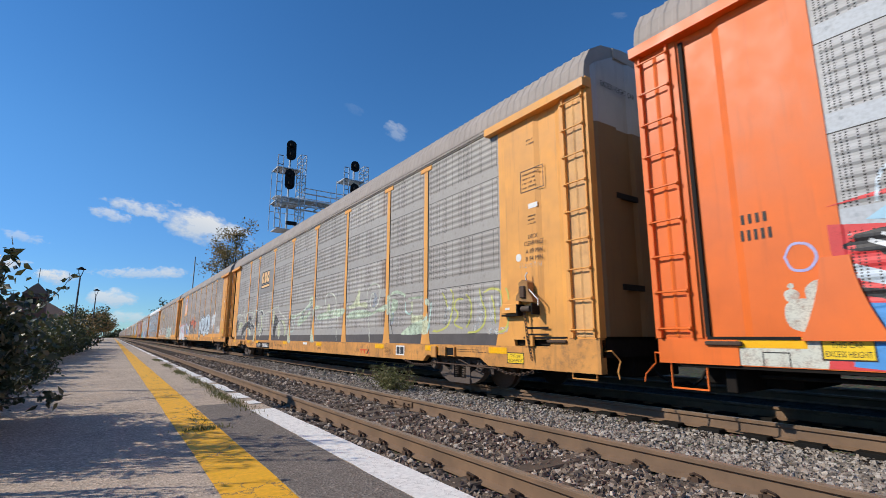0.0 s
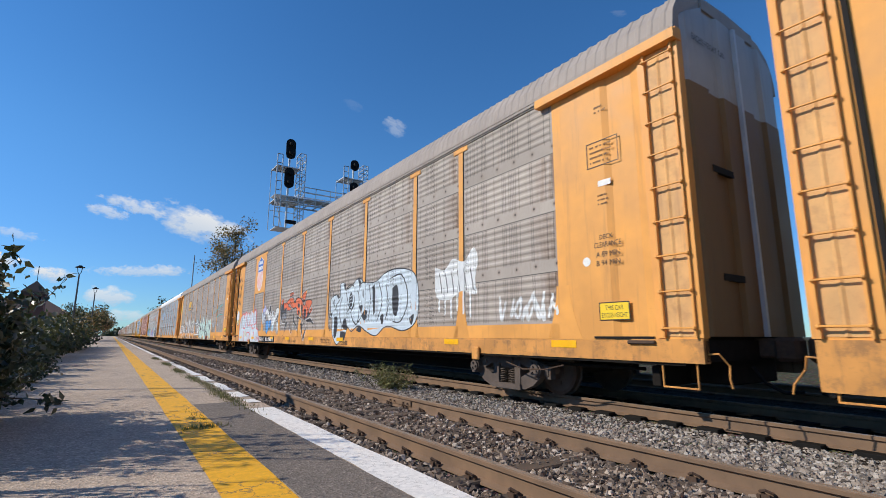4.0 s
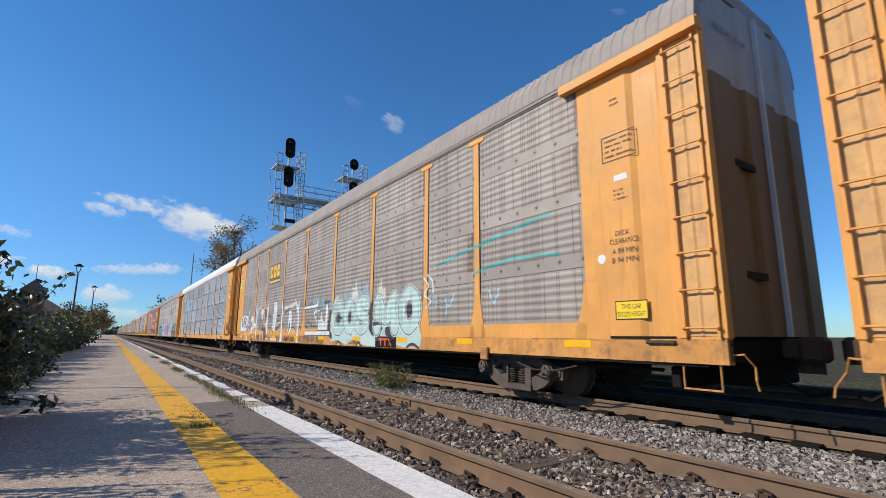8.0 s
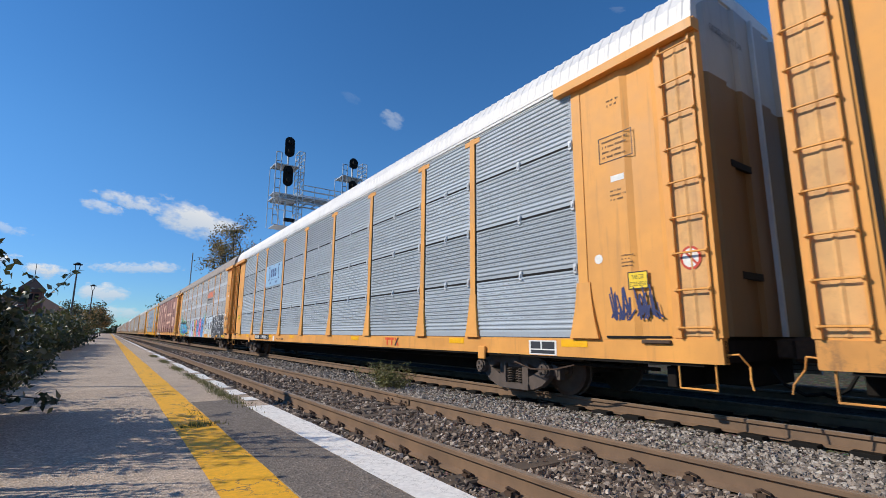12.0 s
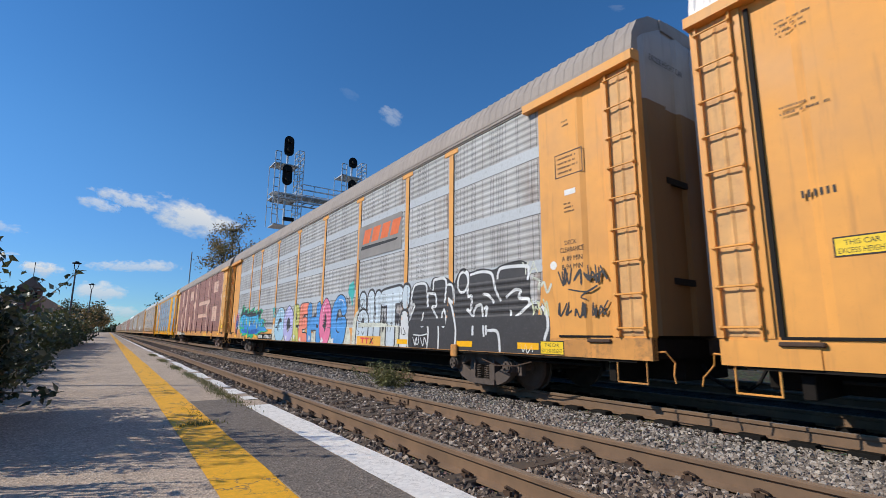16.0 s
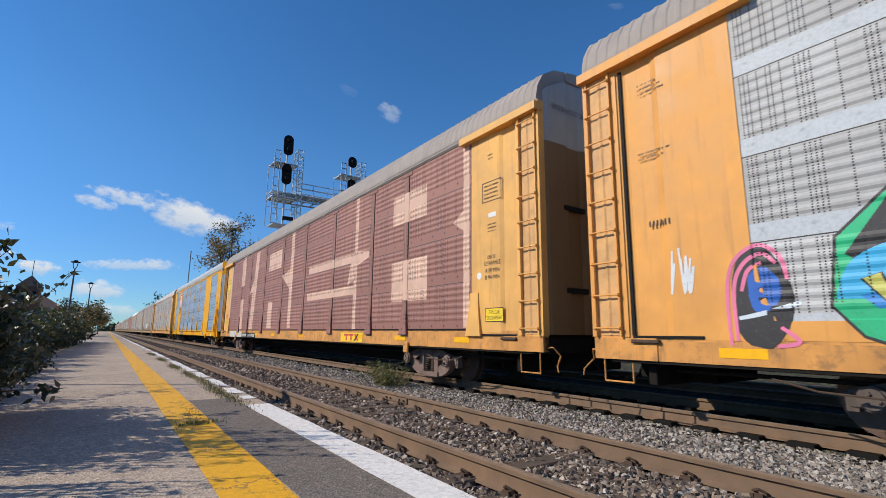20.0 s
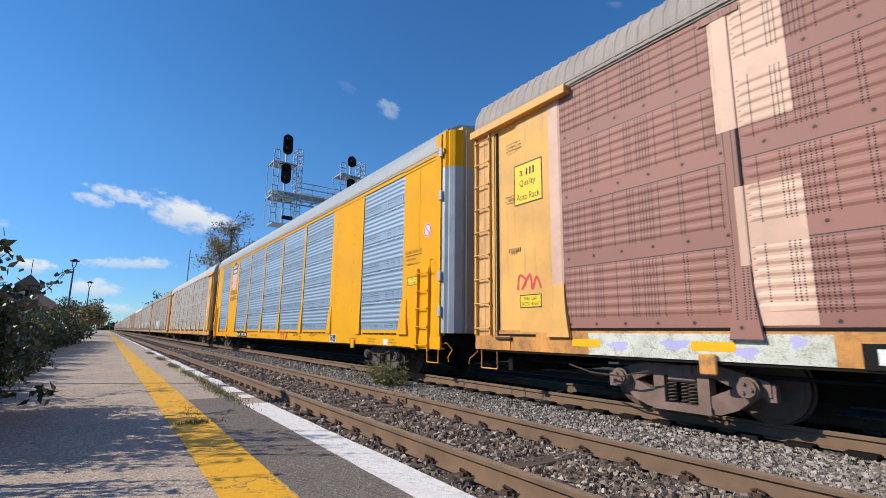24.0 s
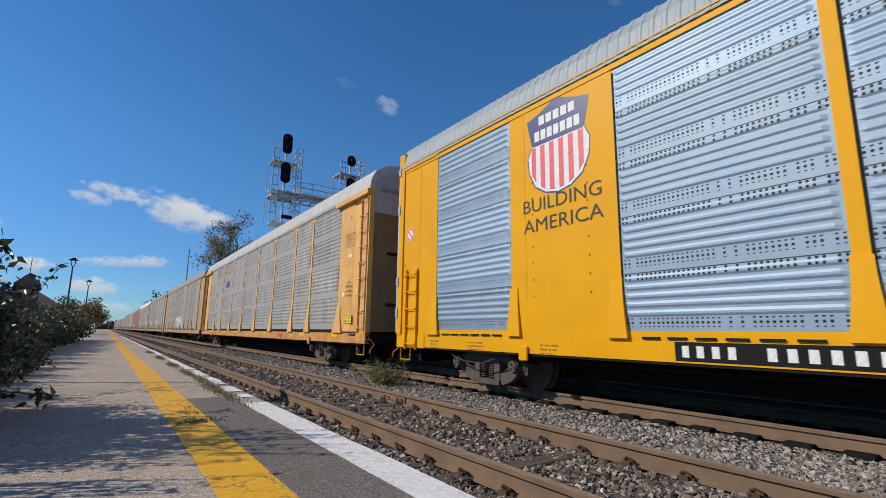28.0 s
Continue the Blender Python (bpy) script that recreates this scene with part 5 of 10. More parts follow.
def fat_lines(car, name, lines, width, material, layer, label=""):
    """Wide sprayed lines with round ends, as one painted shape."""
    b = new_bm()
    for k, pts in enumerate(lines):
        path = smooth_path(pts, 7)
        lay = layer + 0.035 * k
        left, right = [], []
        for i, p in enumerate(path):
            q = path[min(i + 1, len(path) - 1)] - path[max(i - 1, 0)]
            q = q / (np.hypot(*q) + 1e-9)
            n = np.array((-q[1], q[0])) * width / 2
            left.append(p + n)
            right.append(p - n)
        def cap(p, a, sgn):
            v = a - p
            return [p + np.array((v[0] * math.cos(t) - v[1] * math.sin(t), v[0] * math.sin(t) + v[1] * math.cos(t))) for t in (sgn * math.pi * i / 7 for i in range(1, 7))]
        lo = [cap(path[0], left[0], 1), cap(path[-1], right[-1], 1)]
        put = lambda p: b.verts.new(side_point(p[0], p[1], lay))
        a, c = [put(p) for p in left], [put(p) for p in right]
        for i in range(len(path) - 1):
            b.faces.new((a[i], a[i + 1], c[i + 1], c[i]))
        b.faces.new([a[0], *[put(p) for p in lo[0]], c[0]])
        b.faces.new([c[-1], *[put(p) for p in lo[1]], a[-1]])
    bmesh.ops.dissolve_degenerate(b, dist=1e-5, edges=b.edges)
    return part(name, b, material, car, label)


def bubble_letters(car, letters, outline, glow=None, base=0, weight=0.36, edge=0.05):
    """Fat graffiti letters: (character, left, right, z0, z1, fill, lean)."""
    for k, (ch, left, right, z0, z1, fill, lean) in enumerate(letters):
        w = abs(right - left)
        t = min(weight * w, 0.42, 0.36 * (z1 - z0)) if ch != "I" else w * 0.8
        e = base + 1.1 * k
        pad = t / 2 + edge * 0.5
        lines = [[(left - pad + (right - left + 2 * pad) * (a + lean * (h - 0.5)), z0 + pad + (z1 - z0 - 2 * pad) * h) for a, h in line] for line in SKELETON[ch]]
        if glow:
            fat_lines(car, "graffiti_glow", lines, t + edge * 4.2, glow, e)
        fat_lines(car, "graffiti_outline", lines, t + edge * 2, outline, e + 0.35)
        fat_lines(car, "graffiti_letter", lines, t, fill, e + 0.7)
        if ch in "ORDAG" and fill not in (G_CHAR, G_ICE):
            fat_lines(car, "graffiti_shine", [[(q[0] - 0.02, q[1] + t * 0.2) for q in lines[0][:3]]], 0.035, G_WHITE, e + 0.9)


def clipped(poly, z, keep_above):
    out = []
    for (y0, z0), (y1, z1) in zip(poly, poly[1:] + poly[:1]):
        in0, in1 = (z0 >= z, z1 >= z) if keep_above else (z0 <= z, z1 <= z)
        if in0:
            out.append((y0, z0))
        if in0 != in1:
            t = (z - z0) / (z1 - z0)
            out.append((y0 + (y1 - y0) * t, z))
    return out


def banded(car, poly, bands, edge, edge_mat, layer):
    """A painted shape with an outline, its fill changing colour from band to band."""
    area = sum(a[0] * b[1] - b[0] * a[1] for a, b in zip(poly, poly[1:] + poly[:1]))
    out = []
    for p, q, r in zip(poly[-1:] + poly[:-1], poly, poly[1:] + poly[:1]):
        u, v = Vector((q[0] - p[0], q[1] - p[1])).normalized(), Vector((r[0] - q[0], r[1] - q[1])).normalized()
        n = Vector((u.y + v.y, -u.x - v.x)) * (1 if area > 0 else -1)
        n = n.normalized() * min(1.8, 2 / max(0.3, n.length))
        out.append((q[0] + n.x * edge / 2, q[1] + n.y * edge / 2))
    flat(car, "graffiti_outline", [out], edge_mat, layer)
    for z0, z1, m in bands:
        p = clipped(clipped(poly, z0, True), z1, False)
        if len(p) > 2:
            flat(car, "graffiti_fill", [p], m, layer + 0.7)


def loop(car, pts, fill, layer=0, edge=None, width=0.04, smooth=True, name="graffiti_fill"):
    """A closed sprayed shape with rounded or sharp corners and, if asked for, an outline."""
    path = [tuple(p) for p in smooth_path(list(pts) + [pts[0]], 4)[:-1]] if smooth else list(pts)
    if fill:
        flat(car, name, [path], fill, layer)
    if edge:
        b = new_bm()
        n = len(path)
        ring = []
        for i in range(n):
            p, q, r = (np.array(path[k % n]) for k in (i - 1, i, i + 1))
            t = (r - p) / (np.hypot(*(r - p)) + 1e-9)
            o = np.array((-t[1], t[0])) * width / 2
            ring.append([b.verts.new(side_point(*(q + k * o), layer + 0.4)) for k in (1, -1)])
        for i in range(n):
            (a, c), (d, e) = ring[i], ring[(i + 1) % n]
            b.faces.new((a, c, e, d))
        part("graffiti_outline", b, edge, car)


def tag(car, y0, y1, z0, z1, material, seed, count=5, width=0.022, layer=2):
    """A quick handwritten tag."""
    r = random.Random(seed)
    w = (y1 - y0) / count
    for i in range(count):
        a = y0 + i * w
        pts = [(a + w * r.uniform(-0.1, 1.1), z0 + (z1 - z0) * (q if k % 2 else 1 - q)) for k, q in enumerate((r.uniform(0, 0.2), r.uniform(0, 0.25), r.uniform(0.0, 0.5), r.uniform(0, 0.3), r.uniform(0.2, 0.6)))]
        stroke(car, pts, width, material, layer + 0.1 * i, "graffiti_stroke")


def tapes(car, spans, z=0.83, h=0.11, wide=0.5):
    for y in spans:
        flat(car, "reflective_strip", [rect(y, y + wide, z, z + h)], REFLECTOR, 3, "yellow reflective strip")


def height_sign(car, y, z, w=0.5, h=0.26, framed=True):
    flat(car, "height_sign", [rect(y + w / 2, y - w / 2, z - h / 2, z + h / 2)], SIGN_YELLOW, 2, "yellow warning plate")
    frame_box(car, y + w / 2, y - w / 2, z - h / 2, z + h / 2, 0.015, INK, 3)
    word(car, "THIS CAR", y + w * 0.30, y - w * 0.30, z + h * 0.06, z + h * 0.32, INK, 3)
    word(car, "EXCESS HEIGHT", y + w * 0.42, y - w * 0.42, z - h * 0.34, z - h * 0.08, INK, 3)


def end_lettering(car, length, seed=1, lead_sign=True, lift=0.0, faint=False):
    """Small print on the end panels, as on most of the cars."""
    y = 1.25
    frame_box(car, y + 0.28, y - 0.28, 3.52, 3.92, 0.014, INK)
    lines_of_bars(car, y + 0.22, y - 0.24, 3.56, 3.88, 4, seed=seed)
    flat(car, "paper_label", [rect(y + 0.10, y - 0.12, 3.2, 3.29)], CHALK, 1)
    lines_of_bars(car, y + 0.12, y - 0.13, 2.9, 3.1, 3, seed=seed + 1)
    if faint:
        lines_of_bars(car, y, y - 0.22, 1.93, 2.13, 4, seed=seed + 5)
    else:
        word(car, "DECK", y + 0.13, y - 0.10, 2.40 + lift, 2.47 + lift, INK)
        word(car, "CLEARANCE", y + 0.23, y - 0.23, 2.28 + lift, 2.36 + lift, INK)
        word(car, "A 89 MIN", y + 0.2, y - 0.2, 2.14 + lift, 2.22 + lift, INK)
        word(car, "B 94 MIN", y + 0.2, y - 0.2, 2.01 + lift, 2.09 + lift, INK)
    flat(car, "round_decal", [[(y + 0.38 + 0.07 * math.cos(a * 0.4), 2.1 + lift + 0.07 * math.sin(a * 0.4)) for a in range(16)]], CHALK, 1)
    lines_of_bars(car, y + 0.1, y - 0.1, 4.35, 4.5, 2, seed=seed + 2)
    if lead_sign:
        height_sign(car, 1.2, 1.35)
    y = length - 1.1
    bars(car, y + 0.15, y - 0.17, 2.42, 2.5, 6, INK)
    lines_of_bars(car, y + 0.2, y - 0.2, 4.3, 4.5, 3, seed=seed + 3)
    lines_of_bars(car, y + 0.25, y - 0.25, 3.35, 3.5, 2, seed=seed + 4)
    # wording across the end doors
    for yy, s in ((0.0, -1),):
        b = new_bm()
        v, f, _, _ = glyph("EXCESS HEIGHT CAR")
        for x0, x1 in ((-1.25, -0.35),):
            vs = [b.verts.new((x0 + (x1 - x0) * a, yy + s * 0.075, 4.98 + 0.1 * h)) for a, h in v]
            for q in f:
                try:
                    b.faces.new([vs[i] for i in q])
                except ValueError:
                    pass
        part("door_lettering", b, INK, car)
    word(car, "B-END", length - 0.35, length - 0.6, 0.80, 0.86, INK, 6)


def lading(car, y, z=0.745, material=None):
    m = material or INK
    blob(car, y + 0.1, z + 0.04, 0.03, 0.035, m, 2, 1, 0.3, 10, "star_mark")
    word(car, "LD LMT 80000", y, y - 0.85, z, z + 0.08, m, 2)


def plate_circle(car, y, z, r=0.13):
    """A printed ring with its three short lines."""
    loop(car, [(y + r * math.cos(a * 0.524), z + r * math.sin(a * 0.524)) for a in range(12)], None, 2, INK, 0.009)
    word(car, "EXCEEDS", y + 0.09, y - 0.09, z + 0.035, z + 0.07, INK, 2)
    word(car, "PLATE", y + 0.06, y - 0.06, z - 0.02, z + 0.015, INK, 2)
    word(car, "F", y + 0.02, y - 0.02, z - 0.09, z - 0.04, INK, 2)


def quality_sign(car, y, z):
    """Yellow sign of the pool to which the car belongs."""
    flat(car, "quality_sign", [rect(y + 0.34, y - 0.34, z - 0.375, z + 0.375)], SIGN_YELLOW, 2, "yellow sign on the end panel")
    frame_box(car, y + 0.34, y - 0.34, z - 0.375, z + 0.375, 0.02, INK, 3)
    word(car, "a", y + 0.2, y + 0.12, z + 0.15, z + 0.25, INK, 3)
    bars(car, y + 0.04, y - 0.2, z + 0.14, z + 0.27, 3, INK, 3)
    word(car, "Quality", y + 0.2, y - 0.18, z - 0.08, z + 0.07, INK, 3)
    word(car, "Auto Rack", y + 0.28, y - 0.28, z - 0.3, z - 0.18, INK, 3)


def drips(car, y0, y1, z0, z1, count, material, seed, wide=0.014, layer=0.4):
    """Thin runs of paint, one painted layer."""
    r = random.Random(seed)
    polys = []
    for _ in range(count):
        y, w, t = r.uniform(y1, y0), wide * r.uniform(0.5, 1.5), z1 - (z1 - z0) * r.uniform(0.0, 0.25)
        e = z0 + (z1 - z0) * r.random() ** 2
        polys.append([(y - w * 0.6, t), (y + w * 0.6, t), (y + w * 0.4 + r.uniform(-0.01, 0.01), e), (y - w * 0.3, e)])
    return tagged(flat(car, "paint_run", polys, material, layer, "thin runs of paint"), kind="stuff")


def plate(car, left, right, z0, z1, count_a, count_b, ground=None, ink=None):
    """Dark reporting plate on the sill with plain bars in place of its marks."""
    if ground:
        flat(car, "dark_plate", [rect(left, right, z0, z1)], ground, 1, "dark stencil plate")
    d = right - left
    pad = (z1 - z0) * 0.2
    bars(car, left + d * 0.04, left + d * 0.36, z0 + pad, z1 - pad, count_a, ink or CHALK, 3)
    bars(car, left + d * 0.46, left + d * 0.96, z0 + pad, z1 - pad, count_b, ink or CHALK, 3)


def block_emblem(car, left, right, z0, z1, fill, shadow, bar=True):
    """A three-block emblem over an underline, slanting as it is painted."""
    d = (right - left) / 3.1
    for l, m, g in ((1, shadow, 0.045), (2, fill, 0.0)) if bar else ((2, fill, 0.0),):
        polys = []
        for i in range(3):
            a = left + i * d * 1.04
            o = [(a - g * -1, z0 - g), (a + d * 0.78 - g, z0 - g), (a + d * 0.86 - g, z0 + (z1 - z0) * 0.25), (a + d * 0.80 - g, z1 + g), (a + d * 0.12 + g, z1 + g), (a + g, z1 - (z1 - z0) * 0.25)]
            polys.append(o)
        flat(car, "emblem_block", polys, m, l)
        if bar:
            flat(car, "emblem_bar", [rect(left + g, right - g, z0 - 0.22 - g, z0 - 0.12 + g)], m, l)
    flat(car, "emblem_counter", [rect(left + (i + 0.38) * d * 1.04, left + (i + 0.62) * d * 1.04, z0 + (z1 - z0) * 0.38, z0 + (z1 - z0) * 0.62) for i in range(3)], shadow if bar else PANEL_BLUE, 3)


def shield(car, left, right, z0, z1, blue, red, edge=None):
    w, h = right - left, z1 - z0
    out = [(0.5, 0.0), (0.3, 0.03), (0.12, 0.12), (0.02, 0.28), (0.0, 0.45), (0.08, 0.58), (0.03, 0.74), (0.0, 0.86), (0.2, 0.90), (0.36, 0.95), (0.5, 1.0)]
    out = out + [(1 - a, b) for a, b in reversed(out[1:-1])]
    g = 0.035
    flat(car, "emblem_edge", [[(left + w * (0.5 + (a - 0.5) * (1 + g)), z0 + h * (0.5 + (b - 0.5) * (1 + g))) for a, b in out]], edge or blue, 1)
    flat(car, "emblem_field", [[(left + w * a, z0 + h * b) for a, b in out]], CHALK, 2)
    top = [(a, b) for a, b in out if b >= 0.57]
    flat(car, "emblem_head", [[(left + w * a, z0 + h * b) for a, b in [(0.08, 0.56)] + [q for q in out if q[1] > 0.57 and q[0] < 0.5] + [(0.5, 1.0)] + [q for q in out if q[1] > 0.57 and q[0] > 0.5] + [(0.92, 0.56)]]], blue, 3)
    low = lambda a: 0.03 + 0.30 * abs(2 * a - 1) ** 2.6
    n = 6
    flat(car, "emblem_stripe", [[(left + w * a0, z0 + h * low(a0)), (left + w * a1, z0 + h * low(a1)), (left + w * a1, z0 + h * 0.55), (left + w * a0, z0 + h * 0.55)]
                                for a0, a1 in (((0.06 + i * 0.155), (0.06 + i * 0.155 + 0.078)) for i in range(n))], red, 4)
    flat(car, "emblem_word_bar", [rect(left + w * (0.2 + 0.125 * i), left + w * (0.2 + 0.125 * i + 0.095), z0 + h * 0.78, z0 + h * 0.88) for i in range(5)]
         + [rect(left + w * (0.12 + 0.11 * i), left + w * (0.12 + 0.11 * i + 0.085), z0 + h * 0.61, z0 + h * 0.72) for i in range(7)], CHALK, 5)


def three_bars(car, left, right, z0, z1, material, ground=None):
    """The owner's mark on the sill, as three plain shapes."""
    if ground:
        d = right - left
        flat(car, "mark_ground", [rect(left - d * 0.08, right + d * 0.08, z0 - 0.05, z1 + 0.05)], ground, 2)
    w = (right - left) / 3
    h = z1 - z0
    for i in range(2):
        a = left + i * w
        flat(car, "mark_shape", [[(a, z1), (a + w * 0.95, z1), (a + w * 0.95, z1 - h * 0.3), (a + w * 0.62, z1 - h * 0.3), (a + w * 0.62, z0), (a + w * 0.34, z0), (a + w * 0.34, z1 - h * 0.3), (a, z1 - h * 0.3)]], material, 4)
    a = left + 2 * w
    flat(car, "mark_shape", [[(a + w * 0.05, z1), (a + w * 0.35, z1), (a + w * 1.0, z0), (a + w * 0.68, z0)]], material, 4)
    flat(car, "mark_shape", [[(a + w * 0.72, z1), (a + w * 0.98, z1), (a + w * 0.36, z0), (a + w * 0.06, z0)]], INK, 5)


# winch gear on the first yellow car
def chain(points, length=0.075, r=0.0075):
    """Oval links, each turned a quarter against the next, along a line of points."""
    b = new_bm()
    pts = [Vector(p) for p in points]
    turn, carry = 0, 0.0
    for p, q in zip(pts, pts[1:]):
        d = (q - p).normalized()
        side_a = d.cross(Vector((1, 0, 0))).normalized()
        side_b = d.cross(side_a)
        run = carry
        while run < (q - p).length:
            u = side_a if turn % 2 else side_b
            c = p + d * run
            ring = [c + d * (0.5 * length * math.cos(k * 0.7854)) + u * (0.022 * math.sin(k * 0.7854)) for k in range(8)]
            pipe(b, ring + [ring[0]], r, 5)
            turn += 1
            run += length * 0.72
        carry = run - (q - p).length
    return b


winch = part("winch", extruded(new_bm(), [(1.57, 1.60), (1.16, 1.56), (1.20, 1.66), (1.27, 1.74), (1.29, 1.90), (1.40, 1.95), (1.49, 1.90), (1.50, 1.74), (1.56, 1.68)], FACE - 0.17, FACE - 0.0155, "x"), WINCH_RUST, car1, "rusty hand brake gear with a hanging chain")
part("bracket_box", box(new_bm(), FACE - 0.12, FACE - 0.0155, 1.56, 2.0, 1.40, 1.56, 0.008), CREAM_YELLOW, winch, "yellow bracket box")
part("bracket_base", box(new_bm(), FACE - 0.125, FACE - 0.0155, 1.58, 2.0, 1.35, 1.385), BLACK_IRON, winch)
part("gusset", extruded(new_bm(), [(1.98, 1.56), (1.58, 1.56), (1.58, 1.78)], FACE - 0.10, FACE - 0.02, "x"), CREAM_YELLOW, winch)
part("pawl", box(new_bm(), FACE - 0.21, FACE - 0.17, 1.33, 1.45, 1.64, 1.84, 0.012), RUST_DARK, winch)
part("top_lug", pipe(new_bm(), [(FACE - 0.1, 1.37, 1.94), (FACE - 0.13, 1.36, 2.02), (FACE - 0.1, 1.35, 2.07)], 0.014, 6), CHALK, winch)
part("drum", disc(new_bm(), (FACE - 0.12, 1.37, 1.46), 0.05, 0.2, 16, "Y"), SPRING_IRON, winch, "bare steel drum")
part("drum_cheek", box(new_bm(), FACE - 0.19, FACE - 0.0155, 1.17, 1.20, 1.36, 1.54), BLACK_IRON, winch)
part("drum_cheek", box(new_bm(), FACE - 0.19, FACE - 0.0155, 1.52, 1.55, 1.36, 1.54), BLACK_IRON, winch)
part("release_rod", pipe(new_bm(), [(FACE - 0.14, 1.30, 1.80), (FACE - 0.15, 1.14, 1.66), (FACE - 0.14, 1.08, 1.60), (FACE - 0.14, 1.08, 1.50)], 0.011, 6), CHALK, winch, "pale bent release rod")
part("chain", chain([(FACE - 0.12, 1.42, 1.40), (FACE - 0.09, 1.40, 1.0), (FACE - 0.06, 1.33, 0.60)]), RUST_DARK, winch, "rusty hanging chain")
part("guide", box(new_bm(), FACE - 0.07, FACE - 0.0155, 1.30, 1.48, 0.84, 1.02, 0.008), CREAM_YELLOW, winch)
part("pull_rod", pipe(new_bm(), [(FACE - 0.06, 4.25, 0.46), (FACE - 0.06, 2.25, 0.44)], 0.014, 6), RUST_DARK, winch)
part("chain", chain([(FACE - 0.06, 2.25, 0.44), (FACE - 0.06, 1.95, 0.37), (FACE - 0.06, 1.65, 0.37), (FACE - 0.06, 1.34, 0.43)]), RUST_DARK, winch, "rusty slack chain")
part("chain", chain([(FACE - 0.03, 5.6, 0.46), (FACE - 0.03, 5.2, 0.39), (FACE - 0.03, 4.7, 0.39), (FACE - 0.03, 4.25, 0.46)]), RUST_DARK, winch, "rusty slack chain")
part("paper_label", box(new_bm(), FACE - 0.123, FACE - 0.12, 1.79, 1.9, 1.46, 1.50), CHALK, winch)

# -- orange car
height_sign(car0, 24.88, 0.88, 0.42, 0.22)
tapes(car0, (25.2,), 0.88, 0.11, 0.85)
bars(car0, 25.68, 25.38, 2.25, 2.36, 4, INK)
bars(car0, 25.7, 25.35, 2.06, 2.18, 5, INK)
flat(car0, "graffiti_fill", [[(25.9, 0.6), (24.95, 0.6), (24.9, 0.97), (25.8, 0.97)]], G_PALEW, 0)
frame_box(car0, 25.62, 25.36, 0.66, 0.84, 0.012, INK)
flat(car0, "graffiti_fill", [[(25.05, 0.6), (24.6, 0.6), (24.5, 0.9), (24.55, 1.4), (24.75, 1.75), (24.9, 1.78), (24.9, 1.2), (25.0, 0.97)]], G_RED, 0.5)
flat(car0, "graffiti_fill", [[(24.85, 0.72), (24.5, 0.6), (23.0, 0.6), (23.0, 1.2), (24.1, 1.15), (24.5, 1.3), (24.78, 1.32)]], G_MID, 1)
flat(car0, "graffiti_fill", [[(24.85, 1.45), (24.0, 1.12), (23.0, 1.5), (23.0, 1.75), (24.2, 2.0), (24.9, 2.1), (24.9, 1.85)]], G_RED, 0.8)
flat(car0, "graffiti_fill", [[(24.8, 1.72), (24.3, 1.5), (24.35, 1.42), (24.8, 1.55)]], G_ICE, 1.2)
flat(car0, "graffiti_fill", [[(24.6, 2.1), (23.0, 1.85), (23.0, 2.4), (24.3, 2.3)]], G_SKY, 0.6)
flat(car0, "graffiti_fill", [[(24.9, 2.28), (23.0, 2.4), (23.0, 2.55), (24.5, 2.35)]], G_RED, 1)
blob(car0, 24.45, 1.88, 0.3, 0.14, G_BLACK, 1.4, 3, 0.3)
stroke(car0, [(24.85, 1.45), (24.5, 1.38), (24.1, 1.32), (23.6, 1.5)], 0.09, G_BLACK, 1.6)
stroke(car0, [(24.6, 1.9), (24.4, 1.8), (24.2, 1.7)], 0.05, G_WHITE, 1.8)
stroke(car0, [(24.5, 1.95), (24.35, 1.85), (24.25, 1.78)], 0.035, G_WHITE, 1.8)
for pts in ([(24.75, 1.2), (24.5, 1.15), (24.45, 0.9), (24.6, 0.72)], [(24.7, 1.28), (24.45, 1.24)], [(23.9, 0.65), (23.85, 0.9), (24.0, 0.95)], [(24.5, 2.25), (24.45, 2.5), (24.35, 2.6)]):
    stroke(car0, pts, 0.035, G_ICE, 2)
for k, (y, z, r) in enumerate(((25.2, 1.22, 0.17), (25.0, 1.42, 0.16), (25.28, 1.42, 0.07), (25.28, 1.52, 0.03))):
    blob(car0, y, z, r, r, G_PALEW, 0.3, k, 0.06)
blob(car0, 24.95, 1.25, 0.16, 0.2, G_CHAR, 0.4, 9, 0.3)
stroke(car0, [(25.3, 1.82), (25.22, 1.95), (25.08, 1.93), (25.02, 1.8), (25.1, 1.68), (25.24, 1.69), (25.3, 1.83)], 0.03, G_LILAC, 1)

# -- first yellow car
EDGE[0] = 0.48
end_lettering(car1, CAR_LENGTH, 3, False, 0.27)
height_sign(car1, 1.78, 0.635, 0.42, 0.19)
flat(car1, "plain_plate", [rect(20.15, 17.72, 3.07, 4.1)], PANEL_GREY, 0, "plain grey plate behind the emblem")
block_emblem(car1, 19.75, 18.35, 3.55, 4.05, LOGO_CREAM, INK)
plate(car1, 20.02, 17.65, 0.485, 0.74, 4, 6, BLACK_PAINT)
lading(car1, 16.55, 0.60)
plate_circle(car1, 17.2, 0.63)
three_bars(car1, 8.15, 7.53, 0.54, 0.66, MARK_RED)
tapes(car1, (2.0, 4.2, 6.7, 11.2, 15.08, 19.7, 21.45, 24.87), 0.70)
flat(car1, "white_plate", [rect(6.05, 5.63, 0.56, 0.79)], CHALK, 1)
flat(car1, "white_plate_print", [rect(6.01, 5.86, 0.59, 0.76), rect(5.83, 5.67, 0.59, 0.76)], DARK_GREY, 2)
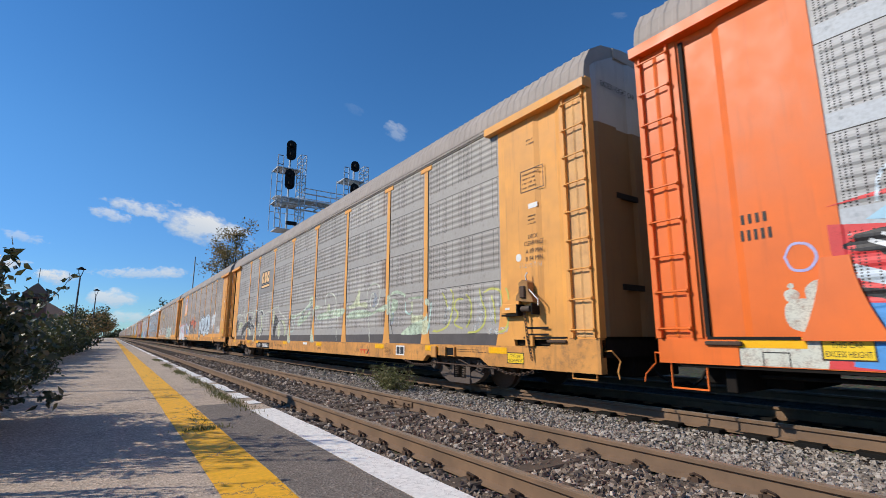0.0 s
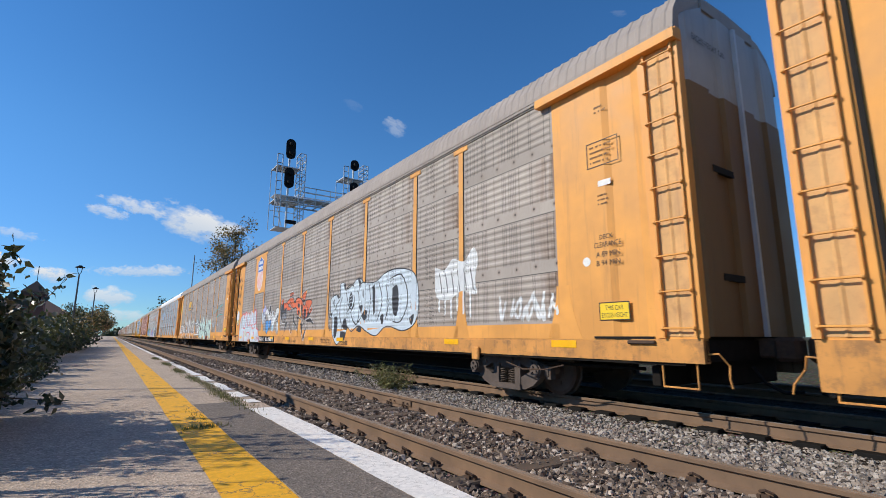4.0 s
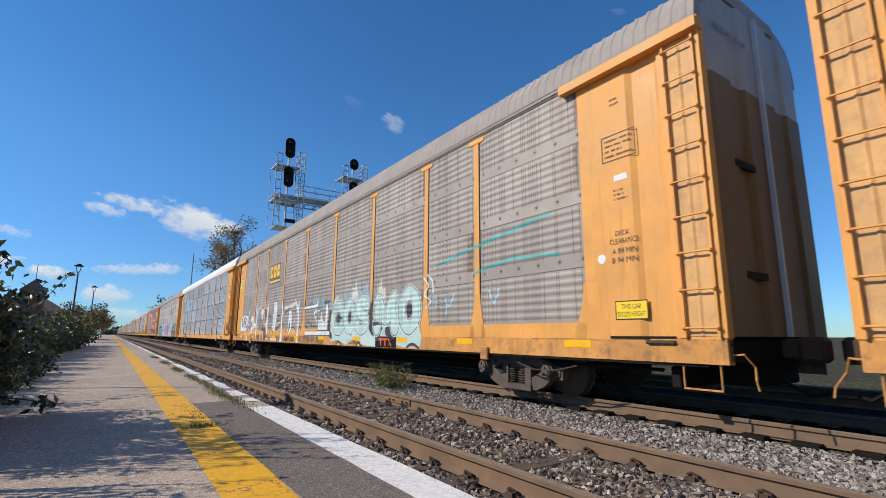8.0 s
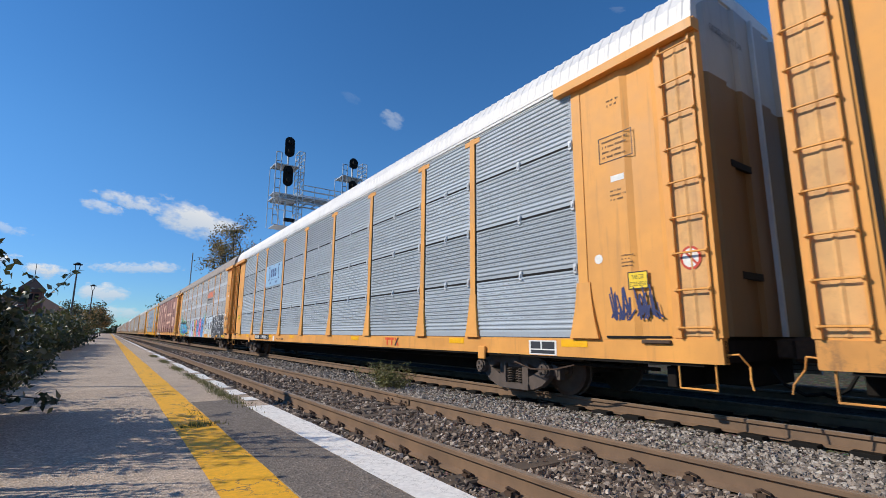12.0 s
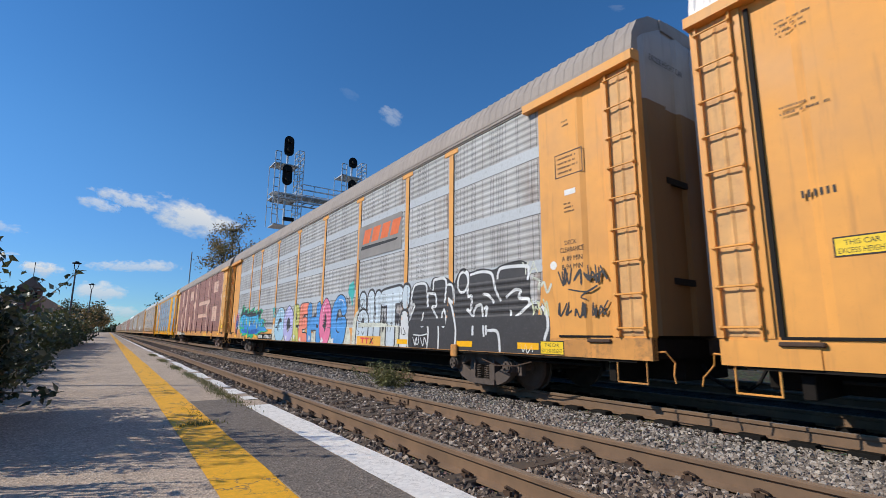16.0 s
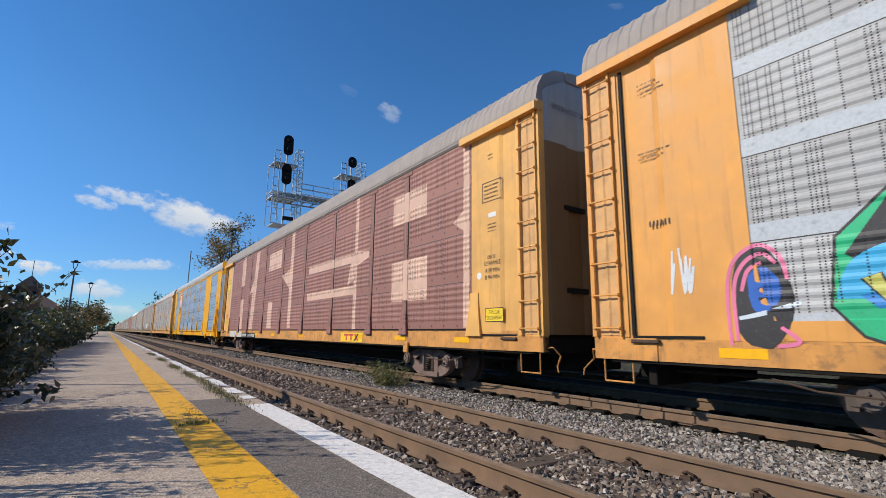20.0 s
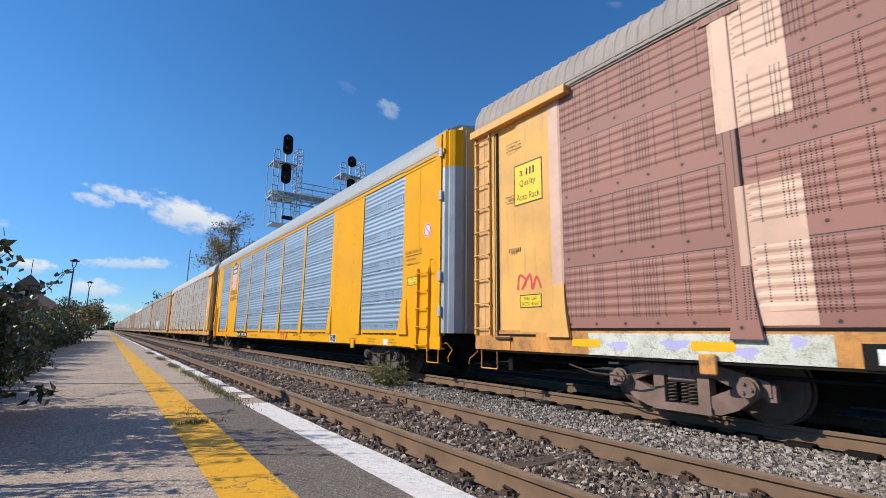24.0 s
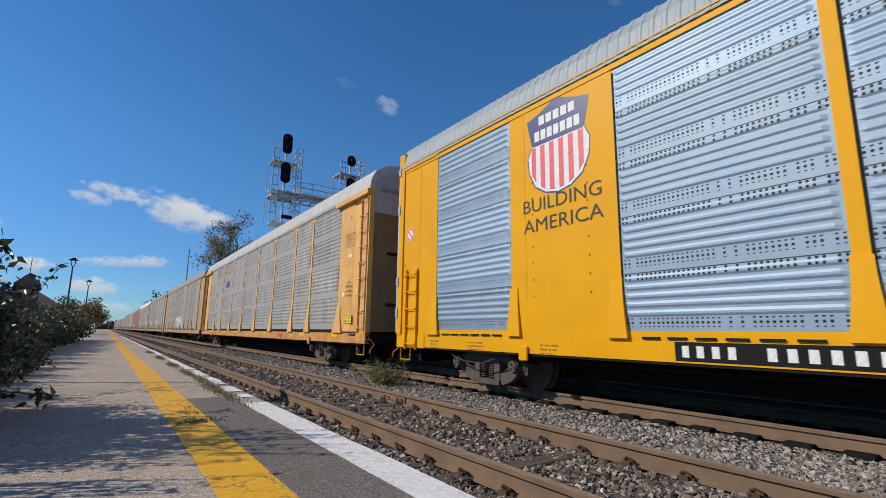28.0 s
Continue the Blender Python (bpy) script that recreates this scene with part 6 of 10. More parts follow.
lines_of_bars(car1, 6.65, 6.32, 0.55, 0.74, 6, seed=9)
lines_of_bars(car1, 21.35, 20.85, 0.54, 0.72, 6, seed=19)
lines_of_bars(car1, 3.5, 2.55, 0.69, 0.77, 2, seed=20)
lines_of_bars(car1, 24.3, 23.5, 0.69, 0.78, 2, seed=21)
lines_of_bars(car1, 11.6, 11.2, 0.55, 0.66, 3, seed=22)
loop(car1, [(23.41, 1.4), (22.97, 1.62), (22.44, 1.76), (21.91, 1.76), (21.51, 1.55), (21.44, 1.32), (21.73, 1.36), (22.15, 1.44), (22.63, 1.37), (23.18, 1.08), (23.57, 1.12)], G_HATCH, 0.23)
loop(car1, [(20.44, 2.14), (20.28, 2.24), (20.12, 2.04), (20.05, 1.79), (20.13, 1.27), (20.02, 1.13), (20.17, 1.08), (20.28, 1.32), (20.41, 1.48), (20.42, 1.78)], G_HATCH, 0.26)
loop(car1, [(22.04, 1.96), (21.81, 2.06), (21.48, 1.96), (21.43, 1.84), (21.76, 1.82)], G_HATCH, 0.29)
loop(car1, [(24.95, 1.79), (24.63, 1.93), (24.33, 1.59), (24.64, 1.21), (24.99, 1.3)], G_HATCH, 0.32)
loop(car1, [(19.59, 2.23), (19.31, 2.17), (19.09, 2.04), (19.19, 2), (19.42, 2.1), (19.65, 2.12)], G_HATCH, 0.35)
loop(car1, [(21.32, 1.65), (20.86, 1.54), (20.71, 1.39), (21.09, 1.47), (21.36, 1.51)], G_HATCH, 0.38)
loop(car1, [(19.34, 1.28), (19.07, 1.42), (18.99, 1.3), (19.17, 1.11), (19.43, 1.12)], G_HATCH, 0.41)
loop(car1, [(24.39, 1.59), (23.92, 1.8), (23.39, 1.74), (23.25, 1.59), (23.77, 1.49), (24.22, 1.35)], G_PALE, 0.44)
loop(car1, [(19.74, 2.02), (19.5, 2.03), (19.31, 1.89), (19.2, 1.64), (19.24, 1.44), (19.39, 1.2), (19.6, 1.18), (19.63, 1.25), (19.43, 1.41), (19.37, 1.66), (19.48, 1.89)], G_PALE, 0.47)
loop(car1, [(19.96, 1.66), (19.85, 1.69), (19.76, 1.59), (19.77, 1.43), (19.86, 1.28), (19.92, 1.31), (19.91, 1.54)], G_PALE, 0.50)
loop(car1, [(20.77, 1.4), (20.57, 1.31), (20.5, 1.04), (20.59, 0.79), (20.85, 0.78), (20.72, 1.09)], G_PALE, 0.53)
loop(car1, [(20.98, 2.04), (20.88, 2.19), (20.8, 2.23), (20.88, 1.94), (21.06, 1.82), (21.12, 1.86)], G_PALE, 0.56)
loop(car1, [(22.86, 1.97), (22.72, 2.04), (22.69, 1.84), (22.49, 1.72), (22.58, 1.66), (22.83, 1.78)], G_PALE, 0.59)
loop(car1, [(21.87, 1.31), (21.53, 1.3), (21.48, 1.15), (21.68, 1.1)], G_PALE, 0.62)
stroke(car1, [(24.84, 0.89), (25.24, 1.14), (25.23, 1.72), (24.95, 2.13), (24.31, 2.21), (23.53, 2.15), (23.27, 2.36), (23.12, 2.36), (23.07, 2.05), (22.81, 2)], 0.055, G_PALEW, 2.45)
stroke(car1, [(24.64, 1.29), (24.57, 1.68), (23.97, 1.8), (23.44, 1.74), (23.21, 1.57), (23.56, 1.48), (24.04, 1.39), (24.34, 1.13)], 0.045, G_PALEW, 2.48)
stroke(car1, [(22.86, 1.97), (22.67, 2.14), (22.29, 2.24), (21.8, 2.25), (21.15, 2.17), (21.12, 1.94), (21.21, 1.8)], 0.055, G_PALEW, 2.51)
stroke(car1, [(22.32, 1.8), (21.9, 1.81), (21.57, 1.67), (21.42, 1.46), (21.4, 1.21), (21.49, 1.01)], 0.055, G_PALEW, 2.54)
stroke(car1, [(23.19, 0.91), (23, 1.11), (22.47, 1.36), (22.01, 1.42), (21.6, 1.34), (21.48, 1.18), (21.62, 1.07), (21.81, 1.16), (21.87, 1.34)], 0.05, G_PALEW, 2.57)
stroke(car1, [(21.21, 1.8), (20.98, 2.06), (20.94, 2.25), (20.63, 2.31), (20.53, 2.29), (20.19, 2.25), (20.09, 2.11)], 0.06, G_PALEW, 2.60)
stroke(car1, [(21.19, 1.7), (20.86, 1.59), (20.65, 1.49), (20.62, 1.29), (20.73, 0.99), (20.77, 0.79)], 0.06, G_PALEW, 2.63)
stroke(car1, [(20.09, 2.11), (19.84, 2.21), (19.52, 2.24), (19.3, 2.21), (19.11, 2.11), (18.99, 1.9), (18.99, 1.66), (19.1, 1.39), (19.36, 1.12), (19.55, 1.03), (19.58, 0.87)], 0.07, G_PALEW, 2.66)
stroke(car1, [(20.59, 1.57), (20.36, 1.47), (20.2, 1.27), (20.18, 1.04)], 0.05, G_PALEW, 2.69)
stroke(car1, [(18.99, 1.92), (18.87, 2.04)], 0.06, G_MINT, 2.72)
stroke(car1, [(19.96, 1.63), (19.85, 1.71), (19.74, 1.61), (19.75, 1.43), (19.86, 1.26)], 0.03, G_CHAR, 2.75)
stroke(car1, [(24.58, 1.25), (24.42, 1.66), (23.92, 1.83), (23.39, 1.77)], 0.025, G_CHAR, 2.78)
stroke(car1, [(23.26, 1.39), (22.79, 1.64), (22.29, 1.75), (21.84, 1.75), (21.51, 1.6)], 0.03, G_CHAR, 2.81)
stroke(car1, [(20.56, 1.95), (20.47, 1.84), (20.51, 1.64), (20.47, 1.28), (20.4, 1.09)], 0.025, G_CHAR, 2.84)
loop(car1, [(17.03, 1.96), (16.62, 1.78), (16.44, 1.57), (16.84, 1.32), (16.95, 0.92), (17.27, 1.19)], G_HATCH, 1.07)
loop(car1, [(16.2, 1.69), (15.72, 1.65), (15.42, 1.46), (15.34, 1.22), (15.46, 1.02), (15.59, 1.08), (15.58, 1.34), (15.81, 1.54)], G_PALE, 1.10)
loop(car1, [(16.54, 1.38), (16.39, 1.54), (16.21, 1.37), (16.2, 1.14), (16.35, 0.99), (16.5, 1.08)], G_PALE, 1.13)
loop(car1, [(17.41, 2.14), (17.19, 2.08), (17.15, 1.61), (17.31, 1.62)], G_PALE, 1.16)
stroke(car1, [(18.78, 2.07), (18.22, 2.14), (17.77, 2.1), (17.47, 2.22), (16.91, 2.26), (16.66, 2.27), (16.6, 2.34), (16.53, 2.11), (16.14, 1.94), (15.63, 1.8), (15.25, 1.65)], 0.055, G_PALEW, 2.99)
stroke(car1, [(16.8, 0.99), (16.79, 1.32), (16.68, 1.45), (16.39, 1.57), (16.17, 1.43), (16.11, 1.11), (16.32, 0.92)], 0.04, G_PALEW, 3.02)
stroke(car1, [(16.29, 1.71), (15.9, 1.54), (15.66, 1.35), (15.6, 1.05)], 0.03, G_CHAR, 3.05)
loop(car1, [(14.71, 1.86), (14.19, 1.83), (13.64, 1.92), (13.16, 2), (12.72, 2.13), (12.59, 2.32), (12.54, 2.44), (12.28, 2.42), (12.29, 2.26), (12.35, 2.15), (12.5, 2.05), (12.82, 1.99), (13.16, 1.91), (13.45, 1.85), (13.86, 1.77), (14.32, 1.71), (14.69, 1.75)], G_GLAZE, 1.28)
loop(car1, [(13.2, 1.97), (12.61, 2.1), (12.52, 2.29), (12.37, 2.31), (12.36, 2.03), (12.63, 1.96), (12.9, 1.97)], G_HAZE, 1.31)
loop(car1, [(13.85, 1.57), (13.55, 1.74), (13.22, 1.75), (12.84, 1.8), (12.55, 1.93), (12.46, 1.83), (12.77, 1.66), (13.2, 1.53), (13.58, 1.41), (13.84, 1.38)], G_GLAZE, 1.34)
loop(car1, [(13.44, 1.87), (13.07, 1.94), (13.19, 1.66), (13.37, 1.63)], G_HAZE, 1.37)
stroke(car1, [(14.7, 1.53), (14.57, 1.68), (14.32, 1.71), (14.21, 1.6), (14.41, 1.25), (14.6, 1.18), (14.73, 1.2)], 0.04, G_MINT, 3.20)
stroke(car1, [(13.42, 1.63), (13.21, 1.87), (12.89, 2.05), (12.54, 2.1), (12.28, 2.17)], 0.05, G_GLAZE, 3.23)
loop(car1, [(12.22, 1.96), (12.07, 1.92), (12.13, 1.63), (12.22, 1.34), (12.18, 1.18), (12.05, 0.96), (11.95, 0.82), (12.32, 0.81), (12.33, 1), (12.23, 1.61)], G_FILM, 1.46)
loop(car1, [(15, 1.49), (14.86, 1.26), (14.77, 1.04), (14.66, 0.78), (14.96, 0.77), (15.08, 0.99)], G_FILM, 1.49)
loop(car1, [(12.03, 2.05), (11.55, 2.07), (11.56, 1.96), (11.8, 1.93), (12.04, 1.97)], G_GLAZE, 1.52)
stroke(car1, [(12.11, 1.9), (12.2, 1.56), (12.24, 1.38), (12.17, 1.22)], 0.02, G_CHAR, 3.35)
stroke(car1, [(14.83, 1.7), (15.04, 1.61), (15.01, 1.49), (14.81, 1.48)], 0.02, G_CHAR, 3.38)
stroke(car1, [(11.89, 2.06), (11.3, 1.98)], 0.05, G_PALEW, 3.41)
stroke(car1, [(11.02, 2.03), (10.96, 2.34), (10.54, 2.4), (10.16, 2.25), (10.07, 1.95), (10.35, 1.7), (10.84, 1.77), (10.91, 1.98)], 0.055, G_PALEW, 3.44)
loop(car1, [(10.81, 2.01), (10.69, 2.09), (10.55, 1.95), (10.62, 1.69), (10.77, 1.75)], G_PALE, 1.67)
loop(car1, [(11.8, 1.67), (11.3, 1.78), (9.46, 1.86), (9.47, 1.66), (10.02, 1.6), (11.46, 1.56)], G_GLAZE, 1.70)
stroke(car1, [(11.46, 1.47), (11.3, 1.69), (10.15, 1.63), (9.89, 1.57), (9.96, 1.37)], 0.04, G_PALEW, 3.53)
stroke(car1, [(9.96, 1.22), (9.91, 0.86)], 0.03, G_PALEW, 3.56)
loop(car1, [(9.1, 1.9), (8.75, 1.95), (8.45, 2.2), (8.39, 2.31), (8.25, 2.32), (8.27, 1.97), (7.83, 1.96), (7.76, 1.78), (8.28, 1.86), (8.86, 1.81)], G_PALE, 1.79)
loop(car1, [(9.11, 1.64), (8.66, 1.76), (7.76, 1.72), (7.45, 1.66), (6.65, 1.83), (6.66, 1.66), (7.16, 1.64), (7.78, 1.53), (8.98, 1.52)], G_GLAZE, 1.82)
loop(car1, [(7.49, 2.21), (7.23, 2.14), (7.14, 1.94), (7.29, 1.8), (7.44, 1.82), (7.35, 2.03)], G_HAZE, 1.85)
stroke(car1, [(7.75, 1.88), (7.79, 2.18), (7.6, 2.39), (7.32, 2.42), (7.04, 2.33), (7.01, 2.08), (7.15, 1.82), (7.45, 1.76), (7.59, 1.93), (7.5, 2.14), (7.38, 2.16), (7.35, 2.03)], 0.05, G_PALEW, 3.68)
stroke(car1, [(7.69, 1.55), (7.6, 1.17), (7.55, 0.86)], 0.04, G_PALEW, 3.71)
loop(car1, [(6.57, 2.04), (6.41, 2.05), (6.43, 1.61), (6.59, 1.59)], G_FILM, 1.94)
stroke(car1, [(6.38, 1.47), (6.36, 1.31), (6.25, 1.07)], 0.025, G_CHAR, 3.77)
stroke(car1, [(6.37, 2.07), (6.12, 2.11), (5.81, 2.05), (5.62, 1.96)], 0.08, G_GLAZE, 3.80)
loop(car1, [(6.31, 1.96), (6.03, 1.89), (6, 1.71), (6.17, 1.59), (6.28, 1.3), (6.37, 1.58)], G_GLAZE, 2.03)
loop(car1, [(6.31, 1.6), (6.17, 1.56), (6.25, 1.28), (6.33, 1.39)], G_HAZE, 2.06)
stroke(car1, [(5.62, 1.82), (5.61, 1.62), (5.44, 1.53), (5.3, 1.59)], 0.05, G_MINT, 3.89)
stroke(car1, [(5.49, 1.9), (5.19, 1.9), (4.8, 1.89)], 0.05, G_GLAZE, 3.92)
loop(car1, [(5.37, 1.81), (5.26, 1.8), (5.26, 1.51), (4.81, 1.48), (4.82, 1.39), (5.31, 1.31), (5.33, 1.5)], G_PALE, 2.15)
loop(car1, [(5.81, 1.09), (5.38, 1.27), (4.82, 1.37), (4.86, 1.08), (5.72, 1.04)], G_GLAZE, 2.18)
loop(car1, [(4.72, 1.86), (4.58, 1.82), (4.57, 1.69), (4.72, 1.73)], G_FILM, 2.21)
loop(car1, [(4.81, 1.39), (4.64, 1.46), (4.57, 1.23), (4.62, 1.07), (4.87, 1.08)], G_PALE, 2.24)
stroke(car1, [(4.81, 1.35), (4.64, 1.42), (4.65, 1.51)], 0.03, G_MINT, 4.07)
stroke(car1, [(4.62, 1.07), (4.55, 1.23), (4.53, 1.48)], 0.03, G_MINT, 4.10)
stroke(car1, [(4.61, 1.11), (4.49, 1.55), (4.47, 1.76)], 0.05, G_MINT, 4.13)
loop(car1, [(4.42, 1.13), (4.3, 1.15), (4.3, 1.1), (4.41, 1.1)], G_OLIVE, 2.36)
stroke(car1, [(14.23, 1.19), (14.46, 1.64), (13.14, 2), (12.39, 2.25), (12.25, 2.09)], 0.04, G_PALEW, 4.19)
flat(car1, "paper_label", [rect(13.1, 12.65, 0.72, 0.80)], CHALK, 1)
stroke(car1, [(3.73, 1.98), (3.64, 1.89), (3.64, 1.65), (3.74, 1.35), (3.91, 1.19), (4.3, 1.1)], 0.045, G_OLIVE, 3.00)
stroke(car1, [(4.03, 1.93), (3.91, 1.78), (3.83, 1.61)], 0.045, G_OLIVE, 3.03)
stroke(car1, [(3.29, 1.75), (3.5, 1.75), (3.58, 1.6), (3.46, 1.44), (3.59, 1.26), (3.31, 1.16)], 0.045, G_OLIVE, 3.06)
stroke(car1, [(3.17, 1.84), (3.02, 1.65), (3.04, 1.37), (3.19, 1.18)], 0.045, G_OLIVE, 3.09)
stroke(car1, [(2.76, 1.92), (2.68, 1.67), (2.58, 1.48), (2.62, 1.26), (2.83, 1.11), (3.14, 1.08)], 0.045, G_OLIVE, 3.12)
stroke(car1, [(2.62, 1.83), (2.42, 1.89), (2.16, 1.83), (2.11, 1.66), (2.11, 1.49)], 0.045, G_OLIVE, 3.15)
stroke(car1, [(2.4, 1.76), (2.32, 1.55), (2.3, 1.24)], 0.045, G_OLIVE, 3.18)
stroke(car1, [(1.99, 1.87), (1.92, 1.73), (1.92, 1.35), (2.02, 1.13), (2.23, 1.08)], 0.045, G_OLIVE, 3.21)
loop(car1, [(2.93, 1.74), (2.62, 1.81), (2.55, 1.48), (2.72, 1.17), (2.98, 1.13), (2.82, 1.45)], G_FOG, 2.40)
loop(car1, [(3.88, 1.67), (3.62, 1.76), (3.65, 1.29), (3.98, 1.2)], G_FOG, 2.43)
loop(car1, [(2.48, 1.7), (2.34, 1.73), (2.28, 1.46), (2.35, 1.2), (2.47, 1.34)], G_FOG, 2.46)
loop(car1, [(2.49, 1.16), (2.06, 1.17), (1.93, 1.19), (2.03, 1.06), (2.5, 1.05)], G_FOG, 2.49)
loop(car1, [(2.25, 1.72), (2.12, 1.73), (2.12, 1.54), (2.23, 1.52)], G_FOG, 2.52)
mud = random.Random(44)
for y, z, n in ((24.3, 0.62, 9), (23.2, 0.7, 5), (21.0, 0.66, 7), (20.55, 1.3, 9), (20.5, 0.95, 8), (22.2, 1.1, 4)):
    for k in range(n):
        a, b = y + mud.uniform(-0.3, 0.3) * (0.3 if z > 0.9 else 1), z + mud.uniform(-0.12, 0.12)
        stroke(car1, [(a, b), (a - mud.uniform(0.02, 0.09), b - 0.05), (a - mud.uniform(0.03, 0.16), b - mud.uniform(0.06, 0.14))], mud.uniform(0.02, 0.045), G_DIRT, 2 + 0.05 * k, "mud_streak")
word(car1, "I Love You", 1.6, 1.08, 2.17, 2.27, G_FOG, 2)
flat(car1, "dark_slot", [rect(1.47, 0.98, 1.125, 1.16), rect(1.47, 0.98, 1.02, 1.05)], BLACK_PAINT, 1)

# -- shield car
EDGE[0] = 0.69
end_lettering(car2, 27.05, 13)
flat(car2, "emblem_plate", [rect(22.36, 20.42, 3.05, 5.0)], CREAM_YELLOW, 0, "yellow plate behind the shield")
shield(car2, 22.02, 20.98, 3.18, 4.85, SHIELD_BLUE, SHIELD_PINK, CHALK)
plate(car2, 20.9, 18.31, 0.70, 0.96, 4, 6, BLACK_PAINT)
tapes(car2, (21.9, 24.6, 18.5, 13.4, 10.8, 16.2, 4.9, 1.9))
word(car2, "FOR RESTRICTED LOADING ONLY", 12.7, 11.85, 0.84, 0.89, INK, 2)
word(car2, "SEE EQUIPMENT REGISTER", 12.6, 11.95, 0.75, 0.80, INK, 2)
plate_circle(car2, 17.05, 0.84, 0.15)
lading(car2, 16.2)
word(car2, "GSH80", 10.95, 10.45, 0.72, 0.84, INK, 4)
loop(car2, [(25.34, 0.66), (25.27, 1.52), (25.09, 1.9), (24.81, 2.12), (24.49, 2.14), (24.26, 2.01), (24.14, 2.17), (23.92, 2.19), (23.77, 2.04), (23.46, 2.17), (23.1, 1.96), (22.87, 2.2),
            (22.62, 2.24), (22.33, 2.08), (22.17, 2.24), (21.94, 2.25), (21.76, 2.1), (21.68, 1.63), (21.57, 1.31), (21.33, 1.3), (21.06, 1.04), (20.96, 0.66)], G_ICE, 0)
for k, pts in enumerate((
        [(25.3, 0.71), (25.32, 1.33), (25.16, 1.81), (24.81, 2.09), (24.38, 2.11), (24.21, 1.87), (24.14, 2.13), (23.92, 2.19), (23.77, 2.0), (23.9, 1.63), (24.02, 1.38), (24.24, 1.34), (24.53, 1.49)],
        [(24.53, 1.44), (24.2, 1.13), (24.06, 0.71)], [(23.83, 1.96), (23.56, 2.14), (23.23, 2.1), (22.98, 1.87), (22.88, 1.56), (22.83, 1.11), (22.86, 0.72)],
        [(23.58, 1.77), (23.45, 1.52), (23.14, 1.5), (23.03, 1.72)], [(23.53, 1.16), (23.4, 0.96), (23.19, 0.74), (23.02, 0.82), (22.95, 1.11), (23.53, 1.16)],
        [(22.76, 1.55), (22.53, 1.5), (22.31, 1.55), (22.22, 1.72), (22.22, 2.07), (22.34, 1.98)], [(22.81, 1.85), (22.75, 2.15), (22.5, 2.22)],
        [(22.27, 2.0), (22.21, 2.17), (21.94, 2.25), (21.73, 2.03), (21.7, 1.8), (21.65, 1.63), (22.1, 1.5)], [(22.76, 1.51), (22.22, 1.31), (22.11, 1.04), (22.21, 0.71)],
        [(22.16, 1.3), (21.95, 1.39)], [(21.66, 1.6), (21.6, 1.28), (21.94, 1.23), (21.99, 0.97)], [(21.6, 1.31), (21.28, 1.27), (21.1, 1.09), (21.01, 0.87), (20.96, 0.69)])):
    stroke(car2, pts, 0.075 if k in (0, 7, 11) else 0.05, G_RED, 1 + 0.1 * k)
blob(car2, 23.9, 1.1, 0.3, 0.2, G_PALEW, 0.5, 5, 0.4)
blob(car2, 22.4, 1.0, 0.2, 0.25, G_WHITE, 0.5, 6, 0.4)
stroke(car2, [(21.8, 0.75), (21.6, 0.95), (21.5, 0.75), (21.35, 0.93), (21.25, 0.75), (21.1, 0.9), (21.0, 0.72)], 0.025, G_RED, 4)
blob(car2, 25.85, 1.95, 0.34, 0.42, G_CHAR, 1, 4, 0.12)
blob(car2, 25.85, 1.95, 0.31, 0.39, G_WHITE, 1.4, 4, 0.12)
height_sign(car2, 25.8, 1.72, 0.3, 0.2)
for k in range(4):
    tag(car2, 26.3, 25.45, 3.9 - 0.42 * k, 4.25 - 0.42 * k, G_BLACK, 60 + k, 4, 0.03)
# purple, blue and black scrawl beyond the shield
blob(car2, 20.2, 2.0, 0.3, 0.35, G_LILAC, 0, 21, 0.3)
for k, (m, pts) in enumerate((
        (G_WHITE, [(20.13, 2.02), (19.95, 2.18), (19.72, 2.2), (19.47, 2.04), (19.38, 1.86), (19.35, 1.61), (19.5, 1.62), (19.59, 1.79), (19.85, 1.95), (20.02, 1.92)]),
        (G_WHITE, [(19.31, 2.14), (19.07, 2.09), (19.09, 1.87), (18.97, 1.66), (19.03, 1.39), (19.27, 1.28), (19.45, 1.53), (19.45, 1.86)]),
        (G_WHITE, [(18.94, 2.05), (18.63, 2.05), (18.53, 1.77), (18.35, 2.01), (18.19, 2.17), (17.8, 2.13), (17.82, 1.94), (18.04, 1.79), (18.31, 1.64), (18.56, 1.37), (18.69, 1.26), (18.89, 1.42), (19.01, 1.74)]),
        (G_MID, [(19.92, 1.65), (19.44, 1.65), (19.36, 1.36), (19.53, 1.08), (19.78, 1.17)]), (G_MID, [(19.29, 1.64), (18.97, 1.66), (19.12, 1.35), (19.27, 1.32)]), (G_SKY, [(18.85, 1.38), (18.55, 1.48), (18.66, 1.19), (18.91, 1.27)]),
        (G_ICE, [(18.13, 1.59), (17.82, 1.5), (17.87, 1.01), (18.08, 1.35)]), (G_BLACK, [(19.41, 2.24), (19.3, 2.35), (19.15, 2.29), (19.12, 2.08), (19.28, 1.89), (19.37, 1.94)]), (G_BLACK, [(18.72, 2.02), (18.59, 2.05), (18.61, 1.78)]),
        (G_BLACK, [(18.06, 1.87), (17.82, 1.94), (18.05, 1.66), (18.47, 1.55), (18.23, 1.67)]), (G_CHAR, [(18.61, 1.3), (18.45, 1.33), (18.75, 1.04)]), (G_BLACK, [(20.14, 1.84), (19.85, 1.9), (19.81, 1.64)]), (G_CHAR, [(18.15, 1.35), (17.97, 1.04), (18.1, 1.11)]))):
    loop(car2, pts, m, 0.5 + 0.3 * k, G_BLACK if m in (G_WHITE, G_MID, G_ICE) else G_WHITE, 0.028, k < 8)
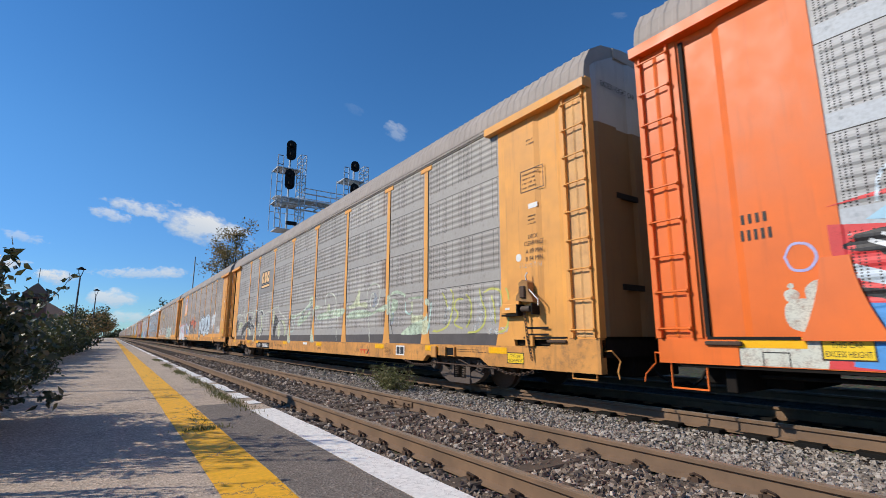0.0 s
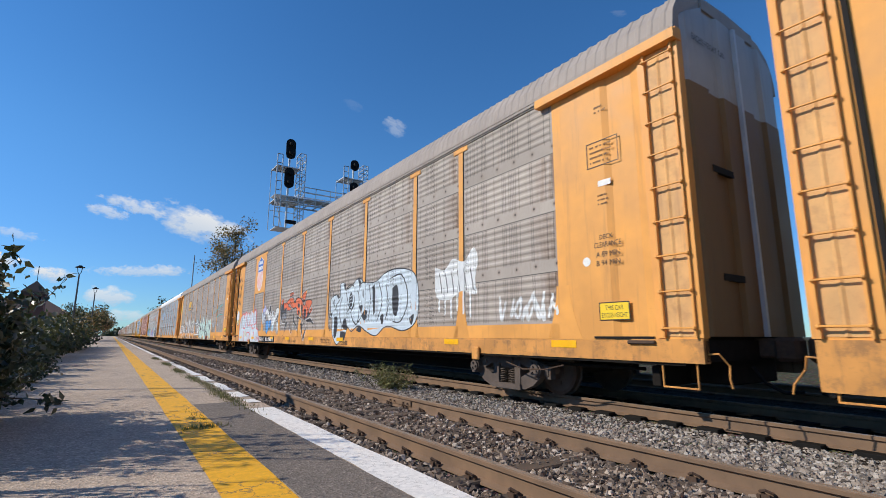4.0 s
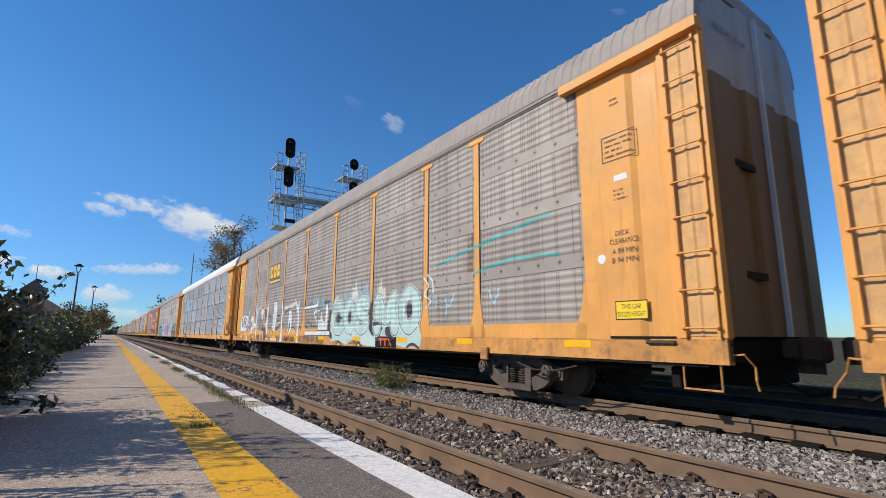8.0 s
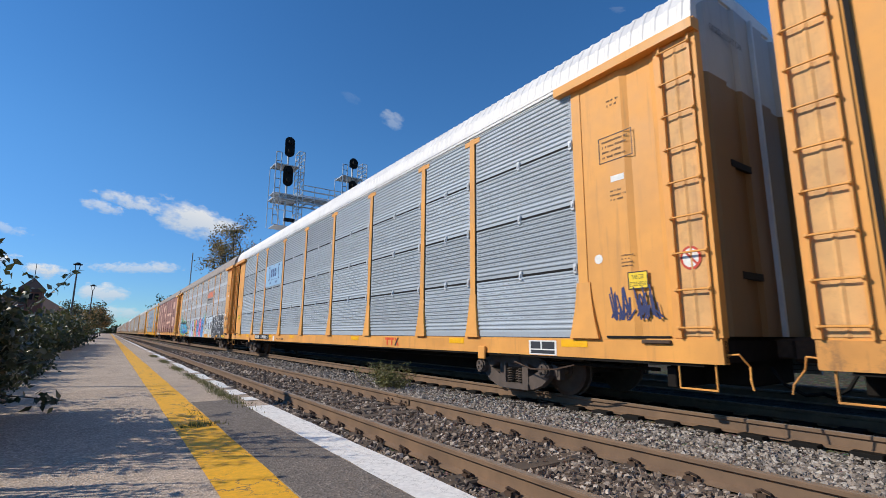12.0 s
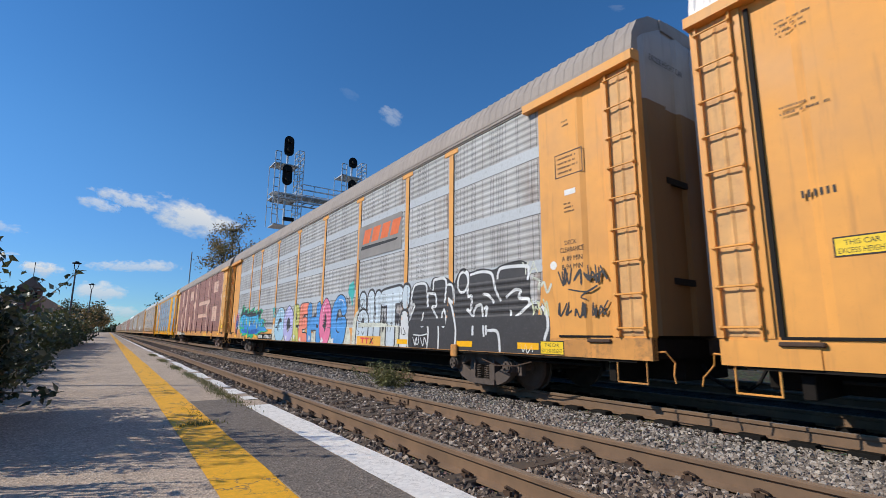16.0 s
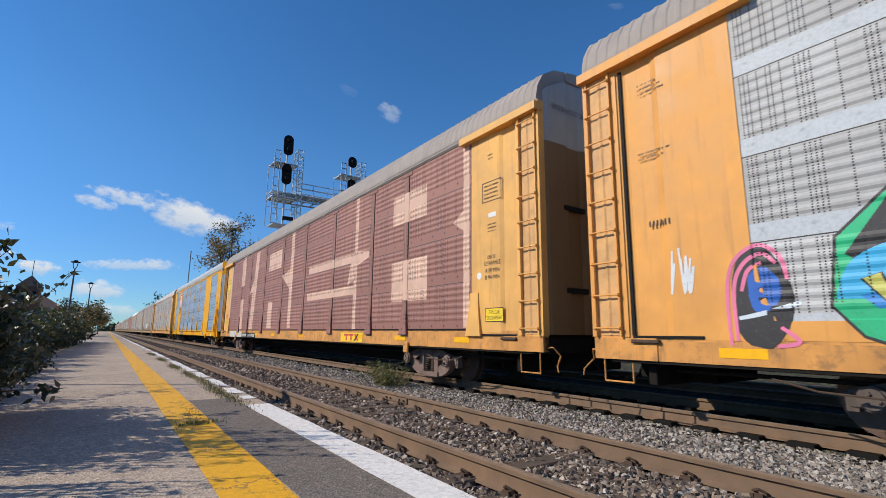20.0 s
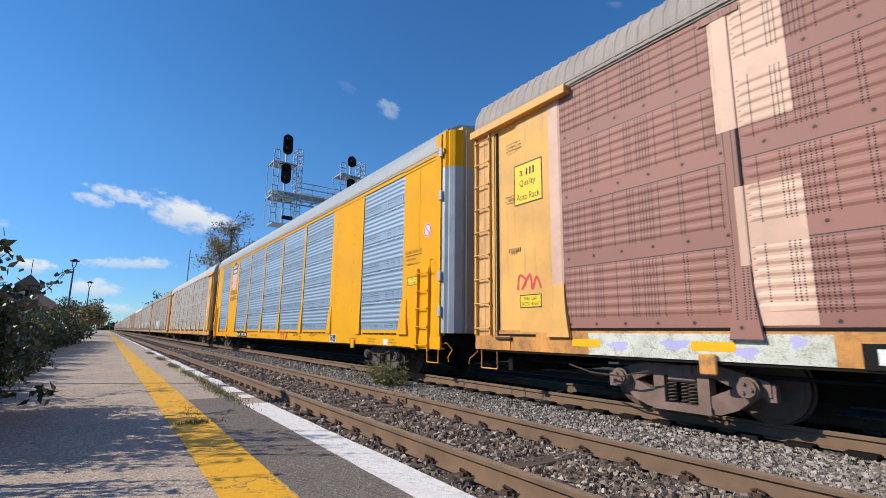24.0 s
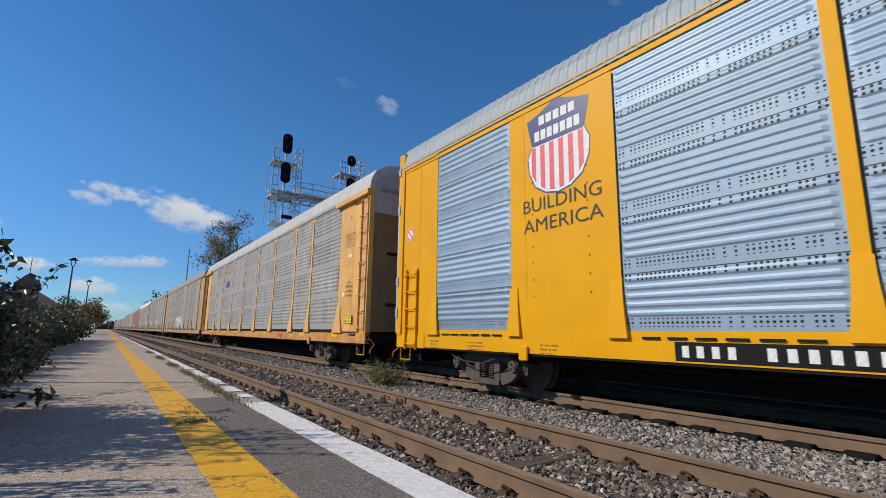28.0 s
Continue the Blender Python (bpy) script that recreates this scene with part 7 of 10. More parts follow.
loop(car2, [(20.62, 1.95), (20.45, 2.12), (20.3, 1.9), (20.2, 2.1), (20.1, 1.7), (20.4, 1.5)], G_ICE, 0.3, G_CHAR, 0.03)
# orange piece over grey and black
loop(car2, [(17.41, 2.4), (17.18, 2.39), (17.1, 2.17), (16.86, 2.1), (16.7, 1.95), (16.87, 1.88), (17.27, 1.94), (17.37, 1.75), (17.28, 1.61), (17.44, 1.66), (17.56, 1.99), (17.52, 2.27)], G_CHAR, 0.32, smooth=False)
loop(car2, [(16.77, 1.53), (16.44, 1.52), (16.56, 1.44), (16.88, 1.12), (16.96, 1.01), (16.87, 1.28)], G_CHAR, 0.34, smooth=False)
loop(car2, [(16.44, 1.52), (16.27, 1.47), (16.15, 1.3), (16.01, 1.11), (16.07, 1.09), (16.25, 1.35)], G_CHAR, 0.36, smooth=False)
loop(car2, [(15.83, 1.79), (15.68, 1.97), (15.67, 1.81), (15.75, 1.63), (15.67, 1.55), (15.42, 1.42), (15.23, 1.2), (15.24, 1.13), (15.51, 1.32), (15.72, 1.44), (15.87, 1.26), (15.97, 1.07), (15.94, 1.22), (15.78, 1.48), (15.84, 1.6)], G_CHAR, 0.38, smooth=False)
loop(car2, [(15.37, 1.73), (15.23, 1.7), (14.85, 1.7), (14.86, 1.57), (15.01, 1.6), (15.2, 1.63), (15.32, 1.56)], G_CHAR, 0.40, smooth=False)
loop(car2, [(14.95, 1.4), (14.83, 1.46), (14.8, 1.49), (14.65, 1.37), (14.71, 1.26), (14.55, 0.87), (14.61, 0.94), (14.77, 1.16), (14.85, 1.3)], G_CHAR, 0.42, smooth=False)
loop(car2, [(14.51, 0.87), (14.54, 0.97), (14.36, 1.22), (14.26, 1.27), (14.25, 1.23), (14.42, 0.88)], G_CHAR, 0.44, smooth=False)
loop(car2, [(14.3, 1.52), (14.14, 1.59), (13.85, 1.61), (13.64, 1.56), (13.47, 1.42), (13.5, 1.38), (13.71, 1.45), (13.98, 1.47), (14.21, 1.49)], G_CHAR, 0.46, smooth=False)
loop(car2, [(14.1, 1.86), (13.97, 1.83), (13.88, 1.73), (13.96, 1.68), (14.13, 1.65), (14.2, 1.55), (14.15, 1.73)], G_CHAR, 0.48, smooth=False)
loop(car2, [(15.91, 2.49), (15.8, 2.33), (15.66, 2.35), (15.52, 2.44), (15.61, 2.31), (15.73, 2.23), (15.84, 2.32)], G_CHAR, 0.50, smooth=False)
loop(car2, [(17.48, 2.41), (17.31, 2.5), (17.18, 2.48), (17.25, 2.38), (17.35, 2.23), (17.48, 2.27)], G_ORANGE, 1.42, G_BLACK, 0.032, smooth=False)
loop(car2, [(16.76, 2.35), (16.5, 2.42), (16.34, 2.48), (16.13, 2.47), (15.95, 2.5), (15.8, 2.28), (15.62, 2.25), (15.52, 2.42), (15.26, 2.44), (15.2, 2.43), (15.1, 2.37), (14.98, 2.4), (14.77, 2.23), (14.78, 2.12), (14.97, 2.1), (14.98, 1.89), (15.15, 1.76), (15.31, 1.78), (15.4, 1.9), (15.42, 2.01), (15.63, 2.08), (15.82, 2.04), (16.1, 2.1), (16.35, 2.25), (16.57, 2.24)], G_ORANGE, 1.44, G_BLACK, 0.032, smooth=False)
loop(car2, [(17.16, 2.32), (16.79, 2.32), (16.57, 2.24), (16.52, 2.15), (16.31, 2.12), (16.15, 2.06), (16.31, 1.96), (16.53, 2), (16.64, 1.97), (16.72, 2.09), (16.95, 2.09), (17.05, 2.01), (17.13, 2.18)], G_ORANGE, 1.46, G_BLACK, 0.032, smooth=False)
loop(car2, [(16.38, 2.66), (15.94, 2.71), (15.94, 2.56), (16.25, 2.55), (16.38, 2.54)], G_ORANGE, 1.48, G_BLACK, 0.032, smooth=False)
loop(car2, [(14.9, 2.45), (14.59, 2.61), (14.31, 2.66), (14.4, 2.48), (14.52, 2.3), (14.73, 2.32)], G_ORANGE, 1.50, G_BLACK, 0.032, smooth=False)
loop(car2, [(14.78, 2.16), (14.5, 2.08), (14.42, 2.27), (14.22, 2.28), (13.95, 2.27), (13.75, 2.23), (13.77, 2.12), (13.92, 2.01), (14.04, 1.87), (14.15, 1.79), (14.25, 1.65), (14.45, 1.57), (14.65, 1.62), (14.75, 1.79)], G_ORANGE, 1.52, G_BLACK, 0.032, smooth=False)
loop(car2, [(13.97, 1.82), (13.73, 2.01), (13.67, 1.93), (13.88, 1.76), (13.93, 1.77)], G_ORANGE, 1.54, G_BLACK, 0.032, smooth=False)
loop(car2, [(14.94, 2.4), (14.73, 2.29), (14.52, 2.3), (14.49, 2.26), (14.66, 2.21), (14.77, 2.23)], G_BLACK, 2.76, smooth=False)
loop(car2, [(14.5, 2.27), (14.36, 2.51), (14.33, 2.57), (14.41, 2.35), (14.47, 2.29)], G_BLACK, 2.78, smooth=False)
loop(car2, [(14.4, 2.64), (14.31, 2.66), (14.36, 2.55), (14.41, 2.58)], G_AMBER, 2.80, smooth=False)
loop(car2, [(15.34, 2.21), (15.19, 2.2), (15.1, 2.13), (15.13, 2.05), (15.33, 2.07)], G_BLACK, 2.82)
loop(car2, [(15.26, 1.94), (15.13, 1.94), (15.08, 1.88), (15.17, 1.8), (15.26, 1.83)], G_BLACK, 2.84)
loop(car2, [(14.58, 1.93), (14.48, 1.98), (14.35, 1.93), (14.33, 1.78), (14.38, 1.63), (14.51, 1.6), (14.6, 1.71)], G_BLACK, 2.86)
loop(car2, [(14.53, 1.84), (14.36, 1.83), (14.39, 1.66), (14.54, 1.66)], G_HAZE, 3.08, smooth=False)
loop(car2, [(17.27, 1.9), (16.81, 1.9), (16.68, 1.78), (16.77, 1.58), (17.07, 1.53), (17.31, 1.65)], G_HAZE, 1.50, G_BLACK, 0.03)
stroke(car2, [(15.07, 2.2), (14.97, 2.03), (14.98, 1.85), (15.11, 1.71)], 0.03, G_PALEW, 3.32)
stroke(car2, [(14.78, 2.12), (14.82, 1.9), (14.78, 1.69), (14.65, 1.52), (14.49, 1.44), (14.3, 1.49), (14.19, 1.64), (14.15, 1.79), (14.19, 1.96), (14.34, 2.09), (14.46, 2.14)], 0.028, G_BLACK, 3.34)
stroke(car2, [(16.1, 2.1), (16.35, 2.25), (16.57, 2.22), (16.73, 2.33)], 0.028, G_BLACK, 3.36)
stroke(car2, [(15.82, 2.04), (15.63, 2.08), (15.42, 2)], 0.028, G_BLACK, 3.38)
stroke(car2, [(15.4, 1.9), (15.37, 1.73), (15.22, 1.41), (15.2, 1.1)], 0.028, G_BLACK, 3.40)
stroke(car2, [(16.58, 1.94), (16.44, 1.68), (16.22, 1.78), (16.06, 1.97), (15.82, 1.98)], 0.028, G_BLACK, 3.42)
stroke(car2, [(14.75, 2.07), (14.73, 1.83), (14.63, 1.61)], 0.028, G_BLACK, 3.44)
stroke(car2, [(16.5, 2.49), (16.32, 2.35), (15.95, 2.12)], 0.028, G_BLACK, 3.46)
stroke(car2, [(17.08, 1.81), (16.9, 1.84), (16.79, 1.77)], 0.028, G_BLACK, 3.48)
stroke(car2, [(17.12, 1.68), (16.88, 1.63)], 0.028, G_BLACK, 3.50)
stroke(car2, [(16.25, 2.61), (15.95, 2.62)], 0.028, G_BLACK, 3.52)
stroke(car2, [(17.53, 1.99), (17.47, 1.66), (17.25, 1.49), (16.89, 1.5), (16.68, 1.66)], 0.02, G_WHITE, 3.74)
stroke(car2, [(17.55, 2.27), (17.59, 1.95), (17.51, 1.57), (17.35, 1.39), (17.01, 1.33), (16.92, 1.39)], 0.02, G_WHITE, 3.76)
stroke(car2, [(15.15, 1.73), (14.82, 1.58), (14.68, 1.47)], 0.02, G_WHITE, 3.78)
stroke(car2, [(14.29, 1.55), (13.85, 1.63), (13.49, 1.43)], 0.02, G_WHITE, 3.80)
stroke(car2, [(13.9, 1.72), (13.63, 1.87)], 0.02, G_WHITE, 3.82)
stroke(car2, [(13.73, 2.22), (13.75, 2.08), (13.92, 1.9)], 0.02, G_WHITE, 3.84)
stroke(car2, [(16.41, 2.69), (15.92, 2.74), (15.92, 2.55)], 0.02, G_WHITE, 3.86)
stroke(car2, [(14.92, 2.48), (14.6, 2.64), (14.29, 2.68)], 0.02, G_WHITE, 3.88)
stroke(car2, [(16.85, 1.2), (16.55, 1.46), (16.44, 1.5), (16.16, 1.19), (16.04, 1.05)], 0.02, G_WHITE, 3.90)
stroke(car2, [(15.95, 1.05), (15.72, 1.46), (15.24, 1.15)], 0.02, G_WHITE, 3.92)
stroke(car2, [(14.82, 1.2), (14.55, 0.86), (14.43, 0.86), (14.23, 1.24)], 0.02, G_WHITE, 3.94)
stroke(car2, [(15.64, 1.92), (15.7, 1.78), (15.62, 1.62)], 0.02, G_WHITE, 3.96)
stroke(car2, [(14.33, 1.46), (14.34, 1.28)], 0.02, G_WHITE, 3.98)
for pts in ([(12.3, 2.6), (12.2, 2.3), (12.05, 2.5), (11.95, 2.2)], [(11.9, 2.45), (11.75, 2.4), (11.7, 2.2)], [(12.0, 1.3), (11.9, 1.15), (11.8, 1.3)]):
    stroke(car2, pts, 0.03, G_CHAR, 0.6)

# white and black piece near the middle of the car
loop(car2, [(12.02, 1.58), (11.89, 1.75), (11.92, 2.17), (11.48, 2.28), (11.2, 2.18), (11.17, 2.59), (10.79, 2.58), (10.69, 2.4), (10.25, 2.48), (9.97, 2.62), (9.66, 2.62), (9.4, 2.49), (8.7, 2.45), (8.2, 2.62), (7.6, 2.68), (7.0, 2.6),
            (6.6, 2.4), (6.45, 1.8), (6.6, 1.3), (7.2, 1.12), (8.0, 1.25), (8.6, 1.0), (9.15, 1.1), (9.72, 1.28), (10.2, 1.12), (10.49, 1.23), (10.73, 0.88), (11.04, 0.83), (11.28, 0.72), (11.52, 0.86), (11.71, 1.09), (11.79, 1.54)], G_ICE, 0, G_BLACK, 0.03)
for k, pts in enumerate((
        [(11.57, 1.57), (11.41, 1.59), (11.29, 1.46), (11.32, 1.09), (11.41, 0.93), (11.56, 1.0)], [(10.8, 1.5), (10.67, 1.51), (10.56, 1.33), (10.49, 1.23), (10.62, 1.17), (10.91, 1.26)],
        [(11.01, 1.13), (10.62, 1.09), (10.73, 0.88), (11.04, 0.83)], [(10.22, 1.8), (10.09, 1.99), (10.08, 1.89), (10.17, 1.76)], [(9.88, 2.66), (9.74, 2.66), (9.64, 2.5), (9.73, 2.32), (9.76, 2.45)],
        [(9.72, 1.85), (9.47, 1.84), (9.59, 1.63)], [(9.53, 1.57), (9.35, 1.7), (9.2, 1.68), (9.22, 1.47), (9.38, 1.42)], [(9.51, 2.31), (9.45, 2.28), (9.43, 2.07), (9.49, 2.1)],
        [(9.86, 1.15), (9.72, 1.28), (9.52, 1.21), (9.59, 1.09)], [(11.46, 2.27), (11.27, 2.24), (11.31, 2.13)], [(10.93, 2.56), (10.77, 2.54), (10.74, 2.36)], [(11.92, 1.7), (11.72, 1.73), (11.84, 1.59)],
        [(8.9, 2.3), (8.75, 2.35), (8.7, 1.7), (8.8, 1.6)], [(8.4, 1.5), (8.2, 1.55), (8.25, 1.2)], [(7.75, 2.2), (7.5, 2.25), (7.4, 1.85), (7.5, 1.5), (7.7, 1.6)], [(6.9, 1.4), (6.65, 1.5), (6.75, 1.25)])):
    loop(car2, pts, G_BLACK, 1 + 0.1 * k)
blob(car2, 10.33, 2.05, 0.13, 0.23, G_BLACK, 1.2, 4, 0.05)
for k in range(3):
    stroke(car2, [(10.42, 1.95 + 0.1 * k), (10.25, 1.98 + 0.1 * k)], 0.02, G_ICE, 2.4)
for k, pts in enumerate((
        [(11.77, 2.12), (11.73, 1.99), (11.63, 2.13), (11.52, 1.81), (11.37, 1.99), (11.16, 2.11)], [(11.17, 2.59), (11.14, 2.29), (11.11, 2.15)], [(10.96, 2.17), (11.12, 1.96), (11.13, 1.59), (10.99, 1.35), (10.91, 1.17)],
        [(10.7, 2.31), (10.5, 1.92), (10.35, 1.82)], [(10.56, 1.71), (10.39, 1.8), (10.24, 1.76)], [(10.7, 2.35), (10.49, 2.49), (10.25, 2.49), (10.1, 2.43)],
        [(10.13, 2.18), (10.07, 2.03), (10.12, 1.87), (10.24, 1.76), (10.28, 1.64), (10.16, 1.47), (9.97, 1.34), (9.84, 1.34), (9.75, 1.52), (9.72, 1.78), (9.78, 2.17), (9.87, 2.29)],
        [(9.84, 1.34), (9.67, 1.44), (9.5, 1.57)], [(9.73, 2.32), (9.65, 2.46), (9.52, 2.51), (9.37, 2.47)], [(9.1, 2.4), (9.0, 1.9), (9.1, 1.4)], [(8.5, 2.4), (8.3, 1.9), (8.55, 1.4)],
        [(8.1, 2.3), (7.95, 1.8), (8.1, 1.4)], [(7.9, 2.45), (7.3, 2.5), (7.0, 2.1), (7.0, 1.7), (7.3, 1.35), (7.7, 1.35)])):
    stroke(car2, pts, 0.04, G_BLACK, 2.6 + 0.06 * k)
loop(car2, [(5.77, 2.5), (5.4, 2.4), (5.1, 2.6), (4.7, 2.5), (4.4, 2.75), (4.25, 2.5), (4.35, 2.1), (4.3, 1.8), (4.8, 1.9), (5.2, 1.75), (5.72, 1.85)], G_WHITE, 0.2)
for k in range(6):
    stroke(car2, [(5.6 - 0.22 * k, 1.9), (5.6 - 0.22 * k, 1.5 - 0.07 * (k % 3))], 0.06, G_WHITE, 0.3)
    stroke(car2, [(5.6 - 0.22 * k, 2.35), (5.5 - 0.22 * k, 1.9)], 0.03, G_CHAR, 0.5)
tag(car2, 3.6, 2.2, 1.25, 1.75, G_WHITE, 44, 5, 0.06)

# -- brownish car with mint letters
end_lettering(car3, CAR_LENGTH, 23)
flat(car3, "plain_plate", [rect(20.22, 17.7, 3.07, 4.05)], PANEL_GREY, 0, "plain grey plate behind the emblem")
block_emblem(car3, 19.7, 18.12, 3.5, 4.05, LOGO_YELLOW, INK)
plate_circle(car3, 16.75, 0.82, 0.13)
drips(car3, 15.1, 12.6, 0.69, 0.96, 200, G_CHAR, 3, 0.010)
drips(car3, 15.1, 12.6, 0.69, 0.96, 60, G_PALEW, 4, 0.01, 0.6)
drips(car3, 19.5, 15.2, 0.69, 0.93, 160, G_DIRT, 5, 0.014)
quality_sign(car3, 25.5, 3.65)
word(car3, "GSH80", 10.6, 10.0, 0.74, 0.86, INK, 3)
plate(car3, 19.95, 17.95, 0.70, 0.89, 4, 6, None)
lading(car3, 16.7)
tapes(car3, (1.9, 4.7, 7.2, 9.8, 12.6, 15.2, 18.3, 21.9, 24.6))
flat(car3, "dark_plate", [rect(8.85, 7.72, 0.56, 0.96)], BLACK_PAINT, 1)
three_bars(car3, 8.65, 7.95, 0.73, 0.92, MARK_RED)
# mint letters with charcoal counters and a pale flame behind them
for k, (y, z, h) in enumerate(((12.1, 2.0, 0.3), (11.6, 2.02, 0.22), (11.05, 2.05, 0.4), (10.5, 2.1, 0.42), (10.2, 2.15, 0.5), (9.8, 2.15, 0.36), (9.45, 2.1, 0.5), (8.6, 2.1, 0.45), (13.6, 2.05, 0.5), (13.0, 2.1, 0.42))):
    flat(car3, "graffiti_flame", [[(y + 0.32, z - 0.25), (y - 0.3, z - 0.25), (y - 0.2, z + h * 0.3), (y - 0.1, z + h * 0.2), (y - 0.02, z + h), (y + 0.12, z + h * 0.35), (y + 0.22, z + h * 0.5)]], (G_WASH, G_PALEW, G_WASH)[k % 3], 0.1 * k)
flat(car3, "graffiti_fill", [[(12.0, 0.78), (11.4, 0.84), (10.8, 0.7), (10.2, 0.86), (9.6, 0.72), (8.9, 0.62), (8.0, 0.8), (7.2, 0.62), (6.6, 0.75), (6.55, 0.95), (6.7, 1.25), (12.0, 1.2), (12.15, 0.9)]], G_MINT, 0.3)
for y, z in ((11.4, 1.4), (10.5, 1.4), (9.75, 1.4), (8.75, 1.3), (8.0, 1.3), (7.1, 1.45)):
    blob(car3, y, z, 0.32, 0.42, G_CHAR, 1.6 + y * 0.01, int(y * 5), 0.2)
fat_lines(car3, "graffiti_fill", [[(12.1, 1.7), (12.2, 1.2), (12.0, 0.95)]], 0.2, G_CHAR, 1.3)
fat_lines(car3, "graffiti_fill", [[(9.2, 1.75), (9.2, 1.3), (9.0, 1.1)]], 0.26, G_CHAR, 1.3)
bubble_letters(car3, (("C", 12.0, 10.95, 0.98, 2.02, G_MINT, 0), ("O", 11.05, 10.1, 1.0, 2.05, G_MINT, 0), ("S", 10.2, 9.25, 1.0, 2.08, G_MINT, 0), ("M", 9.0, 7.6, 0.98, 2.1, G_MINT, 0), ("O", 7.65, 6.6, 1.0, 2.18, G_MINT, 0)), G_CHAR, G_WHITE, 2, 0.31, 0.022)
for y, a in ((11.35, 0.2), (9.9, 0.16), (6.95, 0.3)):
    blob(car3, y, 0.69, a, 0.085, G_BUFF, 1.9, int(y * 3), 0.1)
    stroke(car3, [(y + a, 0.6), (y + a * 0.8, 0.72), (y, 0.79), (y - a * 0.8, 0.72), (y - a, 0.6)], 0.07, G_CHAR, 2.0)
for pts in ([(6.5, 2.3), (6.3, 2.1), (6.45, 1.9), (6.2, 1.75), (6.4, 1.6)], [(6.35, 2.35), (6.15, 2.2), (6.1, 1.9)]):
    stroke(car3, pts, 0.05, G_WHITE, 1)
rr = random.Random(33)
for k in range(60):
    y, z = rr.uniform(15.0, 20.4), rr.uniform(1.05, 2.1)
    stroke(car3, [(y, z), (y - 0.1, z + rr.uniform(-0.1, 0.1)), (y - rr.uniform(0.2, 0.4), z + rr.uniform(-0.15, 0.15))], rr.uniform(0.02, 0.06), (G_CHAR, G_PALEW, G_CHAR)[k % 3], 0.01 * k)
# hollow white block letters with black drips
for p in ([(14.68, 1.90), (13.35, 1.93), (13.3, 2.0), (13.3, 2.22), (13.36, 2.24), (13.42, 2.04), (14.66, 2.0)], [(14.55, 0.99), (12.1, 0.99), (12.15, 1.11), (14.5, 1.11)], [(13.65, 1.82), (13.1, 1.84), (13.1, 1.76), (13.55, 1.74), (13.55, 1.55), (13.3, 1.52), (13.3, 1.35), (13.4, 1.33), (13.4, 1.6), (13.66, 1.62)],
          [(13.25, 1.5), (13.05, 1.5), (12.95, 1.8), (12.75, 1.45), (12.55, 1.45), (12.55, 1.95), (12.35, 2.0), (12.35, 1.15), (13.2, 1.15)]):
    banded(car3, p, ((0.5, 3, G_WHITE),), 0.045, G_CHAR, 1)
rr = random.Random(12)
for k in range(46):
    y = rr.uniform(12.2, 14.7)
    stroke(car3, [(y, 2.02), (y - 0.01, 2.08 + rr.random() * 0.05)], 0.03, G_CHAR, 0.3)
for y, z in ((14.2, 1.4), (13.9, 1.3), (14.4, 1.25), (13.6, 1.25), (12.8, 1.3)):
    stroke(car3, [(y + 0.12, z), (y, z + 0.05), (y - 0.15, z - 0.02)], 0.05, G_CHAR, 0.2)
for k, pts in enumerate((
        [(18.78, 2.4), (18.27, 2.3), (18.34, 1.34), (18.41, 1.19), (18.59, 1.1), (18.79, 1.23), (18.85, 1.49)],
        [(17.56, 2.3), (17.4, 2.25), (17.37, 1.33), (17.32, 0.7), (17.66, 0.68), (17.54, 1.16)], [(16.57, 1.93), (16.28, 1.93), (16.14, 1.65), (16.17, 1.24), (16.3, 1.07), (16.59, 1.1)],
        [(15.43, 2.22), (15.32, 2.3), (15.3, 1.92), (15.26, 1.45), (15.3, 0.72), (15.5, 0.72), (15.44, 1.37), (15.46, 1.94)])):
    loop(car3, pts, G_WHITE, 1, G_SMOKE, 0.03)
loop(car3, [(16.51, 1.31), (16.42, 1.51), (16.35, 1.3), (16.45, 1.07)], G_CHAR, 2)
stroke(car3, [(15.83, 2.36), (15.62, 2.1), (15.42, 1.8)], 0.12, G_WHITE, 1.5)
for a, b in ((19.5, 18.95), (18.2, 17.7)):
    for k in range(3):
        stroke(car3, [(a, 1.35 + 0.25 * k), ((a + b) / 2, 1.3 + 0.25 * k), (b, 1.38 + 0.25 * k)], 0.06, G_SMOKE, 0.5)
stroke(car3, [(17.2, 2.05), (16.4, 2.1), (15.7, 2.2)], 0.16, G_PALEW, 0)
loop(car3, [(20.19, 2.17), (19.92, 2.16), (19.93, 1.86), (20.12, 1.52), (20.2, 1.61), (20.22, 1.94)], G_RUSTY, 0.22)
loop(car3, [(20.15, 1.36), (19.97, 1.24), (19.83, 1.05), (19.89, 0.82), (20.23, 0.7), (20.27, 0.97)], G_SMOKE, 0.24)
loop(car3, [(19.7, 2.49), (19.63, 2.47), (19.64, 1.7), (19.65, 1.08), (19.65, 0.97), (19.78, 1.03), (19.89, 1.23), (20.12, 1.4), (20.2, 1.44), (20, 1.55), (19.85, 1.85), (19.87, 2.11), (20.18, 2.16), (20.14, 2.21), (19.83, 2.2)], G_WHITE, 0.66, G_SMOKE, 0.03)
loop(car3, [(25.1, 1.55), (24.9, 1.88), (24.53, 1.97), (24.13, 2.02), (23.81, 1.95), (23.55, 1.97), (23.48, 1.6), (23.57, 1.32), (23.84, 1.17), (24.16, 1.1), (24.45, 1.17), (24.76, 1.09), (25.06, 1.22)], G_WHITE, 0.58, G_CHAR, 0.035)
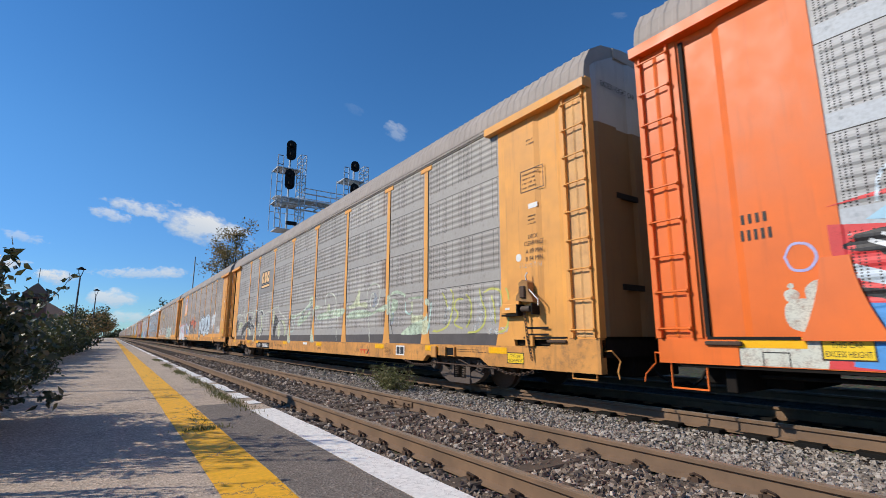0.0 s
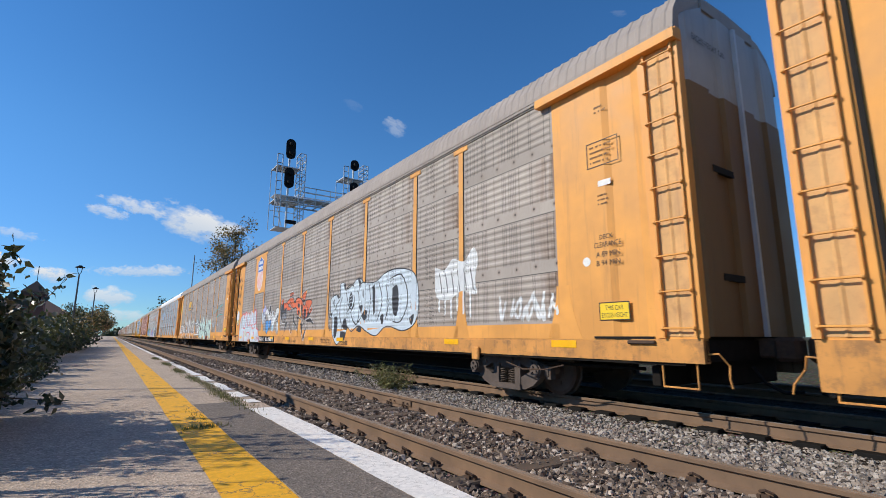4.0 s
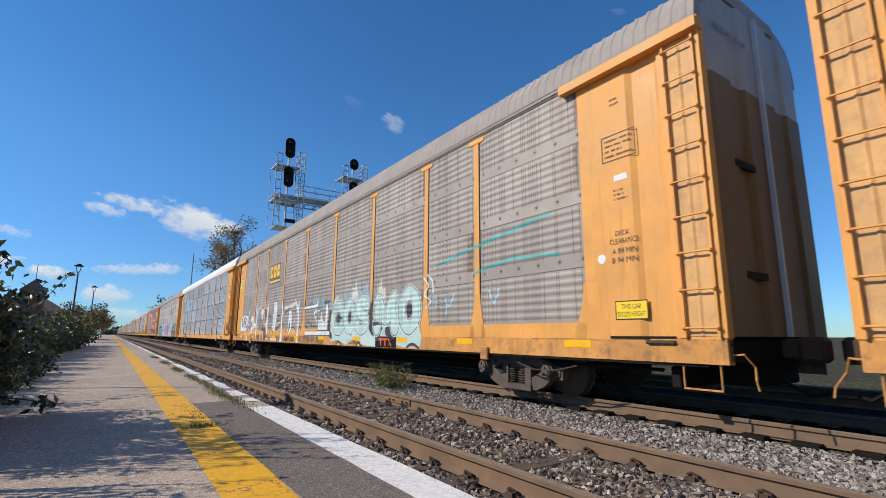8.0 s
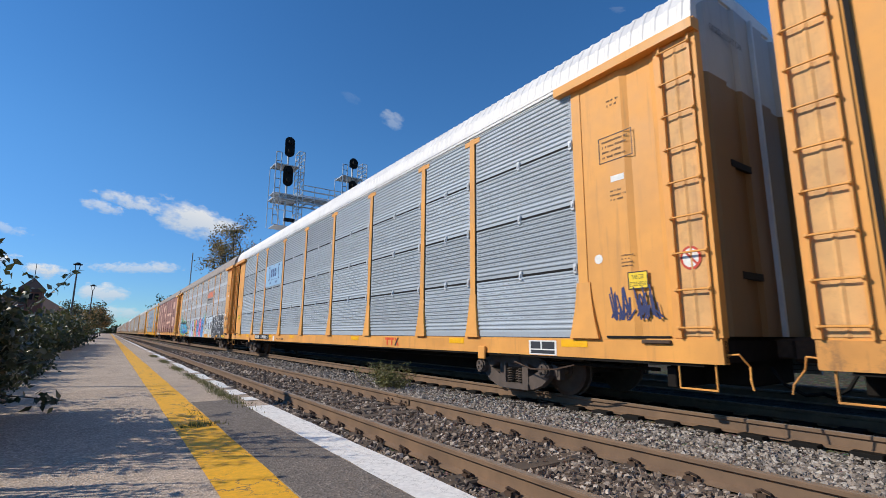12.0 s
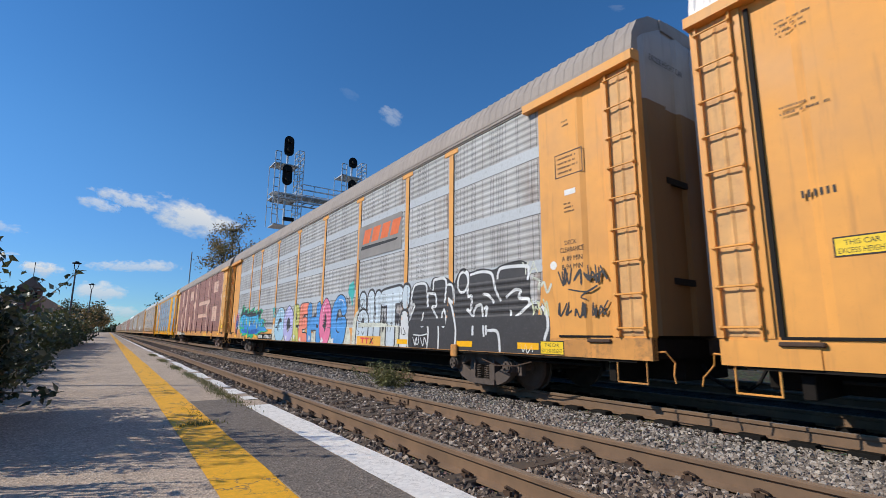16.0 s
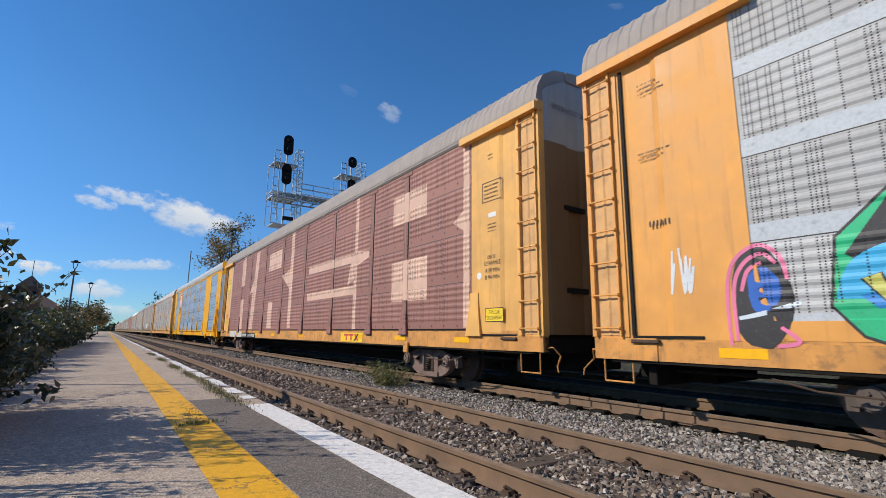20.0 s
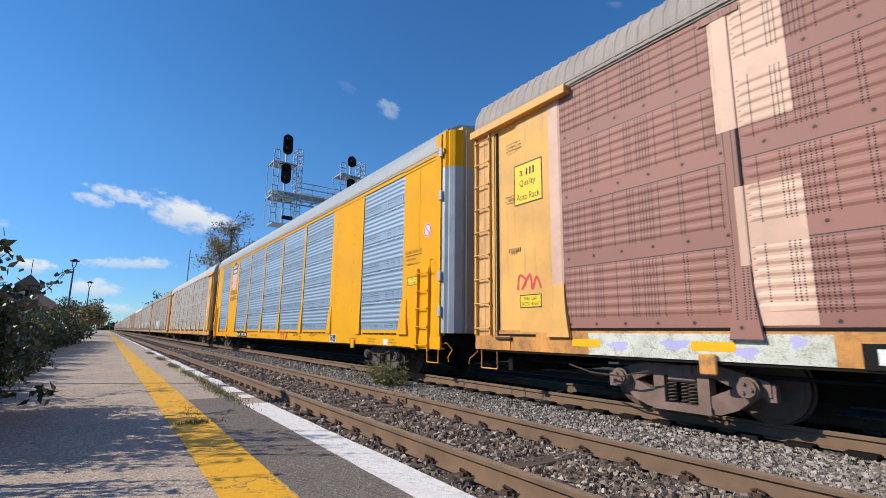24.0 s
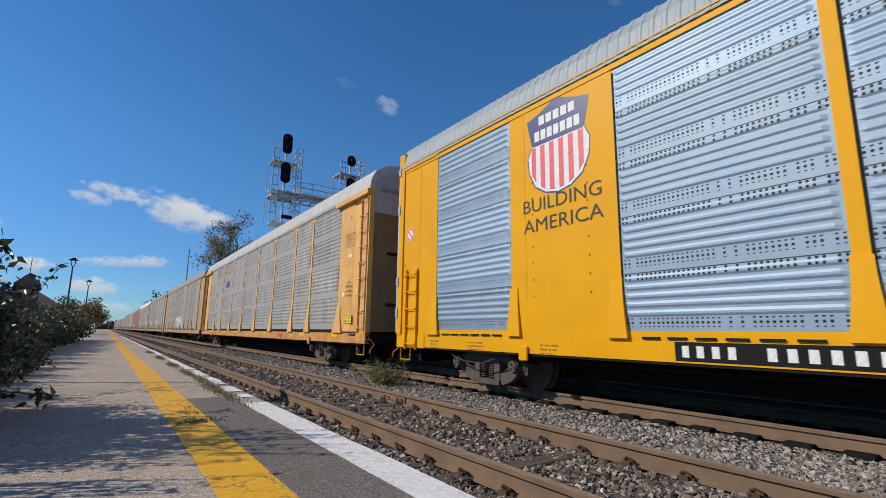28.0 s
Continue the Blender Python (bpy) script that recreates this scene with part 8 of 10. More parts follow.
stroke(car3, [(24.74, 1.83), (24.69, 1.52), (24.59, 1.43), (24.47, 1.49), (24.45, 1.82)], 0.1, G_BLACK, 1.50)
stroke(car3, [(24.07, 1.86), (24.26, 1.83), (24.31, 1.68), (24.09, 1.54), (24.11, 1.33), (24.33, 1.3)], 0.1, G_BLACK, 1.52)
stroke(car3, [(23.67, 1.79), (23.86, 1.76), (23.92, 1.56), (23.82, 1.35), (23.68, 1.4)], 0.1, G_BLACK, 1.54)
stroke(car3, [(24.74, 1.8), (24.68, 1.53), (24.59, 1.46), (24.49, 1.51), (24.46, 1.79)], 0.03, G_SMOKE, 1.96)
stroke(car3, [(24.09, 1.83), (24.24, 1.8), (24.28, 1.69), (24.12, 1.55), (24.13, 1.36)], 0.03, G_SMOKE, 1.98)
stroke(car3, [(23.68, 1.76), (23.84, 1.74), (23.89, 1.56), (23.8, 1.38)], 0.03, G_SMOKE, 2.00)
loop(car3, [(23.39, 1.72), (22.92, 1.8), (22.93, 1.65), (23.2, 1.6), (23.22, 1.52), (23.01, 1.51), (22.99, 1.42), (23.29, 1.36), (23.1, 1.29), (22.95, 1.22), (23.3, 1.09), (23.45, 1.29), (23.48, 1.54)], G_BUFF, 1.22, G_BLACK, 0.035)
loop(car3, [(23.58, 1.76), (23.38, 2.03), (23.14, 2.32), (23.27, 1.98), (23.43, 1.72)], G_WHITE, 1.24)
loop(car3, [(22.86, 2.15), (22.27, 2.21), (22.32, 2.02), (22.8, 1.96)], G_FOG, 0.66)
loop(car3, [(22.9, 1.51), (22.77, 1.84), (22.52, 1.95), (22.32, 1.83), (22.26, 1.53), (22.31, 1.21), (22.45, 1.02), (22.62, 0.96), (22.81, 1.13)], G_WHITE, 1.48, G_BLACK, 0.04)
loop(car3, [(22.72, 1.58), (22.58, 1.63), (22.49, 1.43), (22.57, 1.21), (22.67, 1.17), (22.79, 1.33)], G_HAZE, 1.90, G_BLACK, 0.05)
loop(car3, [(22.26, 1.54), (21.77, 1.54), (21.78, 1.32), (22.24, 1.28)], G_WHITE, 1.62, G_SMOKE, 0.03, smooth=False)
loop(car3, [(21.77, 2.01), (21.57, 2.19), (21.5, 2.08), (21.59, 1.58), (21.62, 1.19), (21.63, 0.76), (21.74, 0.68), (21.74, 1.19), (21.76, 1.5)], G_WHITE, 1.74, G_SMOKE, 0.03)
loop(car3, [(22.04, 2.48), (21.87, 2.24), (21.7, 2.04), (21.75, 1.97), (21.94, 2.17), (22.03, 2.37)], G_WHITE, 1.66)
loop(car3, [(21.46, 2.17), (21.36, 2.33), (21.51, 2.22), (21.64, 2.02), (21.56, 1.98)], G_WHITE, 1.68)
stroke(car3, [(21.54, 2.21), (21.23, 2.23), (20.89, 2.26)], 0.04, G_PALEW, 1.20)
stroke(car3, [(21.1, 2.56), (21.05, 2.3), (20.9, 2.25)], 0.04, G_PALEW, 1.22)
loop(car3, [(21.48, 1.92), (20.91, 2.09), (20.95, 1.68), (21.03, 1.23), (21.41, 1.19), (21.52, 1.43)], G_FOG, 0.74)
loop(car3, [(21.11, 1.69), (20.97, 1.68), (20.99, 1.2), (21.1, 1.2)], G_SMOKE, 0.86)
loop(car3, [(20.93, 1.65), (20.59, 1.64), (20.59, 1.26), (20.69, 1.2), (20.98, 1.2)], G_FOG, 1.38, G_BLACK, 0.03, smooth=False)
loop(car3, [(20.95, 1.7), (20.94, 1.95), (20.86, 2.13), (20.66, 2.22), (20.48, 2.13), (20.42, 1.97), (20.46, 1.78), (20.61, 1.67), (20.82, 1.66)], G_WHITE, 2.30, G_BLACK, 0.045)
loop(car3, [(20.89, 1.9), (20.71, 1.9), (20.68, 1.82), (20.72, 1.71), (20.89, 1.71)], G_BLACK, 2.92, smooth=False)
loop(car3, [(20.85, 1.84), (20.74, 1.83), (20.76, 1.74), (20.84, 1.75)], G_WHITE, 3.34, smooth=False)
stroke(car3, [(20.62, 1.19), (20.43, 1.16), (20.3, 0.97), (20.26, 0.69)], 0.05, G_CHAR, 1.76)
stroke(car3, [(20.6, 1.12), (20.45, 1.07), (20.39, 0.89), (20.37, 0.68)], 0.13, G_WHITE, 2.08)
stroke(car3, [(20.91, 1.07), (20.88, 0.87), (20.83, 0.68)], 0.05, G_WHITE, 2.10)
loop(car3, [(23.84, 1.05), (23.61, 1.02), (23.36, 0.69), (23.58, 0.68)], G_WHITE, 1.52, smooth=False)
rr = random.Random(71)
for k in range(22):
    y, z = rr.uniform(20.0, 20.65), rr.uniform(1.2, 1.5)
    stroke(car3, [(y, z), (y + rr.uniform(0.02, 0.12), z - 0.15), (y + rr.uniform(0.05, 0.3), z - rr.uniform(0.25, 0.45))], rr.uniform(0.015, 0.03), G_CHAR, 1.0 + 0.02 * k)
lines_of_bars(car3, 21.5, 21.1, 0.72, 0.86, 4, seed=41)
lines_of_bars(car3, 20.75, 20.35, 0.73, 0.87, 3, seed=42)
lines_of_bars(car3, 24.5, 24.1, 0.75, 0.9, 4, seed=43)
drips(car3, 22.4, 19.5, 0.69, 1.0, 150, G_DIRT, 9, 0.012)
stroke(car3, [(6.0, 2.5), (5.4, 2.6), (4.4, 2.75), (2.6, 3.0)], 0.055, G_TEAL, 0)
stroke(car3, [(4.6, 2.2), (4.0, 2.3), (3.4, 2.35), (2.4, 2.3)], 0.05, G_TEAL, 0)
for pts in ([(6.2, 1.75), (5.95, 1.8), (6.0, 1.6)], [(5.7, 1.85), (5.5, 1.6), (5.3, 1.85)], [(4.2, 1.85), (4.05, 1.6), (3.9, 1.85)], [(5.6, 1.8), (5.6, 1.4)]):
    stroke(car3, pts, 0.05, G_SKY, 0)

# -- blue-grey car
end_lettering(car4, CAR_LENGTH, 33, False, 0.0, True)
height_sign(car4, 1.02, 1.74, 0.3, 0.24)
EDGE[1] = 0.0275
flat(car4, "emblem_plate", [rect(20.22, 17.72, 3.10, 4.06)], PANEL_BLUE, 0, "pale blue plate behind the emblem")
block_emblem(car4, 19.42, 18.52, 3.5, 3.86, NAVY, NAVY, False)
for a, s in ((19.66, -1), (18.2, 1)):
    flat(car4, "emblem_bracket", [rect(a, a + s * 0.07, 3.36, 4.0), rect(a, a + s * -0.0 + s * -0.12, 3.36, 3.43), rect(a, a - s * 0.12, 3.93, 4.0)], NAVY, 1)
lines_of_bars(car4, 19.4, 18.4, 3.34, 3.42, 1, NAVY, seed=2)
for y in (19.5, 19.35, 18.62, 18.47):
    blob(car4, y, 3.24, 0.055, 0.055, NAVY, 2, 1, 0.0, 12, "emblem_dot")
EDGE[1] = 0.0185
plate(car4, 21.57, 19.08, 0.73, 0.95, 4, 6, BLACK_PAINT)
flat(car4, "white_plate", [rect(18.45, 18.23, 0.70, 0.90)], CHALK, 2)
lading(car4, 17.75)
three_bars(car4, 8.2, 7.5, 0.73, 0.92, MARK_RED)
tapes(car4, (1.9, 4.9, 9.8, 15.6, 18.6, 22.8, 24.6))
flat(car4, "white_plate", [rect(3.1, 2.5, 0.69, 0.92)], CHALK, 1)
flat(car4, "white_plate_print", [rect(3.06, 2.84, 0.785, 0.90), rect(2.81, 2.54, 0.785, 0.90), rect(3.06, 2.54, 0.71, 0.765)], DARK_GREY, 2)
tag(car4, 1.5, 0.75, 1.2, 1.7, G_NAVY, 4, 6, 0.03)
tag(car4, 1.45, 0.7, 1.2, 1.45, G_NAVY, 5, 6, 0.02)
flat(car4, "no_hump_decal", [[(0.28 + 0.13 * math.cos(a * 0.3927), 1.95 + 0.15 * math.sin(a * 0.3927)) for a in range(16)]], CHALK, 16)
stroke(car4, [(0.36, 2.05), (0.2, 1.86)], 0.03, RED_INK, 18)
stroke(car4, [(0.28 + 0.115 * math.cos(a * 0.3927), 1.95 + 0.133 * math.sin(a * 0.3927)) for a in range(17)], 0.032, RED_INK, 18.5, "decal_ring")
height_sign(car4, 25.42, 1.87, 0.45, 0.2)

# -- silver car with the long row of letters
end_lettering(car5, CAR_LENGTH, 43, False)
height_sign(car5, 1.72, 0.80, 0.5, 0.22)
flat(car5, "plain_plate", [rect(9.1, 6.58, 3.1, 4.06)], PANEL_GREY, 0, "plain grey plate behind the emblem")
for i in range(4):
    a = 8.85 - i * 0.55
    flat(car5, "emblem_block", [[(a, 3.52 + 0.0), (a - 0.42, 3.52), (a - 0.58, 3.92), (a - 0.14, 3.92)]], LOGO_ORANGE, 2)
flat(car5, "emblem_bar", [[(8.95, 3.36), (6.9, 3.36), (6.75, 3.42), (8.9, 3.46)]], INK, 2)
plate(car5, 19.95, 17.6, 0.70, 0.955, 4, 6, BLACK_PAINT)
three_bars(car5, 8.75, 7.95, 0.73, 0.89, G_RED)
tapes(car5, (2.0, 3.75, 6.2, 20.2, 21.9, 24.6), 0.76)
flat(car5, "graffiti_fill", [[(17.2, 0.585), (9.4, 0.585), (9.45, 1.0), (9.7, 1.35), (10.4, 1.0), (17.2, 0.98)]], G_PALEW, 0)
bubble_letters(car5, (("G", 17.3, 15.85, 0.60, 2.02, G_SKY, 0.03), ("O", 16.05, 14.75, 0.58, 2.06, G_LILAC, 0), ("R", 14.8, 14.05, 0.58, 2.06, G_OLIVE, 0), ("E", 14.1, 13.1, 0.58, 2.08, G_SALMON, 0.1),
                      ("H", 13.2, 11.85, 0.58, 2.06, G_MID, -0.05), ("O", 12.0, 10.95, 0.56, 2.14, G_PINK, 0), ("G", 11.0, 9.75, 0.58, 2.16, G_MID, 0.05)), G_BLACK, None, 1, 0.40, 0.035)
for y in (16.6, 15.4, 14.4, 13.6, 12.5, 11.5, 10.5):
    blob(car5, y, 1.3, 0.22, 0.34, G_CHAR, 0.5, int(y), 0.2)
    blob(car5, y - 0.05, 1.02, 0.14, 0.14, G_PALEW, 0.8, int(y) + 3, 0.3)
for y in (15.6, 14.6, 13.9, 12.9, 11.7, 10.8):
    blob(car5, y, 0.75 + 0.1 * math.sin(y * 7), 0.10, 0.08, G_WHITE, 11, int(y * 3), 0.4)
blob(car5, 9.5, 2.25, 0.22, 0.26, G_TEAL, 0, 3, 0.2)
stroke(car5, [(9.45, 2.1), (9.4, 1.8)], 0.10, G_TEAL, 0.5)
for pts in ([(9.85, 2.1), (9.95, 1.95), (9.85, 1.85)], [(9.8, 2.05), (9.72, 1.95), (9.8, 1.85), (9.7, 1.83)], [(9.66, 2.08), (9.6, 1.95), (9.66, 1.86), (9.56, 1.9)]):
    stroke(car5, pts, 0.03, G_BLACK, 1)
# ice-blue arches over the owner's mark
loop(car5, [(9.35, 0.6), (9.3, 1.3), (9.0, 1.65), (8.6, 1.7), (8.2, 1.5), (7.6, 1.3), (6.8, 1.2), (6.15, 1.1), (6.1, 0.6)], G_PALEW, 0)
ICE = ([(8.68, 1.15), (8.70, 1.93)], [(8.2, 1.0), (8.18, 1.96)], [(7.80, 0.95), (7.76, 1.94)], [(7.45, 1.9), (7.05, 1.93), (6.64, 1.95)], [(7.03, 1.84), (7.06, 0.75)], [(6.29, 2.0), (6.33, 1.75)], [(6.36, 1.36), (6.40, 0.75)])
for k, pts in enumerate(ICE):
    w = (0.40, 0.38, 0.34, 0.40, 0.42, 0.32, 0.36)[k]
    fat_lines(car5, "graffiti_outline", [pts], w + 0.13, G_CHAR, 0.4 + 0.02 * k)
    fat_lines(car5, "graffiti_letter", [pts], w, G_ICE if k != 6 else G_WHITE, 0.9 + 0.02 * k)
for pts in ([(8.45, 1.2), (8.35, 1.55), (8.3, 1.0)], [(7.95, 1.1), (7.88, 1.5), (7.9, 1.9)], [(7.45, 1.62), (7.35, 1.2), (7.5, 1.05)], [(6.8, 1.5), (6.72, 1.2), (6.6, 1.45)]):
    loop(car5, pts, G_CHAR, 1.5)
fat_lines(car5, "graffiti_outline", [[(8.72, 0.72), (8.66, 1.3)]], 0.82, G_CHAR, 1.7)
fat_lines(car5, "graffiti_letter", [[(8.72, 0.72), (8.66, 1.3)]], 0.70, G_ICE, 2.0)
blob(car5, 8.66, 1.28, 0.10, 0.14, G_CHAR, 2.6, 3, 0.1)
flat(car5, "graffiti_fill", [rect(9.0, 7.55, 0.60, 0.93)], G_AMBER, 2.8)
for pts in ([(9.0, 1.95), (8.98, 1.7)], [(8.88, 1.95), (8.86, 1.7)], [(9.0, 1.82), (8.86, 1.83)], [(8.78, 1.95), (8.62, 1.93), (8.76, 1.72), (8.6, 1.72)], [(8.95, 1.08), (8.85, 1.02), (8.93, 0.96)], [(8.7, 1.06), (8.6, 0.97), (8.55, 1.06)], [(7.2, 1.3), (7.2, 1.05)], [(7.08, 1.25), (6.98, 1.25), (7.06, 1.05)], [(6.5, 1.15), (6.48, 0.98)], [(6.4, 1.15), (6.3, 1.0), (6.42, 0.98)]):
    stroke(car5, pts, 0.028, G_BLACK, 4)
# charcoal letters with a white edge, run down over the sill
loop(car5, [(6.2, 0.6), (6.22, 1.1), (5.98, 1.6), (6.02, 2.05), (5.76, 2.16), (5.42, 2.12), (5.25, 1.95), (5.14, 2.2), (4.64, 2.16), (4.36, 2.02), (4.22, 2.2), (4.03, 2.3), (3.82, 2.2), (3.48, 2.23), (3.1, 2.17), (2.82, 2.24), (2.24, 2.2), (2.18, 1.6), (1.96, 1.53), (1.78, 1.3), (1.78, 0.9), (1.86, 0.6)], G_CHAR, 0.2, G_BLACK, 0.05)
for k, pts in enumerate((
        [(6.17, 0.6), (6.19, 1.03), (6.10, 1.35), (5.91, 1.65), (6.07, 1.70), (5.97, 2.07), (5.76, 2.14), (5.46, 2.11), (5.39, 1.93), (5.36, 1.59)],
        [(5.33, 1.59), (5.34, 1.87), (5.21, 1.88), (5.04, 1.84), (5.01, 1.6), (5.17, 1.58), (4.98, 1.35), (4.91, 1.1), (4.92, 0.66)],
        [(5.13, 1.94), (5.13, 2.13), (5.03, 2.18), (4.66, 2.13), (4.69, 1.65)], [(4.64, 2.02), (4.41, 1.99), (4.37, 1.65), (4.56, 1.74), (4.43, 1.56), (4.34, 1.29), (4.29, 1.04), (4.34, 0.64)],
        [(4.72, 1.53), (4.80, 1.34), (4.73, 1.15), (4.64, 1.34), (4.72, 1.53)], [(5.51, 1.48), (5.60, 1.18), (5.38, 1.22), (5.31, 1.03), (5.36, 0.67)],
        [(4.23, 2.05), (4.16, 2.2), (4.03, 2.24), (3.92, 2.17), (3.88, 2.01), (3.96, 1.87), (4.08, 1.83), (4.2, 1.9), (4.23, 2.05)],
        [(3.96, 2.25), (3.88, 2.17), (3.89, 1.76), (3.77, 1.74), (3.8, 1.45), (3.92, 1.49), (3.75, 1.33), (3.73, 0.98)], [(3.82, 2.16), (3.48, 2.19), (3.2, 2.14), (3.12, 2.02), (3.05, 1.8), (2.91, 1.6)], [(3.43, 1.76), (3.25, 1.72), (3.09, 1.57)],
        [(3.75, 0.98), (3.71, 1.33), (3.65, 1.5), (3.55, 1.55), (3.45, 1.52), (3.42, 1.2), (3.40, 0.96)], [(3.33, 0.99), (3.34, 1.31), (3.30, 1.5), (3.39, 1.48)], [(3.0, 2.0), (2.98, 2.12), (2.85, 2.2), (2.28, 2.17), (2.2, 2.09), (2.22, 1.92)],
        [(2.77, 1.65), (2.56, 1.77), (2.40, 1.75), (2.44, 1.63), (2.22, 1.6), (2.2, 1.51)], [(2.65, 1.43), (2.62, 1.27), (2.33, 1.42), (2.14, 1.53), (1.96, 1.51), (1.81, 1.33), (1.79, 1.12), (1.86, 0.95), (1.9, 0.75)], [(3.3, 1.07), (3.01, 1.04), (2.95, 0.68)])):
    stroke(car5, pts, 0.06, G_WHITE, 1.0 + 0.06 * k)
loop(car5, [(6.0, 0.98), (5.45, 1.0), (5.35, 0.7), (5.95, 0.69)], G_SMOKE, 2)
for pts in ([(5.95, 0.92), (5.85, 0.75), (5.78, 0.92), (5.86, 0.8), (5.72, 0.78), (5.7, 0.95)], [(5.62, 0.92), (5.52, 0.74), (5.46, 0.92), (5.36, 0.76)], [(5.95, 0.98), (5.6, 0.97), (5.35, 1.0)]):
    stroke(car5, pts, 0.028, G_WHITE, 2.6)
stroke(car5, [(2.42, 0.86), (2.36, 0.72), (2.30, 0.84), (2.26, 0.70), (2.16, 0.82), (2.14, 0.72)], 0.02, G_WHITE, 3)
word(car5, "YA", 2.36, 1.98, 2.02, 2.24, G_PALEW, 1, 0.0, 0.0, "graffiti_stroke")
stroke(car5, [(2.1, 1.95), (1.95, 1.88), (1.98, 1.75), (1.85, 1.85), (1.78, 1.68), (1.68, 1.82)], 0.05, G_PALEW, 1)
# green, blue and black arrow letters
loop(car5, [(24.0, 1.3), (23.91, 1.98), (23.34, 2.51), (23.16, 2.3), (22.85, 2.29), (22.98, 2.12), (22.05, 2.25), (22.15, 2.02), (20.93, 2.24), (21.07, 1.99), (20.32, 2.12), (20.44, 1.91), (19.77, 2.12), (19.35, 2.0), (19.74, 1.76), (19.65, 1.63), (19.06, 1.6),
            (18.71, 1.52), (19.12, 1.37), (18.96, 1.25), (18.24, 1.07), (18.9, 1.0), (19.32, 1.02), (19.69, 0.95), (19.9, 0.69), (20.09, 0.94), (20.43, 0.70), (20.78, 0.84), (21.17, 0.70), (21.58, 0.80), (22.04, 0.70), (22.53, 0.91), (23.26, 0.80), (23.78, 1.01)], G_LEAF, 0.2, G_BLACK, 0.03, False)
loop(car5, [(23.85, 1.8), (23.48, 2.31), (23.28, 2.29), (23.28, 2.0), (22.89, 2.14), (22.35, 2.12), (22.44, 1.95), (21.56, 2.04), (21.06, 2.12), (21.2, 1.95), (20.56, 2.0), (20.62, 1.86), (20.04, 2.0), (19.78, 2.05), (19.54, 1.96), (19.84, 1.79), (19.96, 1.61), (21.56, 1.68), (23.68, 1.66)], G_BLACK, 0.9, None, 0.03, False)
loop(car5, [(23.96, 1.37), (23.79, 1.75), (23.27, 1.91), (22.4, 1.80), (21.56, 1.78), (20.5, 1.80), (20.16, 1.86), (20.06, 1.62), (19.81, 1.46), (19.65, 1.60), (19.15, 1.57), (19.25, 1.37), (19.77, 1.25), (21.57, 1.29)], G_AZURE, 1.4)
loop(car5, [(23.78, 1.40), (22.9, 1.48), (22.0, 1.38), (21.1, 1.50), (20.18, 1.40), (19.67, 1.30), (19.04, 1.26), (18.52, 1.1), (19.14, 1.07), (19.78, 1.05), (20.2, 0.92), (20.78, 0.96), (21.58, 0.90), (22.53, 0.98), (23.27, 0.96)], G_BLUE, 1.9)
loop(car5, [(23.4, 1.12), (22.6, 1.2), (21.6, 1.1), (20.6, 1.16), (19.9, 1.1), (20.4, 0.96), (21.6, 0.92), (22.6, 0.98)], G_COBALT, 2.3)
for k, pts in enumerate(([(23.3, 1.85), (23.12, 1.4), (22.98, 1.0)], [(22.75, 1.84), (22.5, 1.4), (22.36, 1.0)], [(22.19, 1.78), (22.0, 1.3), (21.88, 0.92), (21.57, 1.31)], [(21.49, 1.75), (21.3, 1.4), (21.23, 1.0)], [(20.94, 1.75), (21.09, 1.3), (20.84, 1.0)],
                         [(20.45, 1.76), (20.58, 1.38), (20.42, 1.05), (20.16, 1.28), (20.12, 1.54)], [(20.05, 1.78), (19.92, 1.27), (19.78, 1.05)], [(19.65, 1.6), (19.53, 1.27), (19.21, 1.33)], [(23.0, 1.7), (22.75, 1.45), (22.9, 1.25)], [(21.85, 1.72), (21.65, 1.5), (21.5, 1.6)], [(19.5, 1.52), (19.2, 1.42), (18.9, 1.3)])):
    stroke(car5, pts, 0.05, G_BLACK, 2.8 + 0.08 * k)
for k, (m, pts) in enumerate(((G_OLIVE, [(22.5, 1.8), (22.36, 1.33), (22.6, 1.5)]), (G_LEAF, [(23.1, 1.6), (22.9, 1.1), (23.0, 1.05), (23.2, 1.4)]), (G_OLIVE, [(21.9, 1.6), (21.72, 1.12), (21.62, 1.5)]), (G_OLIVE, [(20.72, 1.72), (20.85, 1.3), (21.0, 1.5)]), (G_OLIVE, [(20.3, 1.55), (20.16, 1.2), (20.36, 1.2)]),
                              (G_OLIVE, [(19.8, 1.5), (19.5, 1.15), (19.72, 1.19)]), (G_LEAF, [(22.2, 1.3), (22.0, 0.75), (21.85, 0.75), (22.0, 1.2)]), (G_LEAF, [(20.95, 1.2), (20.7, 0.78), (20.85, 1.0)]), (G_OLIVE, [(19.1, 1.56), (18.74, 1.52), (19.1, 1.48)]), (G_OLIVE, [(23.75, 1.55), (23.5, 1.2), (23.6, 1.6)]))):
    loop(car5, pts, m, 3.8 + 0.05 * k, G_BLACK, 0.022, False)
tag(car5, 18.95, 17.55, 1.33, 1.47, G_BLACK, 90, 12, 0.025)
for k, y in enumerate((23.6, 22.9, 22.3, 21.5, 20.9)):
    flat(car5, "graffiti_fill", [[(y, 0.70), (y - 0.3, 0.70), (y - 0.2, 0.82), (y - 0.4, 0.95), (y - 0.1, 0.97)]], (G_AMBER, G_LEAF)[k % 2], 0.7)
blob(car5, 17.55, 1.95, 0.17, 0.16, G_TEAL, 0, 31, 0.3)
blob(car5, 17.45, 1.7, 0.12, 0.08, G_TEAL, 0.2, 32, 0.3)
